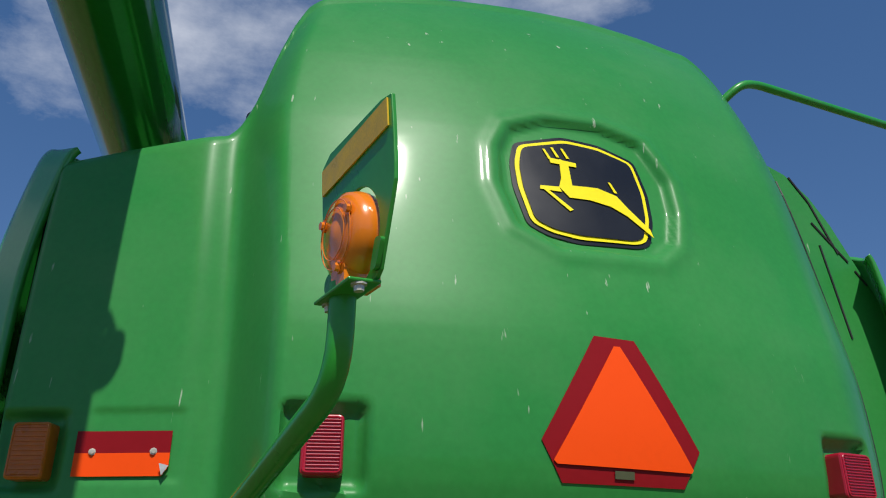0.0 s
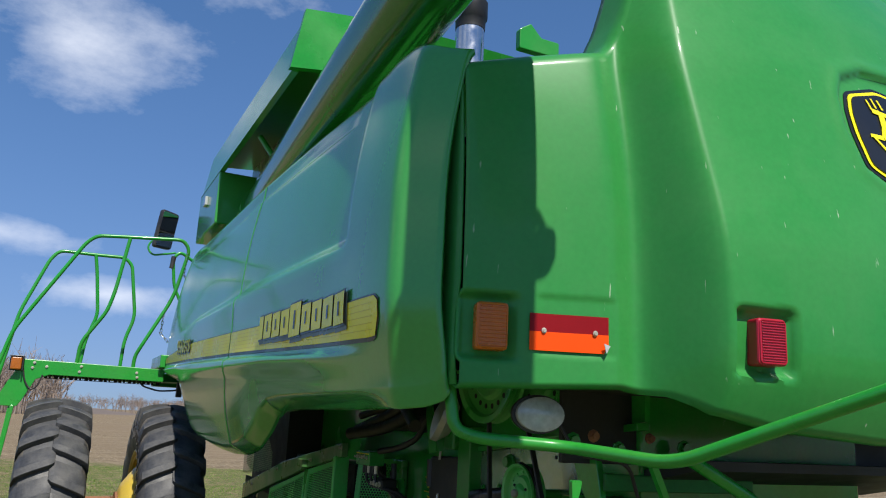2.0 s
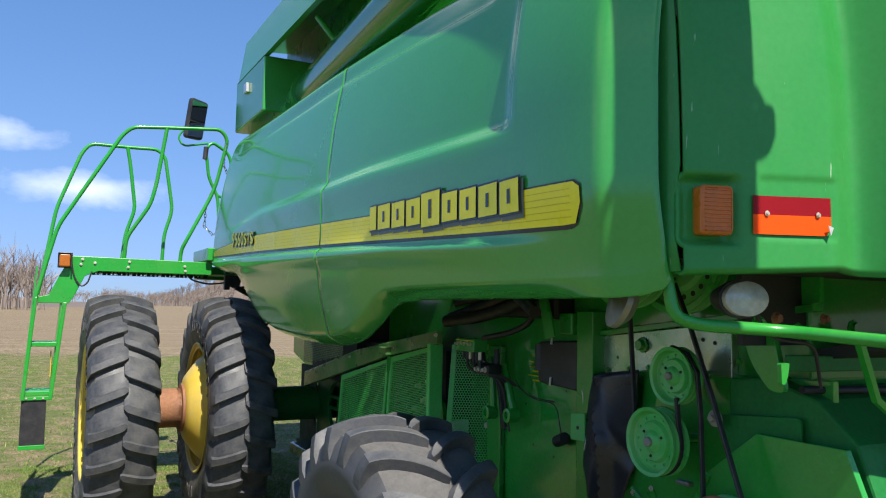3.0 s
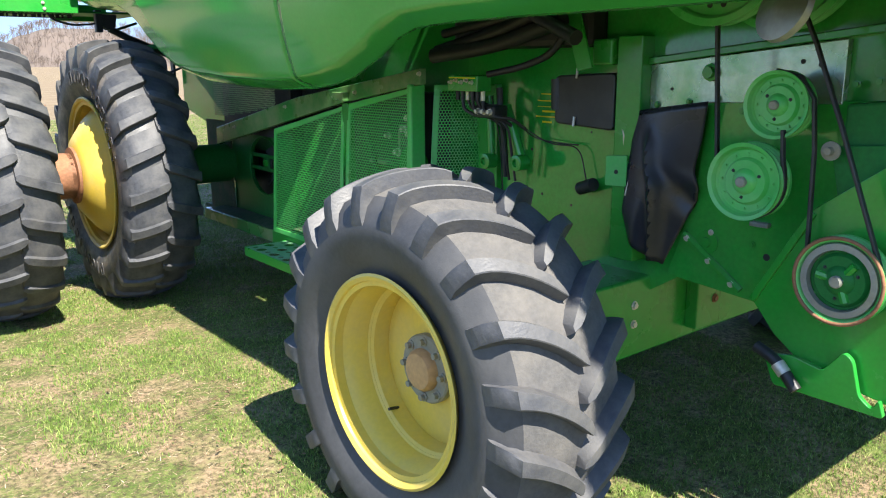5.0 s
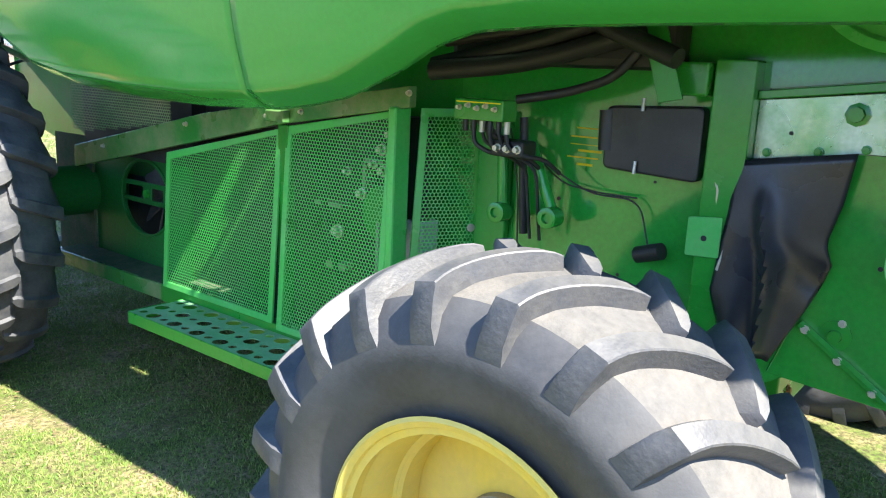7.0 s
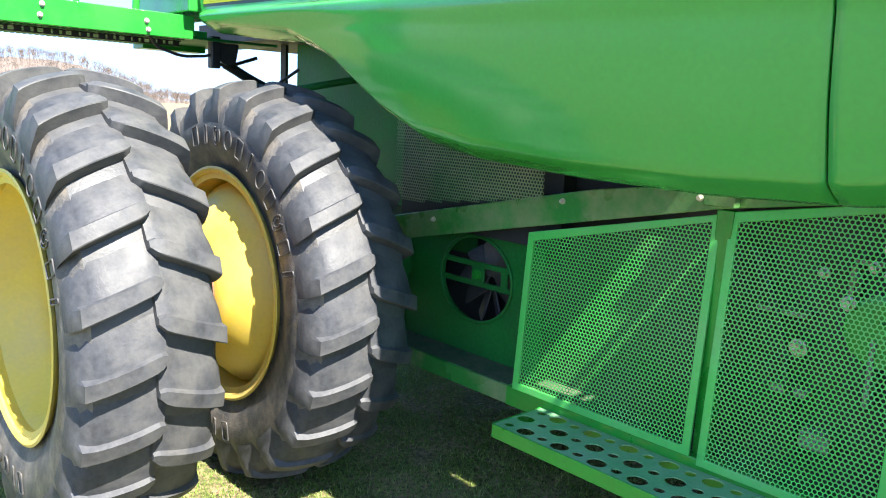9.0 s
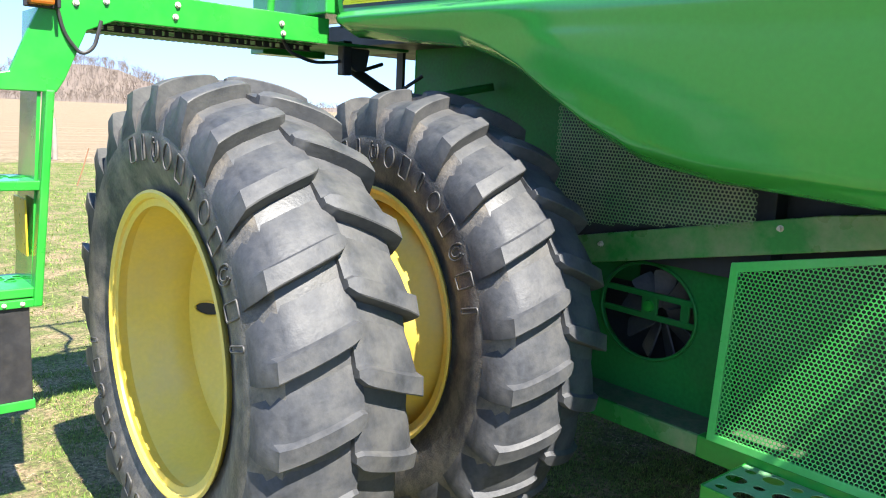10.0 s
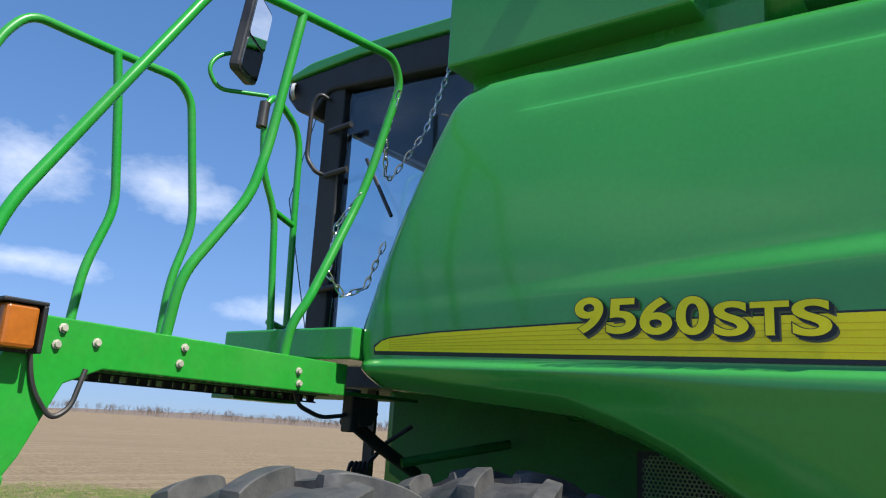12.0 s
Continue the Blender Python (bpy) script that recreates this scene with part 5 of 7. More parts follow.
hitch = part("latch_bracket", prism(rounded([(2.76, 0.60), (2.66, 0.62), (2.56, 0.60), (2.50, 0.68), (2.47, 0.66), (2.44, 0.55), (2.40, 0.52), (2.38, 0.56), (2.36, 0.50), (2.6, 0.50), (2.72, 0.50)], 0.015), "x", -0.735, -0.715), M_CHASSIS, combine, bevel=0.003)
part("rubber_hose", pipe([(-0.75, 2.78, 0.625), (-0.76, 2.70, 0.60), (-0.77, 2.62, 0.52)], 0.02, 12, bend=0.05), M_RUBBER, combine, "short black hose in a steel clamp", smooth=40)
part("hose_clamp", pipe([(-0.762, 2.695, 0.59), (-0.766, 2.665, 0.563)], 0.0235, 12), M_STEEL, combine, smooth=40)
# rubber curtain and post
CURTAIN_REAR = [(0.0, 3.108), (0.22, 3.126), (0.40, 3.155), (0.50, 3.135), (0.70, 3.18), (1.0, 3.27)]
CURTAIN_FRONT = [(0.0, 3.425), (0.3, 3.43), (0.8, 3.455), (1.0, 3.42)]
cols = []
for i in range(25):
    u = i / 24
    col = []
    for j in range(25):
        v = j / 24
        y = lerp_table(CURTAIN_FRONT, v) * (1 - u) + lerp_table(CURTAIN_REAR, v) * u
        z = 1.385 + 0.047 * u - v * (0.50 + 0.14 * u)
        fold = max(0.0, 1 - abs(u - 0.42 - 0.55 * (v - 0.35)) / 0.16) * smooth01(0.08, 0.3, v)
        tuck = max(0.0, 1 - abs(v - 0.60 - 0.3 * (u - 1)) / 0.10) * smooth01(0.45, 0.9, u)
        x = -0.632 - 0.025 * math.sin(3.1 * u + 1.2 * v) - 0.030 * v * math.sin(math.pi * u) - 0.050 * fold * fold + 0.035 * tuck - 0.005 * math.sin(9 * u + 5 * v) * v
        col.append((x, y, z))
    cols.append(col)
shell("rubber_curtain", cols, M_TARP, combine, "creased black rubber sheet", thick=0.006, smooth=60)
post = part("post", prism([(-0.64, 3.40), (-0.64, 3.52), (-0.545, 3.52), (-0.545, 3.40)], "z", 0.78, 1.67), M_FRAME, combine, "upright green channel", bevel=0.006)
part("blue_grey_tab", prism(rounded([(3.545, 1.20), (3.44, 1.21), (3.44, 1.085), (3.545, 1.08)], 0.008), "x", -0.652, -0.645), M_GUARD, combine, "pale green folded tab", bevel=0.002)
part("tab_hole", lathe([(0, 0.009), (0.002, 0.009), (0.002, 0.0001)], pose(-0.652, 3.49, 1.14, 0, 0, 180), 12), M_SOOT_SHADE, combine)
part("hatch_cover", prism(rounded([(3.87, 1.515), (3.545, 1.53), (3.545, 1.297), (3.87, 1.312)], 0.025), "x", -0.615, -0.56), M_PLASTIC, combine, "dull black plastic cover", bevel=0.008)
part("hatch_roll", pipe([(-0.60, 3.87, 1.50), (-0.60, 3.865, 1.37)], 0.028, 14), M_PLASTIC, combine, smooth=40)
for y, z in ((3.74, 1.525), (3.75, 1.325)):
    part("hatch_hook", pipe([(-0.62, y, z + 0.02), (-0.625, y, z - 0.02)], 0.006, 6), M_STEEL, combine)
part("box_bracket", box(-0.66, -0.55, 3.53, 3.63, 1.56, 1.66), M_FRAME, combine, bevel=0.008)
part("strap", prism([(3.735, 1.80), (3.66, 1.80), (3.575, 1.55), (3.65, 1.535)], "x", -0.725, -0.715), M_FRAME, combine, bevel=0.002)
part("hook_lever", pipe([(-0.63, 3.35, 1.24), (-0.64, 3.40, 1.24), (-0.65, 3.44, 1.05)], 0.006, 6), M_STEEL, combine)
part("mid_sheet", prism([(4.5, 0.80), (4.5, 1.62), (3.38, 1.60), (3.38, 0.82)], "x", -0.562, -0.545), M_SHEET, combine)
part("dust_cap", pipe([(-0.60, 3.72, 1.04), (-0.62, 3.63, 1.07)], 0.028, 14), M_RUBBER, combine, smooth=40)
for i, pts in enumerate(([(-0.70, 4.28, 1.45), (-0.70, 4.25, 1.33), (-0.66, 4.15, 1.33), (-0.64, 4.14, 1.05)], [(-0.66, 4.04, 1.30), (-0.62, 3.9, 1.22), (-0.60, 3.73, 1.22), (-0.60, 3.68, 1.05)],
                         [(-0.72, 4.3, 1.44), (-0.74, 4.20, 1.38), (-0.70, 4.12, 1.36), (-0.70, 4.13, 1.46)], [(-0.7, 4.18, 1.42), (-0.66, 4.16, 1.2), (-0.64, 4.16, 0.95)],
                         [(-0.80, 4.10, 1.52), (-0.74, 3.95, 1.55), (-0.72, 3.80, 1.60), (-0.70, 3.68, 1.75)])):
    part("hose", pipe(pts, 0.015 if i in (0, 2, 4) else 0.003, 10, bend=0.06), M_RUBBER, combine, smooth=40)
faded = part("faded_decal", box(-0.5638, -0.5632, 3.90, 4.02, 1.375, 1.378), M_DECAL_R, combine, "rubbed yellow service decal")
for k, (y0, y1, z) in enumerate(((3.92, 4.02, 1.40), (3.90, 3.99, 1.352), (3.91, 4.03, 1.33), (3.93, 3.99, 1.305), (3.92, 4.00, 1.43))):
    part("decal_bar", box(-0.5638, -0.5632, y0, y1, z, z + 0.005 + 0.003 * (k % 2)), M_DECAL_R, faded)
valve_block = part("valve_block", box(-0.845, -0.76, 4.12, 4.32, 1.445, 1.515), M_CHASSIS, combine, "valve block with brass fittings", bevel=0.005)
for i in range(5):
    part("fitting", bolt_head(bmesh.new(), (-0.846, 4.15 + 0.036 * i, 1.485 + 0.008 * (i % 2)), (-1, 0, 0), 0.0065, 0.018), M_STEEL, valve_block, smooth=40)
part("block_legend", box(-0.8468, -0.8456, 4.13, 4.31, 1.502, 1.506), M_DECAL_Y, valve_block)
for y0, z0, y1, z1 in ((4.22, 1.12, 4.24, 1.42), (4.01, 1.13, 4.12, 1.38)):
    part("link_rod", pipe([(-0.66, y0, z0), (-0.66, y1, z1)], 0.02, 10), M_CHASSIS, combine, smooth=40)
    part("link_eye", lathe([(-0.03, 0.036), (0.03, 0.036), (0.032, 0.03), (0.032, 0.018), (0.02, 0.016), (0.02, 0.0001)], pose(-0.68, y0, z0, 0, 0, 180), 20), M_CHASSIS, combine, smooth=40)
# plain black block and hose fittings under the deck
part("deck_block", box(-0.70, -0.566, 3.62, 4.46, 1.63, 2.2), M_SOOT_SHADE, combine, "plain black block under the deck", bevel=0.03)
for k in range(6):
    y = 4.13 + 0.034 * k
    part("hose_fitting", pipe([(-0.80, y, 1.447), (-0.80, y, 1.405)], 0.010, 8), M_STEEL if k % 3 == 0 else M_PLASTIC, combine, smooth=40)
    if k % 2 == 0:
        part("hose", pipe([(-0.80, y, 1.41), (-0.80, y - 0.005, 1.365), (-0.78, y - 0.06, 1.335), (-0.72, y - 0.10, 1.33), (-0.66, y - 0.13, 1.28)], 0.008, 8, bend=0.05), M_RUBBER, combine, smooth=40)
    elif k < 4:
        part("hose", pipe([(-0.80, y, 1.41), (-0.79, y - 0.01, 1.37), (-0.70, 4.13 - 0.02 * k, 1.30), (-0.66, 4.12 - 0.02 * k, 1.04)], 0.006, 8, bend=0.05), M_RUBBER, combine, smooth=40)
part("manifold", box(-0.79, -0.70, 4.07, 4.20, 1.33, 1.385), M_PLASTIC, combine, "black hose manifold", bevel=0.01)
for k in range(3):
    part("manifold_port", bolt_head(bmesh.new(), (-0.79, 4.09 + 0.04 * k, 1.357), (-1, 0, 0), 0.010, 0.02), M_STEEL, combine, smooth=40)
part("loose_cable", pipe([(-0.60, 4.10, 1.30), (-0.60, 4.02, 1.24), (-0.60, 3.88, 1.225), (-0.60, 3.74, 1.225)], 0.003, 8, bend=0.05), M_PLASTIC, combine, smooth=40)
# black hoses, coloured darker than rubber to hold the under-deck shade
for i, (y0, z0, y1, z1, r) in enumerate(((4.45, 1.62, 3.6, 1.85, 0.03), (4.42, 1.60, 3.7, 1.74, 0.034), (4.4, 1.70, 3.3, 1.92, 0.02), (3.55, 1.66, 4.2, 1.95, 0.03))):
    part("deck_hose", pipe([(-0.80 - 0.05 * (i % 2), y0, z0), (-0.78, (y0 + y1) / 2, (z0 + z1) / 2 - 0.03), (-0.76, y1, z1)], r, 10, bend=0.2), M_SOOT_SHADE, combine, smooth=40)
part("deck_edge", box(-1.36, -1.30, 2.35, 7.2, 1.98, 2.02), M_CHASSIS, combine)
part("round_cover", lathe([(-0.04, 0.05), (-0.01, 0.085), (0.01, 0.085), (0.02, 0.06), (0.03, 0.0001)], pose(-1.20, 2.55, 1.70, 0, -20, 160), 28), M_BARE, combine, "ribbed round cover under the hood", smooth=40)
# longitudinal frame by the rear wheel
part("axle_bracket", box(-0.30, -0.12, 3.30, 3.36, 0.44, 0.66), M_FRAME, combine, bevel=0.006)
part("rail_bolt", bolt_head(bmesh.new(), (-0.17, 3.30, 0.56), (0, -1, 0), 0.014, 0.012), M_RUST, combine)
for z in (0.53, 0.61):
    part("rail_bolt", bolt_head(bmesh.new(), (-0.66, 3.36, z), (0, -1, 0), 0.013, 0.012), M_STEEL, combine)

# punched guards beside the engine bay -----------------------------------------------------
def guard(y_front, y_rear, z_front, z_rear, z_bottom, x0, x1, label):
    """A framed punched sheet; front edge at y_front, its top falling from rear to front."""
    Lh = math.hypot(y_front - y_rear, x1 - x0)
    u = Vector((x0 - x1, y_front - y_rear, 0)).normalized()
    edge = 0.026
    up = Vector((0.065, 0, 1))
    corner = Vector((x1 - 0.030, y_rear, z_bottom))
    top = max(z_front, z_rear) - z_bottom
    poly = [(edge, edge), (Lh - edge, edge), (Lh - edge, z_front - z_bottom - edge), (edge, z_rear - z_bottom - edge)]
    pitch = 0.0156
    frame_bm = bmesh.new()
    nrm = Vector((-u.y, u.x, 0))
    out = [(0, 0), (Lh, 0), (Lh, z_front - z_bottom), (0, z_rear - z_bottom)]
    inn = [(edge + 0.004, edge + 0.004), (Lh - edge - 0.004, edge + 0.004), (Lh - edge - 0.004, z_front - z_bottom - edge - 0.004), (edge + 0.004, z_rear - z_bottom - edge - 0.004)]
    ring = []
    for q, off in ((out, 0.0), (out, 0.012), (inn, 0.012), (inn, 0.0)):
        ring.append([frame_bm.verts.new(corner + u * a + up * b + nrm * off) for a, b in q])
    for a, b in zip(ring, ring[1:] + ring[:1]):
        for k in range(4):
            frame_bm.faces.new((a[k], a[(k + 1) % 4], b[(k + 1) % 4], b[k]))
    fr = part("guard_panel", frame_bm, M_MESH, combine, label, bevel=0.003)
    perforated("punched_sheet", corner + nrm * 0.0112, u, up, int(Lh / pitch), int(top / (pitch * 0.866)), pitch, pitch * 0.42, M_MESH, fr, poly=poly)
    return fr


guard(6.005, 5.195, 1.17, 1.345, 0.52, -0.872, -0.868, "punched green guard sheet in a frame")
guard(5.165, 4.585, 1.355, 1.455, 0.50, -0.870, -0.865, "punched green guard sheet in a frame")
guard(4.555, 4.40, 1.465, 1.47, 0.45, -0.775, -0.515, "narrow punched guard sheet turned to the rear")
part("guard_post", box(-0.890, -0.80, 4.545, 4.582, 0.45, 1.47), M_MESH, combine, "folded green edge between two guards", bevel=0.010)
part("guard_post", box(-0.60, -0.566, 4.25, 4.385, 0.45, 1.47), M_FRAME, combine, bevel=0.006)
part("guard_post", box(-0.862, -0.82, 5.15, 5.21, 0.48, 1.36), M_FRAME, combine, bevel=0.004)
latch = part("guard_latch", lathe([(0, 0.016), (0.004, 0.016), (0.005, 0.0001)], pose(-0.585, 4.412, 1.02, 0, 0, 240), 18), M_STEEL, combine)
# sloping frame bar over the guards, with its bolts
part("frame_bar", prism([(6.9, 1.005), (6.9, 1.125), (5.7, 1.375), (4.5, 1.545), (4.5, 1.47), (5.2, 1.36)], "x", -0.868, -0.83), M_BAR, combine, "worn metal frame bar sloping to the front", bevel=0.004)
for y, z in ((5.843, 1.314), (6.583, 1.148), (5.27, 1.39), (5.06, 1.42), (4.5, 1.52)):
    part("bar_bolt", bolt_head(bmesh.new(), (-0.868, y, z), (-1, 0, 0), 0.008, 0.016), M_STEEL, combine, smooth=40)
part("bar_clip", box(-0.905, -0.868, 5.13, 5.24, 1.372, 1.418), M_BAR, combine, "small bent clip on the bar", bevel=0.004)
# black block added so the guard holes read as deep shade
part("guard_hole_shade", box(-0.72, -0.546, 4.66, 6.02, 0.5, 1.42), M_SOOT_SHADE, combine, "black block standing in for shade behind the guards")
for i, (y, z, w, h) in enumerate(((4.75, 1.25, 0.10, 0.02), (4.80, 1.18, 0.02, 0.12), (5.0, 1.05, 0.16, 0.02), (4.72, 0.92, 0.02, 0.22), (4.95, 0.80, 0.12, 0.03), (4.85, 0.66, 0.10, 0.06))):
    part("engine_piece", box(-0.78, -0.72, y - w / 2, y + w / 2, z - h / 2, z + h / 2), M_HUB, combine, bevel=0.008)
for i, (y, z) in enumerate(((4.66, 1.36), (4.70, 1.30), (4.64, 1.28), (4.74, 1.24), (4.69, 1.22), (4.63, 1.20), (4.88, 1.20), (4.80, 1.12), (4.93, 0.95))):
    part("engine_bolt", bolt_head(bmesh.new(), (-0.78, y, z), (-1, 0, 0), 0.012 + 0.004 * (i % 3), 0.03), M_STEEL, combine, smooth=40)
part("engine_pulley", lathe([(0, 0.10), (0.03, 0.11), (0.035, 0.09), (0.03, 0.03), (0.05, 0.028), (0.05, 0.0001)], pose(-0.74, 4.70, 1.05, 0, 0, 180), 32), M_CHASSIS, combine, smooth=40)
part("engine_hose", pipe([(-0.77, 5.12, 1.25), (-0.79, 5.0, 1.05), (-0.78, 4.92, 0.7), (-0.76, 4.9, 0.55)], 0.014, 10, bend=0.1), M_RUBBER, combine, smooth=40)
part("filter_box", box(-0.74, -0.63, 4.53, 4.62, 0.78, 1.04), M_LENS, combine, "pale box behind the narrow guard", bevel=0.012)
# upper grille with its frame, the fan sheet
perforated("upper_grille", (-0.895, 5.92, 1.22), (0, 1, 0), (0, 0, 1), 60, 54, 0.0156, 0.0060, M_GRILLE, combine, "dusty punched grille under the side panel", poly=[(0.0, 0.09), (0.92, -0.02), (0.92, 0.55), (0.72, 0.62), (0.0, 0.2)])
# dark box added for the shade seen through the grille holes
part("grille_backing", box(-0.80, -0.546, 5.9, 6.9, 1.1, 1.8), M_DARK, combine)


def fan_sheet():
    bm = bmesh.new()
    cy, cz, r = 6.43, 0.882, 0.20
    n = 40
    ring, outer = [], []
    y0, y1, z0, z1 = 6.03, 6.95, 0.50, 1.16
    for k in range(n):
        t = 2 * math.pi * k / n
        c, s = math.cos(t), math.sin(t)
        ring.append(bm.verts.new((-0.73, cy + r * 1.15 * c, cz + r * s)))
        q = min((y1 - cy if c > 0 else cy - y0) / max(abs(c), 1e-6), (z1 - cz if s > 0 else cz - z0) / max(abs(s), 1e-6))
        outer.append(bm.verts.new((-0.73, cy + q * c, cz + q * s)))
    for k in range(n):
        bm.faces.new((ring[k], ring[(k + 1) % n], outer[(k + 1) % n], outer[k]))
    ext = bmesh.ops.extrude_face_region(bm, geom=bm.faces[:])
    for g in ext["geom"]:
        if isinstance(g, bmesh.types.BMVert):
            g.co.x += 0.02
    # sheet and slats use the darkened green: shade of the recess is painted
    fs = part("fan_sheet", bm, M_SHADE_GREEN, combine, "green sheet with a round fan opening", bevel=0.003)
    part("opening_rim", pipe([(-0.735, cy + r * 1.15 * math.cos(t), cz + r * math.sin(t)) for t in (2 * math.pi * k / 40 for k in range(40))], 0.008, 8, closed=True), M_SHADE_GREEN, fs, smooth=60)
    for dz in (0.055, -0.035):
        part("cross_slat", box(-0.728, -0.715, cy - 0.23, cy + 0.23, cz + dz, cz + dz + 0.026), M_SHADE_GREEN, fs, bevel=0.004)
    part("slat_plate", box(-0.7285, -0.716, cy - 0.045, cy + 0.035, cz - 0.03, cz + 0.075), M_SHADE_GREEN, fs, bevel=0.006)
    part("slat_boss", lathe([(0, 0.025), (0.012, 0.022), (0.014, 0.0001)], pose(-0.7285, cy - 0.005, cz + 0.022, 0, 0, 180), 20), M_CHASSIS, fs, smooth=40)
    part("slat_link", box(-0.726, -0.716, cy - 0.19, cy - 0.15, cz - 0.03, cz + 0.075), M_SHADE_GREEN, fs, bevel=0.004)
    for k in range(9):
        blade = part("fan_blade", prism(rounded([(-0.03, 0.03), (-0.05, 0.19), (0.05, 0.19), (0.03, 0.03)], 0.02), "x", -0.004, 0.004), M_LUG, fs)
        blade.matrix_basis = Matrix.Translation((-0.62, cy, cz - 0.03)) @ Matrix.Rotation(2 * math.pi * k / 9, 4, "X") @ Matrix.Rotation(0.6, 4, "Z")


fan_sheet()
# dark sheet added for the shade inside the fan opening
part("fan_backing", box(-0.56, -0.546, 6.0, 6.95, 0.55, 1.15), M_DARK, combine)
part("sill_front", box(-0.895, -0.845, 6.05, 7.15, 0.435, 0.515), M_BAR, combine, bevel=0.006)
part("sill_beam", box(-0.90, -0.84, 4.25, 6.05, 0.435, 0.52), M_FRAME, combine, "narrow lower frame sill", bevel=0.006)
part("lower_sheet", prism([(4.55, 0.48), (4.55, 0.92), (3.2, 0.98), (3.2, 0.76), (3.45, 0.60), (3.7, 0.50)], "x", -0.563, -0.548), M_SHEET, combine)
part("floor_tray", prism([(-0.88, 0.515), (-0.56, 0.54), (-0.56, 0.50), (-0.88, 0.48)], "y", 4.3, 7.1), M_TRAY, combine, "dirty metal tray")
# added filler: blocks the bright view through beside the axle
part("front_closing_sheet", box(-0.75, -0.735, 6.94, 7.35, 0.45, 1.16), M_TRAY, combine, "dark filler sheet beside the axle")
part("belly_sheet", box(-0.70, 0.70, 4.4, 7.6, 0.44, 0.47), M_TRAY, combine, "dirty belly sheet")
# wheel-well shade is put into this sheet's green
part("front_sheet", prism([(8.25, 2.0), (8.25, 1.62), (8.0, 1.5), (7.05, 0.95), (6.6, 0.95), (6.6, 2.0)], "x", -0.565, -0.545), M_SHADE_GREEN, combine)
# panel underside frame by the front axle
part("hydraulic_ram", pipe([(-1.24, 7.88, 1.83), (-1.10, 7.88, 1.76), (-0.80, 7.90, 1.64)], 0.026, 14), M_PLASTIC, combine, "black hydraulic ram", smooth=40)
part("ram_rod", pipe([(-0.80, 7.90, 1.64), (-0.62, 7.92, 1.56)], 0.018, 12), M_STEEL, combine, smooth=40)
for k in range(5):
    cx, cz, r = -0.84 - 0.015 * k, 1.60 - 0.012 * k, 0.060 + 0.010 * k
    part("black_hose", pipe([(cx + r * math.cos(a) * 0.8, 8.14 + 0.012 * k + r * math.cos(a) * 0.5, cz + r * 1.15 * math.sin(a)) for a in (2 * math.pi * m / 20 for m in range(20))], 0.009, 8, closed=True), M_RUBBER, combine, smooth=40)
part("hose_tail", pipe([(-0.84, 8.14, 1.67), (-0.78, 8.10, 1.76), (-0.70, 8.02, 1.84)], 0.010, 8), M_RUBBER, combine, smooth=40)
part("hose_tail", pipe([(-0.82, 8.16, 1.53), (-0.72, 8.10, 1.50), (-0.58, 8.05, 1.56)], 0.010, 8), M_RUBBER, combine, smooth=40)
part("hose_loop", pipe([(-1.28, 7.82, 1.92), (-1.30, 7.90, 1.84), (-1.18, 7.98, 1.82), (-1.0, 7.98, 1.88)], 0.010, 8, bend=0.05), M_RUBBER, combine, smooth=40)
part("mount_bracket", prism(rounded([(-1.34, 1.93), (-1.34, 1.87), (-1.28, 1.82), (-1.22, 1.83), (-1.20, 1.93)], 0.015), "y", 7.80, 7.82), M_DARK, combine, bevel=0.003)
# black plate paints the dark recess below the panel's front end
part("panel_shade_plate", box(-1.40, -0.57, 7.10, 7.66, 1.985, 2.005), M_SOOT_SHADE, combine, "black plate for the shade under the side panel")
part("beam_cable", pipe([(-1.70, 7.745, 1.93), (-1.66, 7.76, 1.88), (-1.52, 7.79, 1.845), (-1.36, 7.82, 1.86), (-1.30, 7.84, 1.90)], 0.008, 8, bend=0.05), M_RUBBER, combine, "black cable looped under the platform beam", smooth=40)
part("hanger_post", box(-1.36, -1.31, 7.79, 7.84, 1.80, 1.96), M_PLASTIC, combine, "short dark hanger under the platform", bevel=0.006)
# brace in the darkened green, as it sits in shade
part("arch_brace", pipe([(-0.98, 7.84, 1.69), (-0.60, 7.56, 1.79)], 0.020, 10), M_SHADE_GREEN, combine, smooth=40)
part("hose_shield", box(-0.60, -0.58, 8.34, 8.40, 1.40, 2.0), M_DARK, combine)
part("green_tab", box(-1.52, -1.16, 8.28, 8.42, 1.900, 1.935), M_FRAME, combine, bevel=0.003)
cols = []
for i in range(17):
    y = 6.15 + 1.05 * i / 16
    zb = lerp_table(PANEL_BOTTOM, y)
    cols.append([(-1.385, y, zb + 0.035), (-1.25, y, zb + 0.07), (-1.0, y, max(zb + 0.10, 1.83)), (-0.75, y, 1.90), (-0.57, y, 1.94)])
shell("wheel_arch_liner", cols, M_CHASSIS, combine, "dark green liner over the front wheels", thick=0.006, smooth=60)

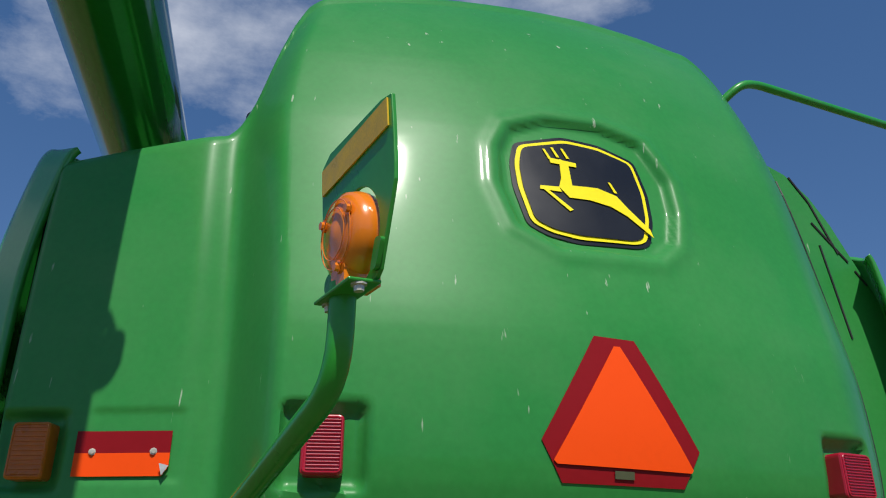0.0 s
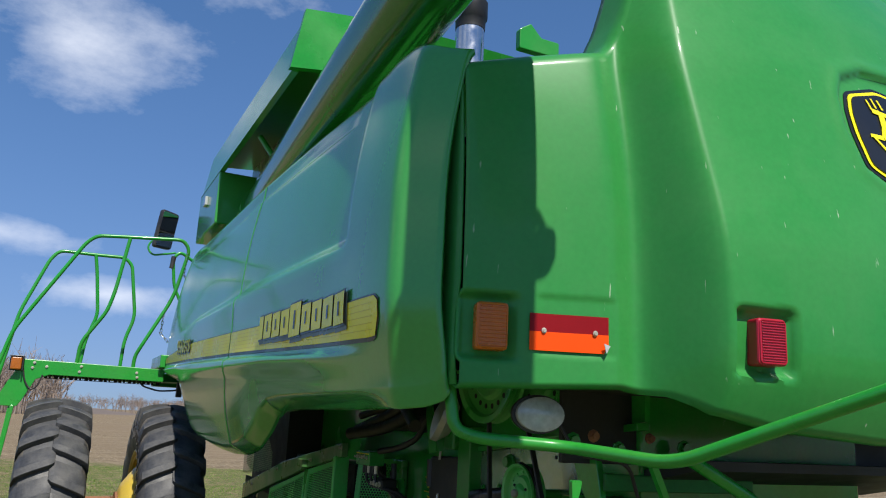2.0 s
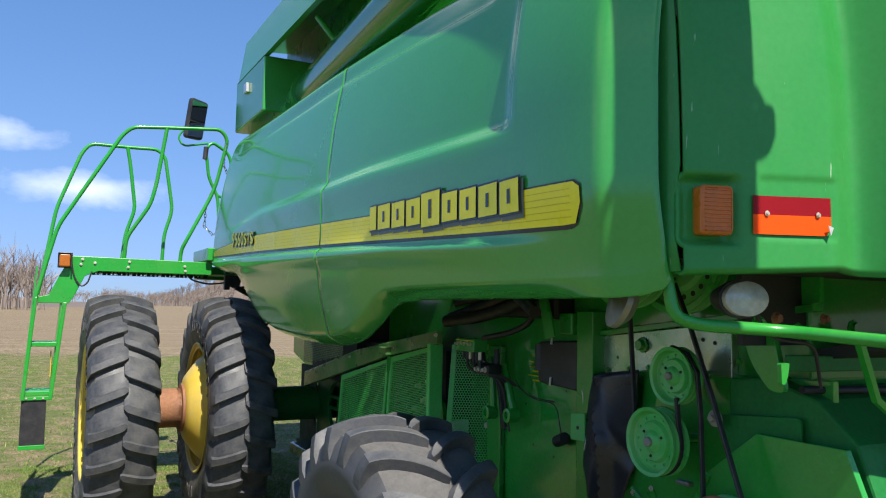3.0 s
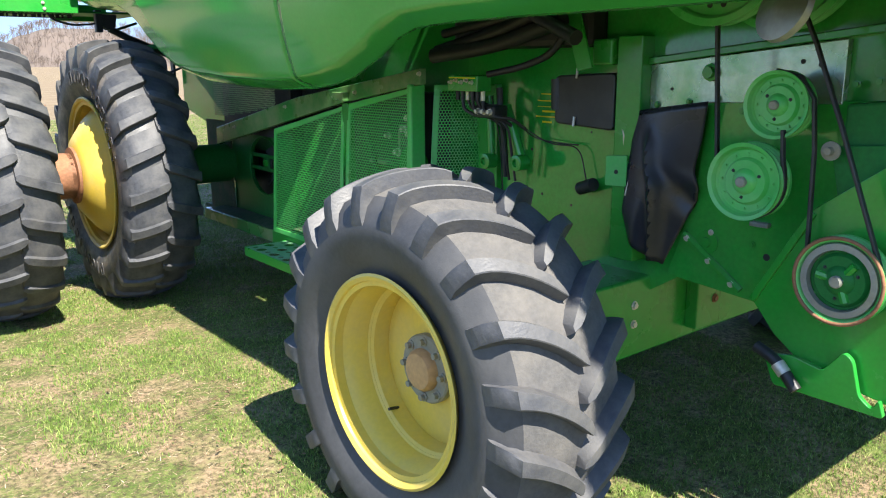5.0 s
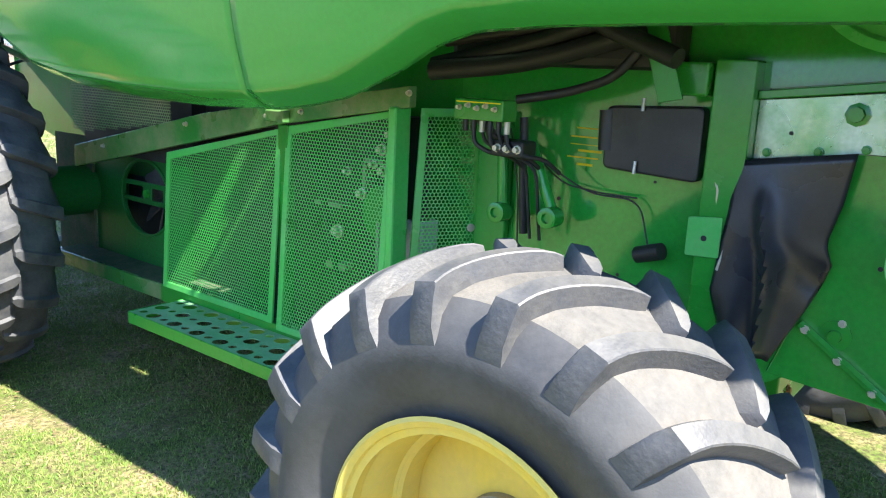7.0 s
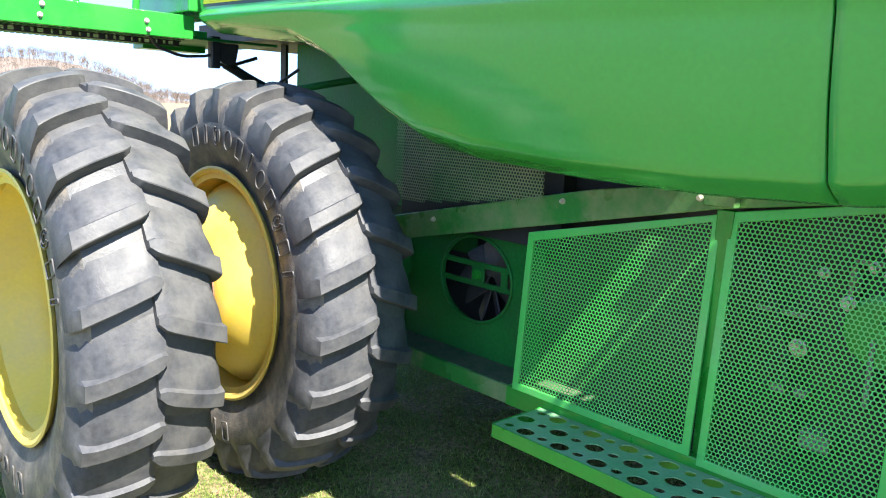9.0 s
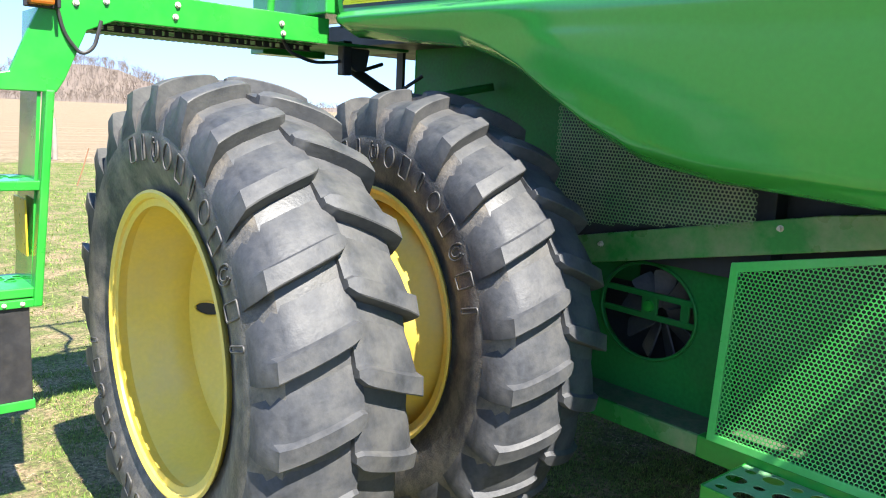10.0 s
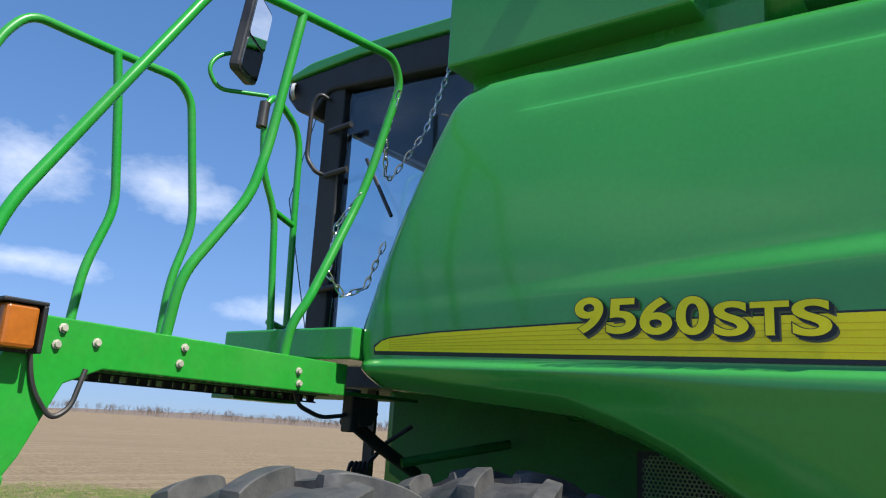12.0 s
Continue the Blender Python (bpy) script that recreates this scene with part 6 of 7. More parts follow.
# punched step -----------------------------------------------------------------------------
def step_plate():
    bm = bmesh.new()
    x0, x1, y0, y1, z = -1.185, -0.905, 4.55, 5.845, 0.485
    nx, ny = 3, 16
    px, py = (x1 - x0) / nx, (y1 - y0) / ny
    for j in range(ny):
        for i in range(nx):
            cx, cy = x0 + (i + 0.5) * px, y0 + (j + 0.5) * py
            r = 0.036 if (i + j) % 2 == 0 else 0.02
            hx, hy = px / 2, py / 2
            sq = [bm.verts.new((cx + a * hx, cy + b * hy, z)) for a, b in ((1, 0), (1, 0.5), (1, 1), (0.5, 1), (0, 1), (-0.5, 1), (-1, 1), (-1, 0.5), (-1, 0), (-1, -0.5), (-1, -1), (-0.5, -1), (0, -1), (0.5, -1), (1, -1), (1, -0.5))]
            ring = [bm.verts.new((cx + r * 0.9 * math.cos(2 * math.pi * k / 16), cy + r * math.sin(2 * math.pi * k / 16), z)) for k in range(16)]
            for k in range(16):
                bm.faces.new((ring[k], ring[(k + 1) % 16], sq[(k + 1) % 16], sq[k]))
    bmesh.ops.remove_doubles(bm, verts=bm.verts[:], dist=1e-4)
    st = part("step_plate", bm, M_STEP, combine, "green step with punched holes")
    mod = st.modifiers.new("thickness", "SOLIDIFY")
    mod.thickness = 0.004
    part("step_lip", box(x0 - 0.006, x0, y0, y1, z - 0.05, z + 0.003), M_FRAME, st, bevel=0.002)
    part("step_lip", box(x0, x1, y1, y1 + 0.006, z - 0.05, z + 0.003), M_FRAME, st, bevel=0.002)


step_plate()

# ---------------------------------------------------------------- platform, ladder, rails
part("platform_beam", prism([(-2.63, 2.045), (-1.49, 2.036), (-1.49, 1.925), (-2.42, 1.925), (-2.52, 1.88), (-2.60, 1.70), (-2.63, 1.652), (-2.86, 1.652), (-2.86, 1.70), (-2.78, 1.72), (-2.72, 1.86)], "y", 7.705, 7.735), M_FRAME, combine,
     "bright green platform beam with zinc bolts", bevel=0.004)
part("beam_return", box(-2.45, -1.49, 7.735, 7.80, 2.02, 2.03), M_FRAME, combine)
for x, z in ((-2.544, 2.018), (-2.555, 1.975), (-2.449, 1.992), (-2.18, 2.012), (-2.19, 1.965), (-1.727, 1.99), (-1.72, 1.95), (-2.30, 1.50)):
    if z > 1.6:
        part("beam_bolt", bolt_head(bmesh.new(), (x, 7.704, z), (0, -1, 0), 0.0085, 0.011), M_STEEL, combine, smooth=40)
grate = bmesh.new()
for i in range(34):
    x = -2.46 + 0.028 * i
    add_prism(grate, [(x, 1.936), (x + 0.014, 1.936), (x + 0.020, 1.922), (x + 0.008, 1.922)], "y", 7.76, 8.38)
part("platform_grating", grate, M_SHADE_GREEN, combine, "serrated steel walkway grating").update_tag()
part("platform_floor", box(-2.48, -1.0, 7.76, 8.40, 1.932, 1.945), M_SHADE_GREEN, combine)
comb = box(-2.46, -1.50, 7.84, 7.85, 1.918, 1.93)
add_box(comb, -2.46, -1.50, 7.84, 7.85, 1.896, 1.901)
for i in range(24):
    wide = (0.026, 0.014, 0.030)[i % 3]
    add_box(comb, -2.46 + 0.040 * i, -2.46 + wide + 0.040 * i, 7.84, 7.85, 1.900, 1.919)
part("walkway_edge", comb, M_SOOT_SHADE, combine, "dark toothed edge of the walkway")
part("platform_front_beam", box(-2.5, -1.1, 8.38, 8.41, 1.93, 2.03), M_FRAME, combine, bevel=0.004)
part("tool_box", box(-1.55, -1.28, 7.64, 8.34, 2.05, 2.165), M_CHASSIS, combine, "dark green box on the platform", bevel=0.008)
part("side_marker", box(-2.72, -2.638, 7.64, 7.70, 1.95, 2.055), M_MARKER, combine, "amber side marker lamp", bevel=0.01)
part("marker_case", box(-2.730, -2.622, 7.685, 7.704, 1.942, 2.066), M_PLASTIC, combine, bevel=0.004)
part("marker_hood", box(-2.730, -2.622, 7.635, 7.69, 2.056, 2.066), M_PLASTIC, combine, bevel=0.003)
part("marker_hood", box(-2.634, -2.622, 7.635, 7.69, 1.942, 2.056), M_PLASTIC, combine, bevel=0.003)
part("marker_cable", pipe([(-2.63, 7.70, 2.0), (-2.60, 7.70, 1.86), (-2.545, 7.69, 1.79), (-2.50, 7.69, 1.82), (-2.47, 7.70, 1.92)], 0.007, 8, bend=0.05), M_RUBBER, combine, smooth=40)


def ladder():
    rail_a = part("ladder", prism([(-2.645, 1.66), (-2.675, 1.66), (-2.745, 0.875), (-2.715, 0.875)], "y", 7.66, 7.72), M_FRAME, combine, "green ladder with punched treads and a rubber flap", bevel=0.006)
    part("ladder_rail", prism([(-2.86, 1.70), (-2.885, 1.70), (-2.945, 0.875), (-2.915, 0.875)], "y", 7.66, 7.72), M_FRAME, rail_a, bevel=0.006)
    part("ladder_side", prism([(-2.66, 1.95), (-2.672, 1.95), (-2.742, 0.88), (-2.73, 0.88)], "y", 7.72, 7.98), M_CHASSIS, rail_a)
    part("ladder_side", prism([(-2.87, 1.95), (-2.882, 1.95), (-2.942, 0.88), (-2.93, 0.88)], "y", 7.72, 7.98), M_CHASSIS, rail_a)
    part("amber_plate", prism([(7.75, 1.05), (7.93, 1.05), (7.93, 1.26), (7.75, 1.26)], "x", -2.742, -2.736), M_REFL_A, rail_a, "faded amber reflector plate")
    for z, x0, x1 in ((1.30, -2.905, -2.69), (0.91, -2.935, -2.725)):
        t = part("tread", box(x0, x1, 7.68, 7.97, z, z + 0.035), M_FRAME, rail_a, bevel=0.004)
        for k in range(6):
            part("tread_hole", lathe([(0, 0.02), (0.004, 0.022), (0.005, 0.015)], pose(x0 + 0.03 + 0.03 * k, 7.83 + 0.05 * (k % 2), z + 0.034, 0, -90, 0), 12), M_CHASSIS, t)
    fl = part("rubber_flap", box(-2.935, -2.755, 7.68, 7.70, 0.50, 0.89), M_RUBBER, rail_a, "hanging black rubber flap", bevel=0.004)
    part("flap_strip", box(-2.94, -2.75, 7.672, 7.71, 0.485, 0.52), M_FRAME, rail_a, bevel=0.003)
    part("flap_strip", box(-2.94, -2.74, 7.668, 7.71, 0.875, 0.905), M_FRAME, rail_a, bevel=0.003)
    for x in (-2.90, -2.84, -2.78):
        part("flap_bolt", bolt_head(bmesh.new(), (x, 7.667, 0.89), (0, -1, 0), 0.006, 0.006), M_STEEL, rail_a)


ladder()
R1 = 0.0165
rail = part("handrail", pipe([(-2.88, 7.69, 1.68), (-2.745, 7.69, 2.28), (-2.29, 7.66, 3.09), (-2.21, 7.65, 3.165), (-1.935, 7.64, 3.19), (-1.48, 7.62, 3.225), (-1.415, 7.63, 3.14), (-1.49, 7.68, 2.75), (-1.53, 7.69, 2.63), (-1.72, 7.70, 2.23), (-1.76, 7.73, 2.14), (-1.765, 7.755, 1.96)], R1, 14, bend=0.09),
            M_FRAME, combine, "bent green handrail beside the ladder", smooth=40)
part("rail_brace", pipe([(-1.935, 7.64, 3.19), (-2.0, 7.66, 2.69), (-2.04, 7.67, 2.51), (-2.215, 7.72, 2.22), (-2.225, 7.755, 1.96)], R1, 14, bend=0.07), M_FRAME, combine, smooth=40)
part("front_handrail", pipe([(-2.86, 8.30, 1.72), (-2.75, 8.34, 2.5), (-2.57, 8.36, 3.02), (-2.50, 8.36, 3.115), (-2.183, 8.36, 3.116), (-1.92, 8.36, 3.125), (-1.845, 8.36, 3.06), (-1.80, 8.36, 2.80), (-1.757, 8.36, 2.55), (-1.825, 8.36, 2.32), (-1.832, 8.37, 2.02)], R1, 14, bend=0.09), M_FRAME, combine, "bent green handrail on the far side of the platform", smooth=40)
part("rail_brace", pipe([(-2.183, 8.355, 3.115), (-2.15, 8.36, 2.95), (-2.092, 8.36, 2.54), (-2.165, 8.37, 2.30), (-2.188, 8.37, 2.02)], R1, 14, bend=0.07), M_FRAME, combine, smooth=40)
part("gate_rail", pipe([(-1.30, 8.36, 2.18), (-1.335, 8.38, 2.72), (-1.43, 8.38, 2.90), (-1.47, 8.37, 3.18), (-1.41, 8.38, 3.26), (-1.25, 8.40, 3.17), (-1.215, 8.40, 3.08), (-1.20, 8.40, 2.70), (-1.175, 8.40, 2.18)], R1 * 0.95, 14, bend=0.07), M_FRAME, combine, "curved gate rail by the cab door", smooth=40)
part("gate_bar", pipe([(-1.335, 8.38, 2.73), (-1.205, 8.40, 2.70)], R1 * 0.9, 12), M_FRAME, combine, smooth=40)
part("gate_bar", pipe([(-1.31, 8.37, 2.24), (-1.18, 8.40, 2.22)], R1 * 0.9, 12), M_FRAME, combine, smooth=40)
part("black_grip", pipe([(-1.475, 8.37, 3.08), (-1.465, 8.375, 3.20)], 0.024, 12), M_PLASTIC, combine, smooth=40)


def chain(points, name="safety_chain"):
    """A run of round-wire links along a hanging line."""
    first = None
    mesh = None
    pts = [Vector(p) for p in points]
    total = sum((b - a).length for a, b in zip(pts, pts[1:]))
    n = int(total / 0.034)
    holder = None
    for i in range(n):
        s = (i + 0.5) / n * total
        for a, b in zip(pts, pts[1:]):
            L = (b - a).length
            if s <= L:
                p, d = a.lerp(b, s / L), (b - a).normalized()
                break
            s -= L
        m = Matrix.Translation(p) @ d.to_track_quat("X", "Z").to_matrix().to_4x4() @ Matrix.Rotation(math.pi / 2 * (i % 2) + 0.4, 4, "X")
        if mesh is None:
            link = pipe([(0.024 * math.cos(t), 0.009 * math.sin(t), 0) for t in (2 * math.pi * k / 14 for k in range(14))], 0.0032, 6, closed=True)
            holder = part(name, link, M_CHROME, combine, "steel safety chain", smooth=50)
            holder.matrix_basis = m
            mesh = holder.data
        else:
            o = new("link", mesh)
            o.parent = holder
            o.matrix_basis = holder.matrix_basis.inverted() @ m


chain([(-1.43, 7.62, 3.10), (-1.44, 7.66, 2.92), (-1.36, 7.72, 2.79), (-1.30, 7.74, 2.80), (-1.25, 7.62, 3.0), (-1.20, 7.55, 3.3)])
chain([(-1.53, 7.68, 2.66), (-1.56, 7.76, 2.54), (-1.56, 7.78, 2.36), (-1.49, 7.76, 2.29), (-1.42, 7.72, 2.33), (-1.40, 7.66, 2.5)])


# ---------------------------------------------------------------- cab and mirror
def cab():
    x0 = -0.86
    part("cab_roof", prism(rounded([(7.35, 3.66), (7.35, 3.74), (8.3, 3.76), (8.75, 3.74), (8.93, 3.69), (8.93, 3.665), (8.4, 3.70), (7.9, 3.68)], 0.03), "x", x0 - 0.03, 0.92), M_PANEL, combine, "rounded green cab roof", bevel=0.03)
    part("roof_visor", prism(rounded([(7.35, 3.47), (7.35, 3.66), (8.35, 3.69), (8.92, 3.665), (8.93, 3.58), (8.84, 3.48), (8.70, 3.43), (8.60, 3.55)], 0.03), "x", x0 - 0.02, 0.86), M_DARK, combine, "black underside of the cab roof", bevel=0.015)
    part("visor_lamp", lathe([(0, 0.05), (0.02, 0.05), (0.03, 0.03), (0.03, 0.0001)], pose(x0 - 0.01, 8.86, 3.60, 0, 0, 120), 20), M_LENS, combine, smooth=40)
    part("cab_post", prism([(8.48, 2.1), (8.62, 2.1), (8.64, 3.6), (8.50, 3.6)], "x", x0, x0 + 0.09), M_DARK, combine, "black cab door post", bevel=0.01)
    part("cab_post", prism([(7.45, 2.1), (7.6, 2.1), (7.6, 3.6), (7.45, 3.6)], "x", x0, x0 + 0.09), M_DARK, combine, bevel=0.01)
    part("cab_floor", box(x0, 0.86, 7.4, 9.0, 2.0, 2.12), M_DARK, combine)
    glass = part("side_window", box(x0 + 0.03, x0 + 0.038, 7.6, 8.48, 2.12, 3.55), M_GLASS, combine, "tinted side window")
    glass.visible_shadow = False
    wind = part("windscreen", prism([(8.62, 2.15), (8.628, 2.15), (8.90, 3.0), (8.72, 3.55), (8.712, 3.55), (8.892, 3.0)], "x", x0 + 0.05, 0.80), M_GLASS, combine, "curved tinted windscreen")
    wind.visible_shadow = False
    far = part("far_window", box(0.80, 0.808, 7.6, 8.6, 2.12, 3.55), M_GLASS, combine)
    far.visible_shadow = False
    part("headliner", prism([(7.5, 3.16), (8.05, 3.10), (8.45, 3.30), (8.55, 3.52), (7.5, 3.52)], "x", -0.78, 0.78), M_DARK, combine, "dark cab ceiling lining", bevel=0.01)
    part("cab_rear_wall", box(-0.8, 0.8, 7.45, 7.5, 2.1, 3.0), M_DARK, combine)
    part("door_handle", pipe([(x0 - 0.01, 8.60, 3.50), (x0 - 0.06, 8.62, 3.52), (x0 - 0.07, 8.66, 3.46), (x0 - 0.07, 8.66, 3.16), (x0 - 0.05, 8.60, 3.08), (x0 - 0.01, 8.56, 3.07)], 0.012, 10, bend=0.04), M_PLASTIC, combine, "long curved grab handle", smooth=40)
    for z in (3.30, 3.06, 2.46):
        part("door_hinge", pipe([(x0 - 0.03, 8.55, z), (x0 - 0.03, 8.40, z + 0.015)], 0.016, 10), M_PLASTIC, combine, smooth=40)
    part("wiper_arm", pipe([(x0 + 0.0, 8.30, 3.12), (x0 - 0.01, 8.10, 2.80)], 0.010, 8), M_PLASTIC, combine)
    seat = part("operator_seat", prism(rounded([(7.75, 2.4), (8.2, 2.4), (8.2, 2.52), (7.9, 2.54), (7.82, 3.1), (7.72, 3.1)], 0.03), "x", -0.25, 0.25), M_DARK, combine, bevel=0.02)


cab()
mir = part("rear_mirror", prism(rounded([(-0.108, -0.20), (0.092, -0.19), (0.108, 0.19), (-0.092, 0.20)], 0.035), "y", 0.0, 0.05), M_PLASTIC, combine, "large black rear-view mirror on a bent arm", bevel=0.01)
mir.matrix_basis = pose(-1.565, 8.36, 3.46, 4, 3, 28)
part("mirror_glass", prism(rounded([(-0.093, -0.18), (0.080, -0.172), (0.090, -0.03), (-0.085, -0.03)], 0.02), "y", -0.004, 0.001), M_MIRROR, mir)
part("mirror_glass", prism(rounded([(-0.085, -0.015), (0.092, -0.015), (0.092, 0.172), (-0.078, 0.182)], 0.02), "y", -0.004, 0.001), M_MIRROR, mir)
part("mirror_arm", pipe([(-1.56, 8.42, 3.42), (-1.68, 8.46, 3.36), (-1.725, 8.46, 3.28), (-1.67, 8.45, 3.20), (-1.45, 8.38, 3.24)], 0.010, 10, bend=0.05), M_FRAME, combine, smooth=40)
part("mirror_clamp", box(-1.60, -1.555, 8.40, 8.44, 3.40, 3.47), M_PLASTIC, combine, bevel=0.006)
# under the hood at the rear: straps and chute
# housing coloured darker than the chassis for the hood's shade
part("chopper_housing", prism([(2.62, 1.44), (2.45, 1.46), (2.26, 1.40), (2.12, 1.28), (2.06, 1.12), (2.08, 0.92), (2.18, 0.74), (2.35, 0.62), (2.62, 0.58)], "x", -0.64, 0.64), M_SHADE_GREEN, combine, "rounded green chopper housing under the hood", bevel=0.01)
part("housing_rod", pipe([(-0.66, 2.30, 1.43), (0.64, 2.16, 1.41)], 0.013, 10), M_DARK, combine, smooth=40)
sticker = part("warning_sticker", box(-0.042, 0.042, -0.0015, 0, -0.055, 0.055), M_WHITE, combine, "white warning sticker with an orange head")
sticker.matrix_basis = pose(-0.50, 2.068, 1.17, -12, 0, 0)
part("sticker_head", box(-0.042, 0.042, -0.0030, -0.0017, 0.035, 0.055), M_REFL_O, sticker)
part("sticker_figure", prism(rounded([(-0.02, -0.01), (-0.005, 0.022), (0.02, 0.015), (0.012, -0.012)], 0.006), "y", -0.0030, -0.0017), M_DECAL_K, sticker)
for k in range(3):
    part("sticker_bar", box(-0.03, 0.03, -0.0030, -0.0017, -0.047 + 0.011 * k, -0.041 + 0.011 * k), M_DECAL_K, sticker)
part("shelf_plate", prism([(-0.74, 1.545), (-0.1, 1.53), (-0.1, 1.485), (-0.74, 1.49)], "y", 2.28, 2.30), M_SHADE_GREEN, combine, "green cross plate under the hood", bevel=0.004)
# chute coloured near black to carry the hood's shade
part("chute_sheet", prism([(2.1, 1.60), (2.15, 1.60), (2.6, 1.50), (2.6, 1.46), (2.1, 1.57)], "x", -0.53, 0.9), M_DARK, combine, "straw chute coloured dark for the under-hood shade")
# black strip added to deepen the shade between hood and side panel
part("gap_shade_strip", box(-1.44, -1.35, 2.29, 2.31, 1.76, 2.76), M_SOOT_SHADE, combine)
for k, (x, z, r) in enumerate(((-0.86, 1.64, 0.02), (-0.78, 1.66, 0.014), (-0.68, 1.62, 0.018), (-0.55, 1.66, 0.012), (-0.40, 1.63, 0.02))):
    part("underhood_bolt", bolt_head(bmesh.new(), (x, 2.30, z), (0, -1, 0), r, 0.02), M_RUST if k % 2 else M_CHASSIS, combine)
part("underhood_cable", pipe([(-0.95, 2.25, 1.70), (-0.90, 2.22, 1.60), (-0.70, 2.22, 1.58), (-0.62, 2.26, 1.44)], 0.006, 8, bend=0.05), M_RUBBER, combine, smooth=40)
part("stay_strap", pipe([(-0.80, 2.0, 1.60), (-0.70, 2.02, 1.43), (-0.42, 2.05, 1.28), (-0.30, 2.08, 1.15)], 0.014, 4), M_FRAME, combine, "bent flat strap")
part("stay_tube", pipe([(-0.66, 2.0, 1.61), (-0.43, 1.99, 1.50), (-0.23, 1.98, 1.345), (-0.1, 2.0, 1.2)], 0.02, 12), M_FRAME, combine, smooth=40)
part("hook_tab", prism(rounded([(-1.0, 1.535), (-0.965, 1.535), (-0.972, 1.50), (-0.982, 1.475), (-0.998, 1.475)], 0.006), "y", 2.1, 2.115), M_FRAME, combine)
# cross, bulkheads and floor: the hood cavity's shade is in their dark colour
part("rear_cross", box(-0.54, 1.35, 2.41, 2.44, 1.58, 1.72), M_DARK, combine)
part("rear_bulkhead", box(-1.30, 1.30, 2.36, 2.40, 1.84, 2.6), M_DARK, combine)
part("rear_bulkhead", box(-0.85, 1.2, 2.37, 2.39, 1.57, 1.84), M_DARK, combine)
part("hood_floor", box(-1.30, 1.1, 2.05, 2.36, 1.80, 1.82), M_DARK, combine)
part("engine_cover", box(-0.40, 0.7, 2.6, 4.3, 2.55, 3.2), M_DARK, combine, "dark engine housing", bevel=0.03)
part("cover_bracket", prism(rounded([(-0.62, 3.42), (-0.62, 3.52), (-0.56, 3.56), (-0.50, 3.50), (-0.40, 3.50), (-0.40, 3.42)], 0.01), "y", 3.1, 3.14), M_FRAME, combine, bevel=0.004)


# ---------------------------------------------------------------- lawn blades, woods, posts
def grass_material(name, c0, c1):
    m = bpy.data.materials.new(name)
    m.use_nodes = True
    n, l = m.node_tree.nodes, m.node_tree.links
    b = n["Principled BSDF"]
    geo = n.new("ShaderNodeNewGeometry")
    ramp = n.new("ShaderNodeValToRGB")
    ramp.color_ramp.elements[0].color, ramp.color_ramp.elements[1].color = (*c0, 1), (*c1, 1)
    mid = ramp.color_ramp.elements.new(0.72)
    mid.color = (c0[0] * 0.6 + c1[0] * 0.3, c0[1] * 0.75 + c1[1] * 0.2, c0[2] * 0.7 + c1[2] * 0.2, 1)
    l.new(geo.outputs["Random Per Island"], ramp.inputs[0])
    l.new(ramp.outputs[0], b.inputs["Base Color"])
    b.inputs["Roughness"].default_value = 0.6
    b.inputs["Specular IOR Level"].default_value = 0.25
    return m


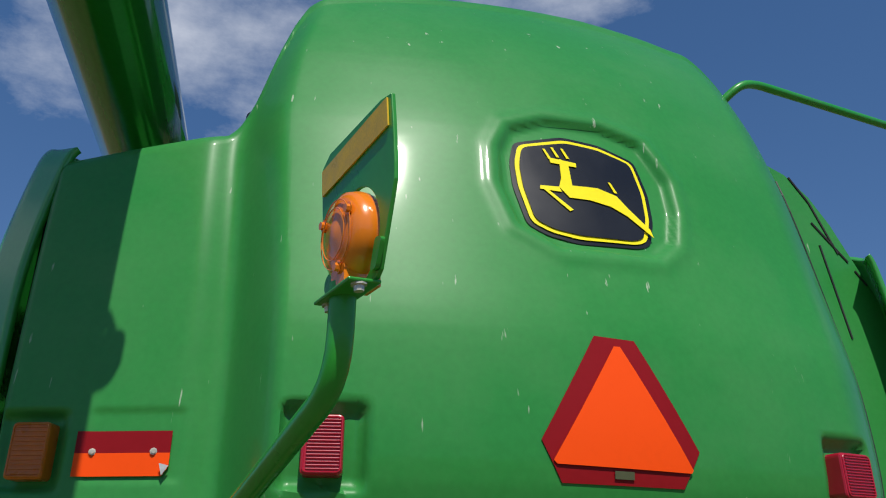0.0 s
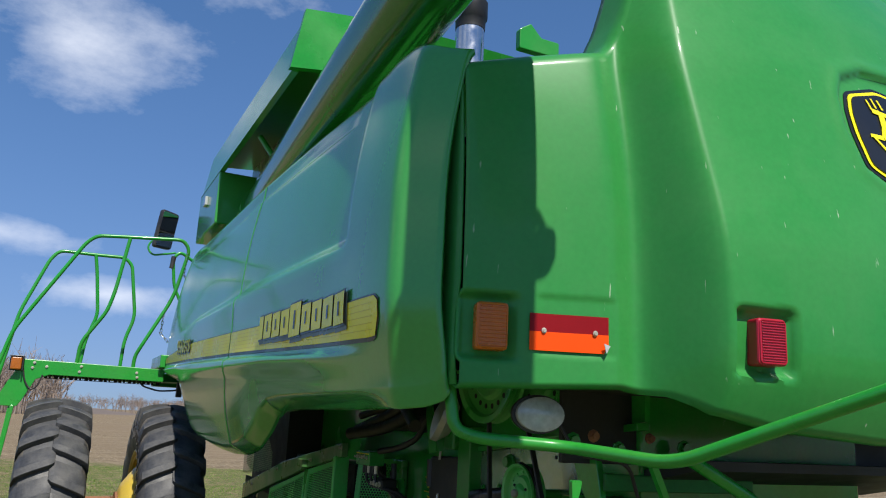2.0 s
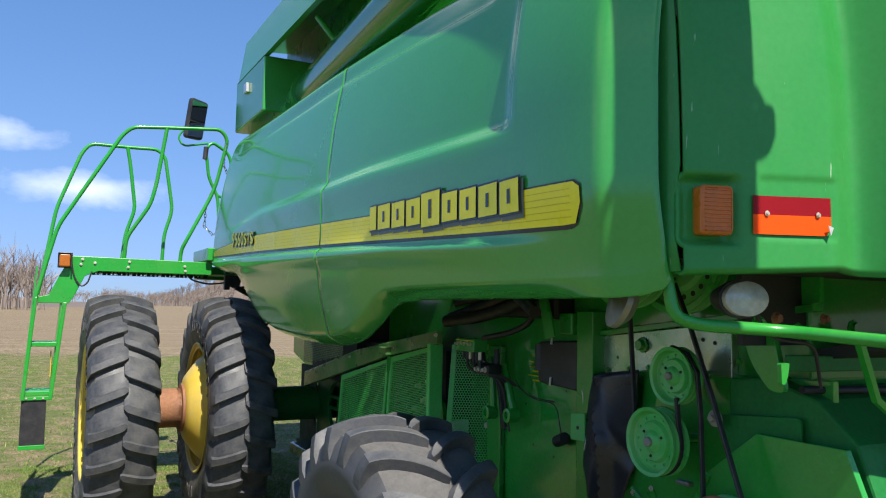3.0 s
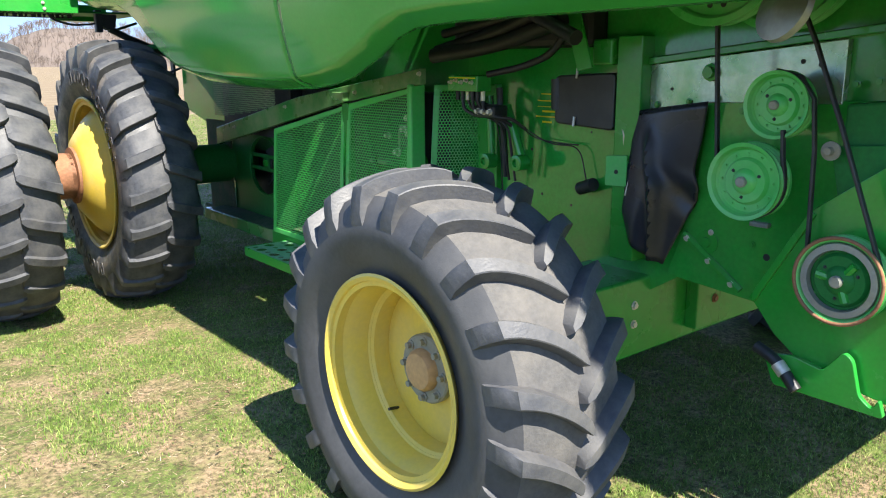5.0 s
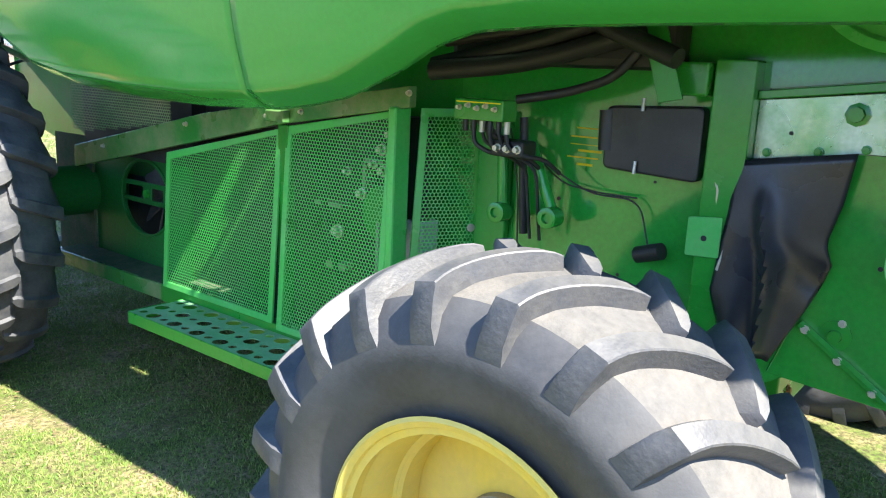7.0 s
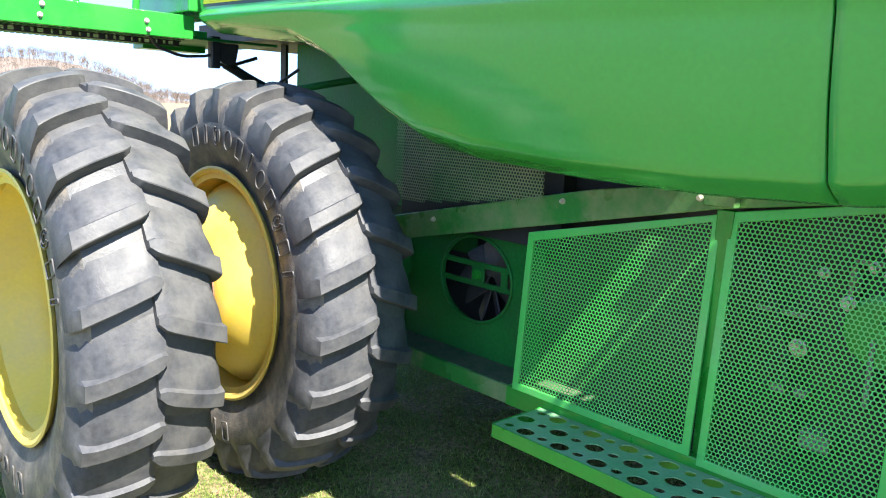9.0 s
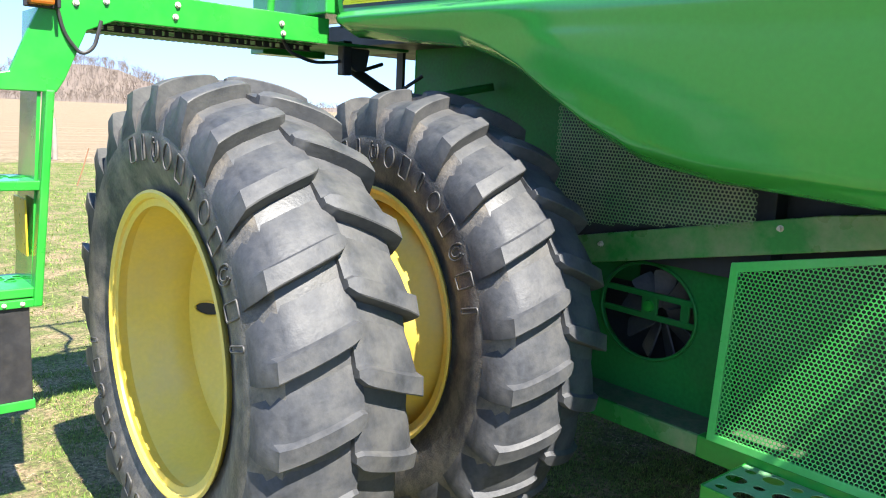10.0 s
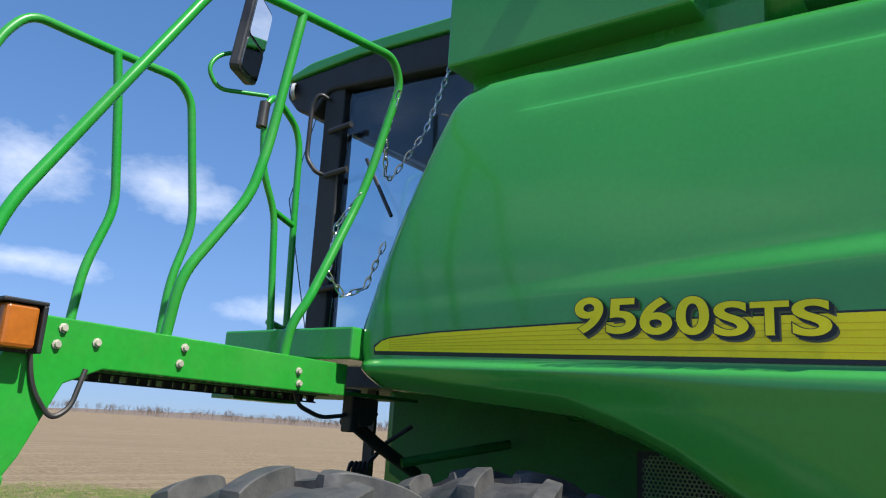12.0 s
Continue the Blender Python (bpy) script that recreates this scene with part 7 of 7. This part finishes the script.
def lawn(name, count, x0, x1, y0, y1, h0, h1, wid, mat, label, dry=False, seed=3):
    rng = np.random.default_rng(seed)
    x, y = rng.uniform(x0, x1, count), rng.uniform(y0, y1, count)
    keep = np.ones(count, bool)
    patch = np.array([0.8 * noise.noise((a * 1.7, b * 1.7, 2.0)) + 0.6 * noise.noise((a * 5.1, b * 5.1, 7.0)) for a, b in zip(x, y)])
    patch += rng.normal(0, 0.10, count) - 0.28 * np.clip((x + 1.7) / 0.5, 0, 1)
    keep &= (patch > 0.04) if dry else (patch < 0.10)
    x, y, patch = x[keep], y[keep], patch[keep]
    n = len(x)
    z = np.array([lawn_height(a, b) + 0.02 * noise.noise((a * 0.4, b * 0.4, 0)) for a, b in zip(x, y)]) - 0.004
    a = rng.uniform(0, 2 * np.pi, n)
    h = rng.uniform(h0, h1, n)
    w = rng.uniform(0.6, 1.3, n) * wid
    lean = rng.uniform(0.2, 1.1, n) * h * (2.2 if dry else 1.0)
    la = rng.uniform(0, 2 * np.pi, n)
    dx, dy = np.cos(a) * w, np.sin(a) * w
    tx, ty = np.cos(la) * lean, np.sin(la) * lean
    top = h * (0.25 if dry else 1.0)
    v = np.stack([np.stack([x - dx, y - dy, z], 1), np.stack([x + dx, y + dy, z], 1), np.stack([x + dx * 0.7 + tx * 0.35, y + dy * 0.7 + ty * 0.35, z + top * 0.6], 1),
                  np.stack([x - dx * 0.7 + tx * 0.35, y - dy * 0.7 + ty * 0.35, z + top * 0.6], 1), np.stack([x + tx, y + ty, z + top], 1)], 1).reshape(-1, 3)
    me = bpy.data.meshes.new(name)
    idx = np.arange(n) * 5
    quads = np.stack([idx, idx + 1, idx + 2, idx + 3], 1)
    tris = np.stack([idx + 3, idx + 2, idx + 4], 1)
    loops = np.concatenate([quads.ravel(), tris.ravel()])
    starts = np.concatenate([np.arange(n) * 4, 4 * n + np.arange(n) * 3])
    totals = np.concatenate([np.full(n, 4), np.full(n, 3)])
    me.vertices.add(len(v))
    me.vertices.foreach_set("co", v.ravel())
    me.loops.add(len(loops))
    me.loops.foreach_set("vertex_index", loops.astype(np.int32))
    me.polygons.add(len(starts))
    me.polygons.foreach_set("loop_start", starts.astype(np.int32))
    me.polygons.foreach_set("loop_total", totals.astype(np.int32))
    me.update(calc_edges=True)
    me.materials.append(mat)
    ob = new(name, me)
    return tagged(ob, label, "grass", kind="stuff")


M_BLADE = grass_material("grass_blade", (0.085, 0.19, 0.024), (0.36, 0.42, 0.12))
M_STRAW = grass_material("dry_grass", (0.20, 0.13, 0.075), (0.74, 0.58, 0.40))
lawn("grass", 400000, -4.2, 0.9, 1.9, 9.5, 0.008, 0.028, 0.0019, M_BLADE, "short spring grass with thin places", seed=3)
lawn("grass", 110000, -6.0, 8.0, 9.0, 26.0, 0.012, 0.038, 0.0045, M_BLADE, "short spring grass towards the field", seed=4)
lawn("dry_grass", 230000, -4.2, 0.9, 1.9, 9.5, 0.014, 0.042, 0.0015, M_STRAW, "dry straw-coloured grass lying in patches", dry=True, seed=5)



def leaf_litter(count, seed=9):
    """Small curled dead leaves scattered over the lawn."""
    rng = random.Random(seed)
    verts, faces = [], []
    for _ in range(count):
        x, y = rng.uniform(-4.3, -0.4), rng.uniform(1.8, 9.5)
        if noise.noise((x * 0.9, y * 0.9, 5.0)) < rng.uniform(-0.5, 0.4):
            continue
        z = lawn_height(x, y) + rng.uniform(0.012, 0.035)
        s, a = rng.uniform(0.004, 0.014), rng.uniform(0, 6.28)
        c, d = math.cos(a) * s, math.sin(a) * s
        b = len(verts)
        lift = rng.uniform(0.05, 0.35) * s
        verts += [(x - c, y - d, z), (x + d * 0.5, y - c * 0.5, z + lift), (x + c, y + d, z + lift * 0.3), (x - d * 0.5, y + c * 0.5, z + lift * 0.8)]
        faces += [(b, b + 1, b + 2), (b, b + 2, b + 3)]
    return tagged(data_part("leaf_litter", verts, faces, M_LEAF, None), "scattered dry brown leaves on the lawn", "leaves", kind="stuff")


M_LEAF = material("dead_leaf", (0.22, 0.13, 0.065), 0.8, vary=0.2, island=0.5)
leaf_litter(5200)
M_BARK = material("grey_brown_twigs", (0.25, 0.20, 0.165), 0.9, vary=0.2, scale=0.3, island=0.35)
M_BARK2 = material("reddish_brush", (0.150, 0.116, 0.090), 0.9, vary=0.2, scale=0.3, island=0.35)


def bare_tree(verts, faces, rng, x, y, z, h):
    """A leafless tree: tapered trunk, limbs and fine twigs as slim three-sided sticks."""
    def stick(p, q, r0, r1):
        d = q - p
        a = Vector((d.y, -d.x, 0.001)).normalized()
        c = d.cross(a).normalized()
        b = len(verts)
        for base, r in ((p, r0), (q, r1)):
            for k in range(3):
                t = 2.094 * k
                verts.append(base + r * (math.cos(t) * a + math.sin(t) * c))
        for k in range(3):
            faces.append((b + k, b + (k + 1) % 3, b + 3 + (k + 1) % 3, b + 3 + k))

    def grow(p, d, L, r, depth):
        q = p + d * L
        stick(p, q, r, r * 0.65)
        if depth == 0:
            return
        for _ in range(3 if depth > 1 else 4):
            nd = (d + Vector((rng.uniform(-1, 1), rng.uniform(-1, 1), rng.uniform(-0.2, 0.7))) * 0.75).normalized()
            grow(p.lerp(q, rng.uniform(0.45, 1.0)), nd, L * rng.uniform(0.55, 0.85), r * 0.6, depth - 1)

    grow(Vector((x, y, z)), Vector((rng.uniform(-0.1, 0.1), rng.uniform(-0.1, 0.1), 1)).normalized(), h * 0.36, h * 0.011, 3)


def hill_height(az, d, hill, seed):
    f = (az - hill[0]) / (hill[1] - hill[0])
    top = hill[2] * smooth01(0, 0.40, f) * smooth01(1.0, 0.50, f) + 1.2 * noise.noise((f * 24, 0, seed))
    return -0.6 + max(0, top) * smooth01(0, 0.8, (d - hill[3]) / 120)


def woods(name, spots, mat, label, seed):
    rng = random.Random(seed)
    verts, faces = [], []
    for az0, az1, d0, d1, n, h0, h1, base in spots:
        for _ in range(n):
            az, d = radians(rng.uniform(az0, az1)), rng.uniform(d0, d1)
            foot = hill_height(math.degrees(az), d, HILL, 4) if base == "hill" else base
            bare_tree(verts, faces, rng, d * math.sin(az), d * math.cos(az), foot, rng.uniform(h0, h1))
    return tagged(data_part(name, verts, faces, mat, None), label, "woods", kind="stuff")


# heading from, to; distance from, to; count; height from, to
WOODS_NEAR = [(-25, -0.5, 150, 200, 520, 9, 15, -0.5), (-1, 10, 380, 450, 200, 8, 11, -0.5)]
WOODS_FAR = [(20, 62, 850, 950, 600, 9, 15, 0.0), (9, 22, 430, 450, 160, 4, 8, -0.5), (6.5, 24.0, 445, 558, 1150, 6, 10, "hill")]
HILL = (6.0, 24.5, 23.0, 440.0)
POST_A, POST_B, POST_C = (2.14, 27.4, 0.0), (0.81, 20.4, 0.0), (-1.4, 24.5, 0.0)
woods("far_woods", WOODS_NEAR, M_BARK, "leafless grey-brown woods beyond the field", 11)
woods("far_tree_line", WOODS_FAR, M_BARK2, "distant leafless tree line on the horizon", 12)


def wooded_hill(HILL, seed):
    """A low brushy rise at the far edge of the field."""
    verts, faces = [], []
    n, m = 48, 7
    for i in range(n + 1):
        az = HILL[0] + (HILL[1] - HILL[0]) * i / n
        for j in range(m + 1):
            d = HILL[3] + 120 * j / m
            verts.append((d * math.sin(radians(az)), d * math.cos(radians(az)), hill_height(az, d, HILL, seed)))
    for i in range(n):
        for j in range(m):
            a = i * (m + 1) + j
            faces.append((a, a + 1, a + m + 2, a + m + 1))
    return tagged(data_part("far_hill", verts, faces, M_BARK2, None, smooth=60), "low brown hill beyond the field", "hill", kind="structure")


wooded_hill(HILL, 4)
wooded_hill((19.0, 63.0, 7.0, 880.0), 9)
wooded_hill((-26.0, 9.0, 5.0, 205.0), 14)


def fence_post(place, h, lean, mat, label, r):
    bm = pipe([(0, 0, -0.1), (0.01, 0, h * 0.5), (0, 0.0, h)], [r, r * 0.95, r * 0.85], 8)
    ob = link_mesh("fence_post", bm, mat, None, smooth=50)
    ob.matrix_basis = pose(*place, 0, lean, 0)
    return tagged(ob, label, "fence post")


M_POST = material("weathered_wood", (0.30, 0.26, 0.21), 0.85, vary=0.25, scale=6)
fence_post(POST_A, 1.1, 0, M_POST, "weathered grey wooden post at the field edge", 0.07)
fence_post(POST_B, 0.75, 18, M_RUST, "thin leaning rusty stake in the grass", 0.012)
fence_post(POST_C, 1.0, 2, M_POST, "weathered pale wooden post by the field", 0.06)
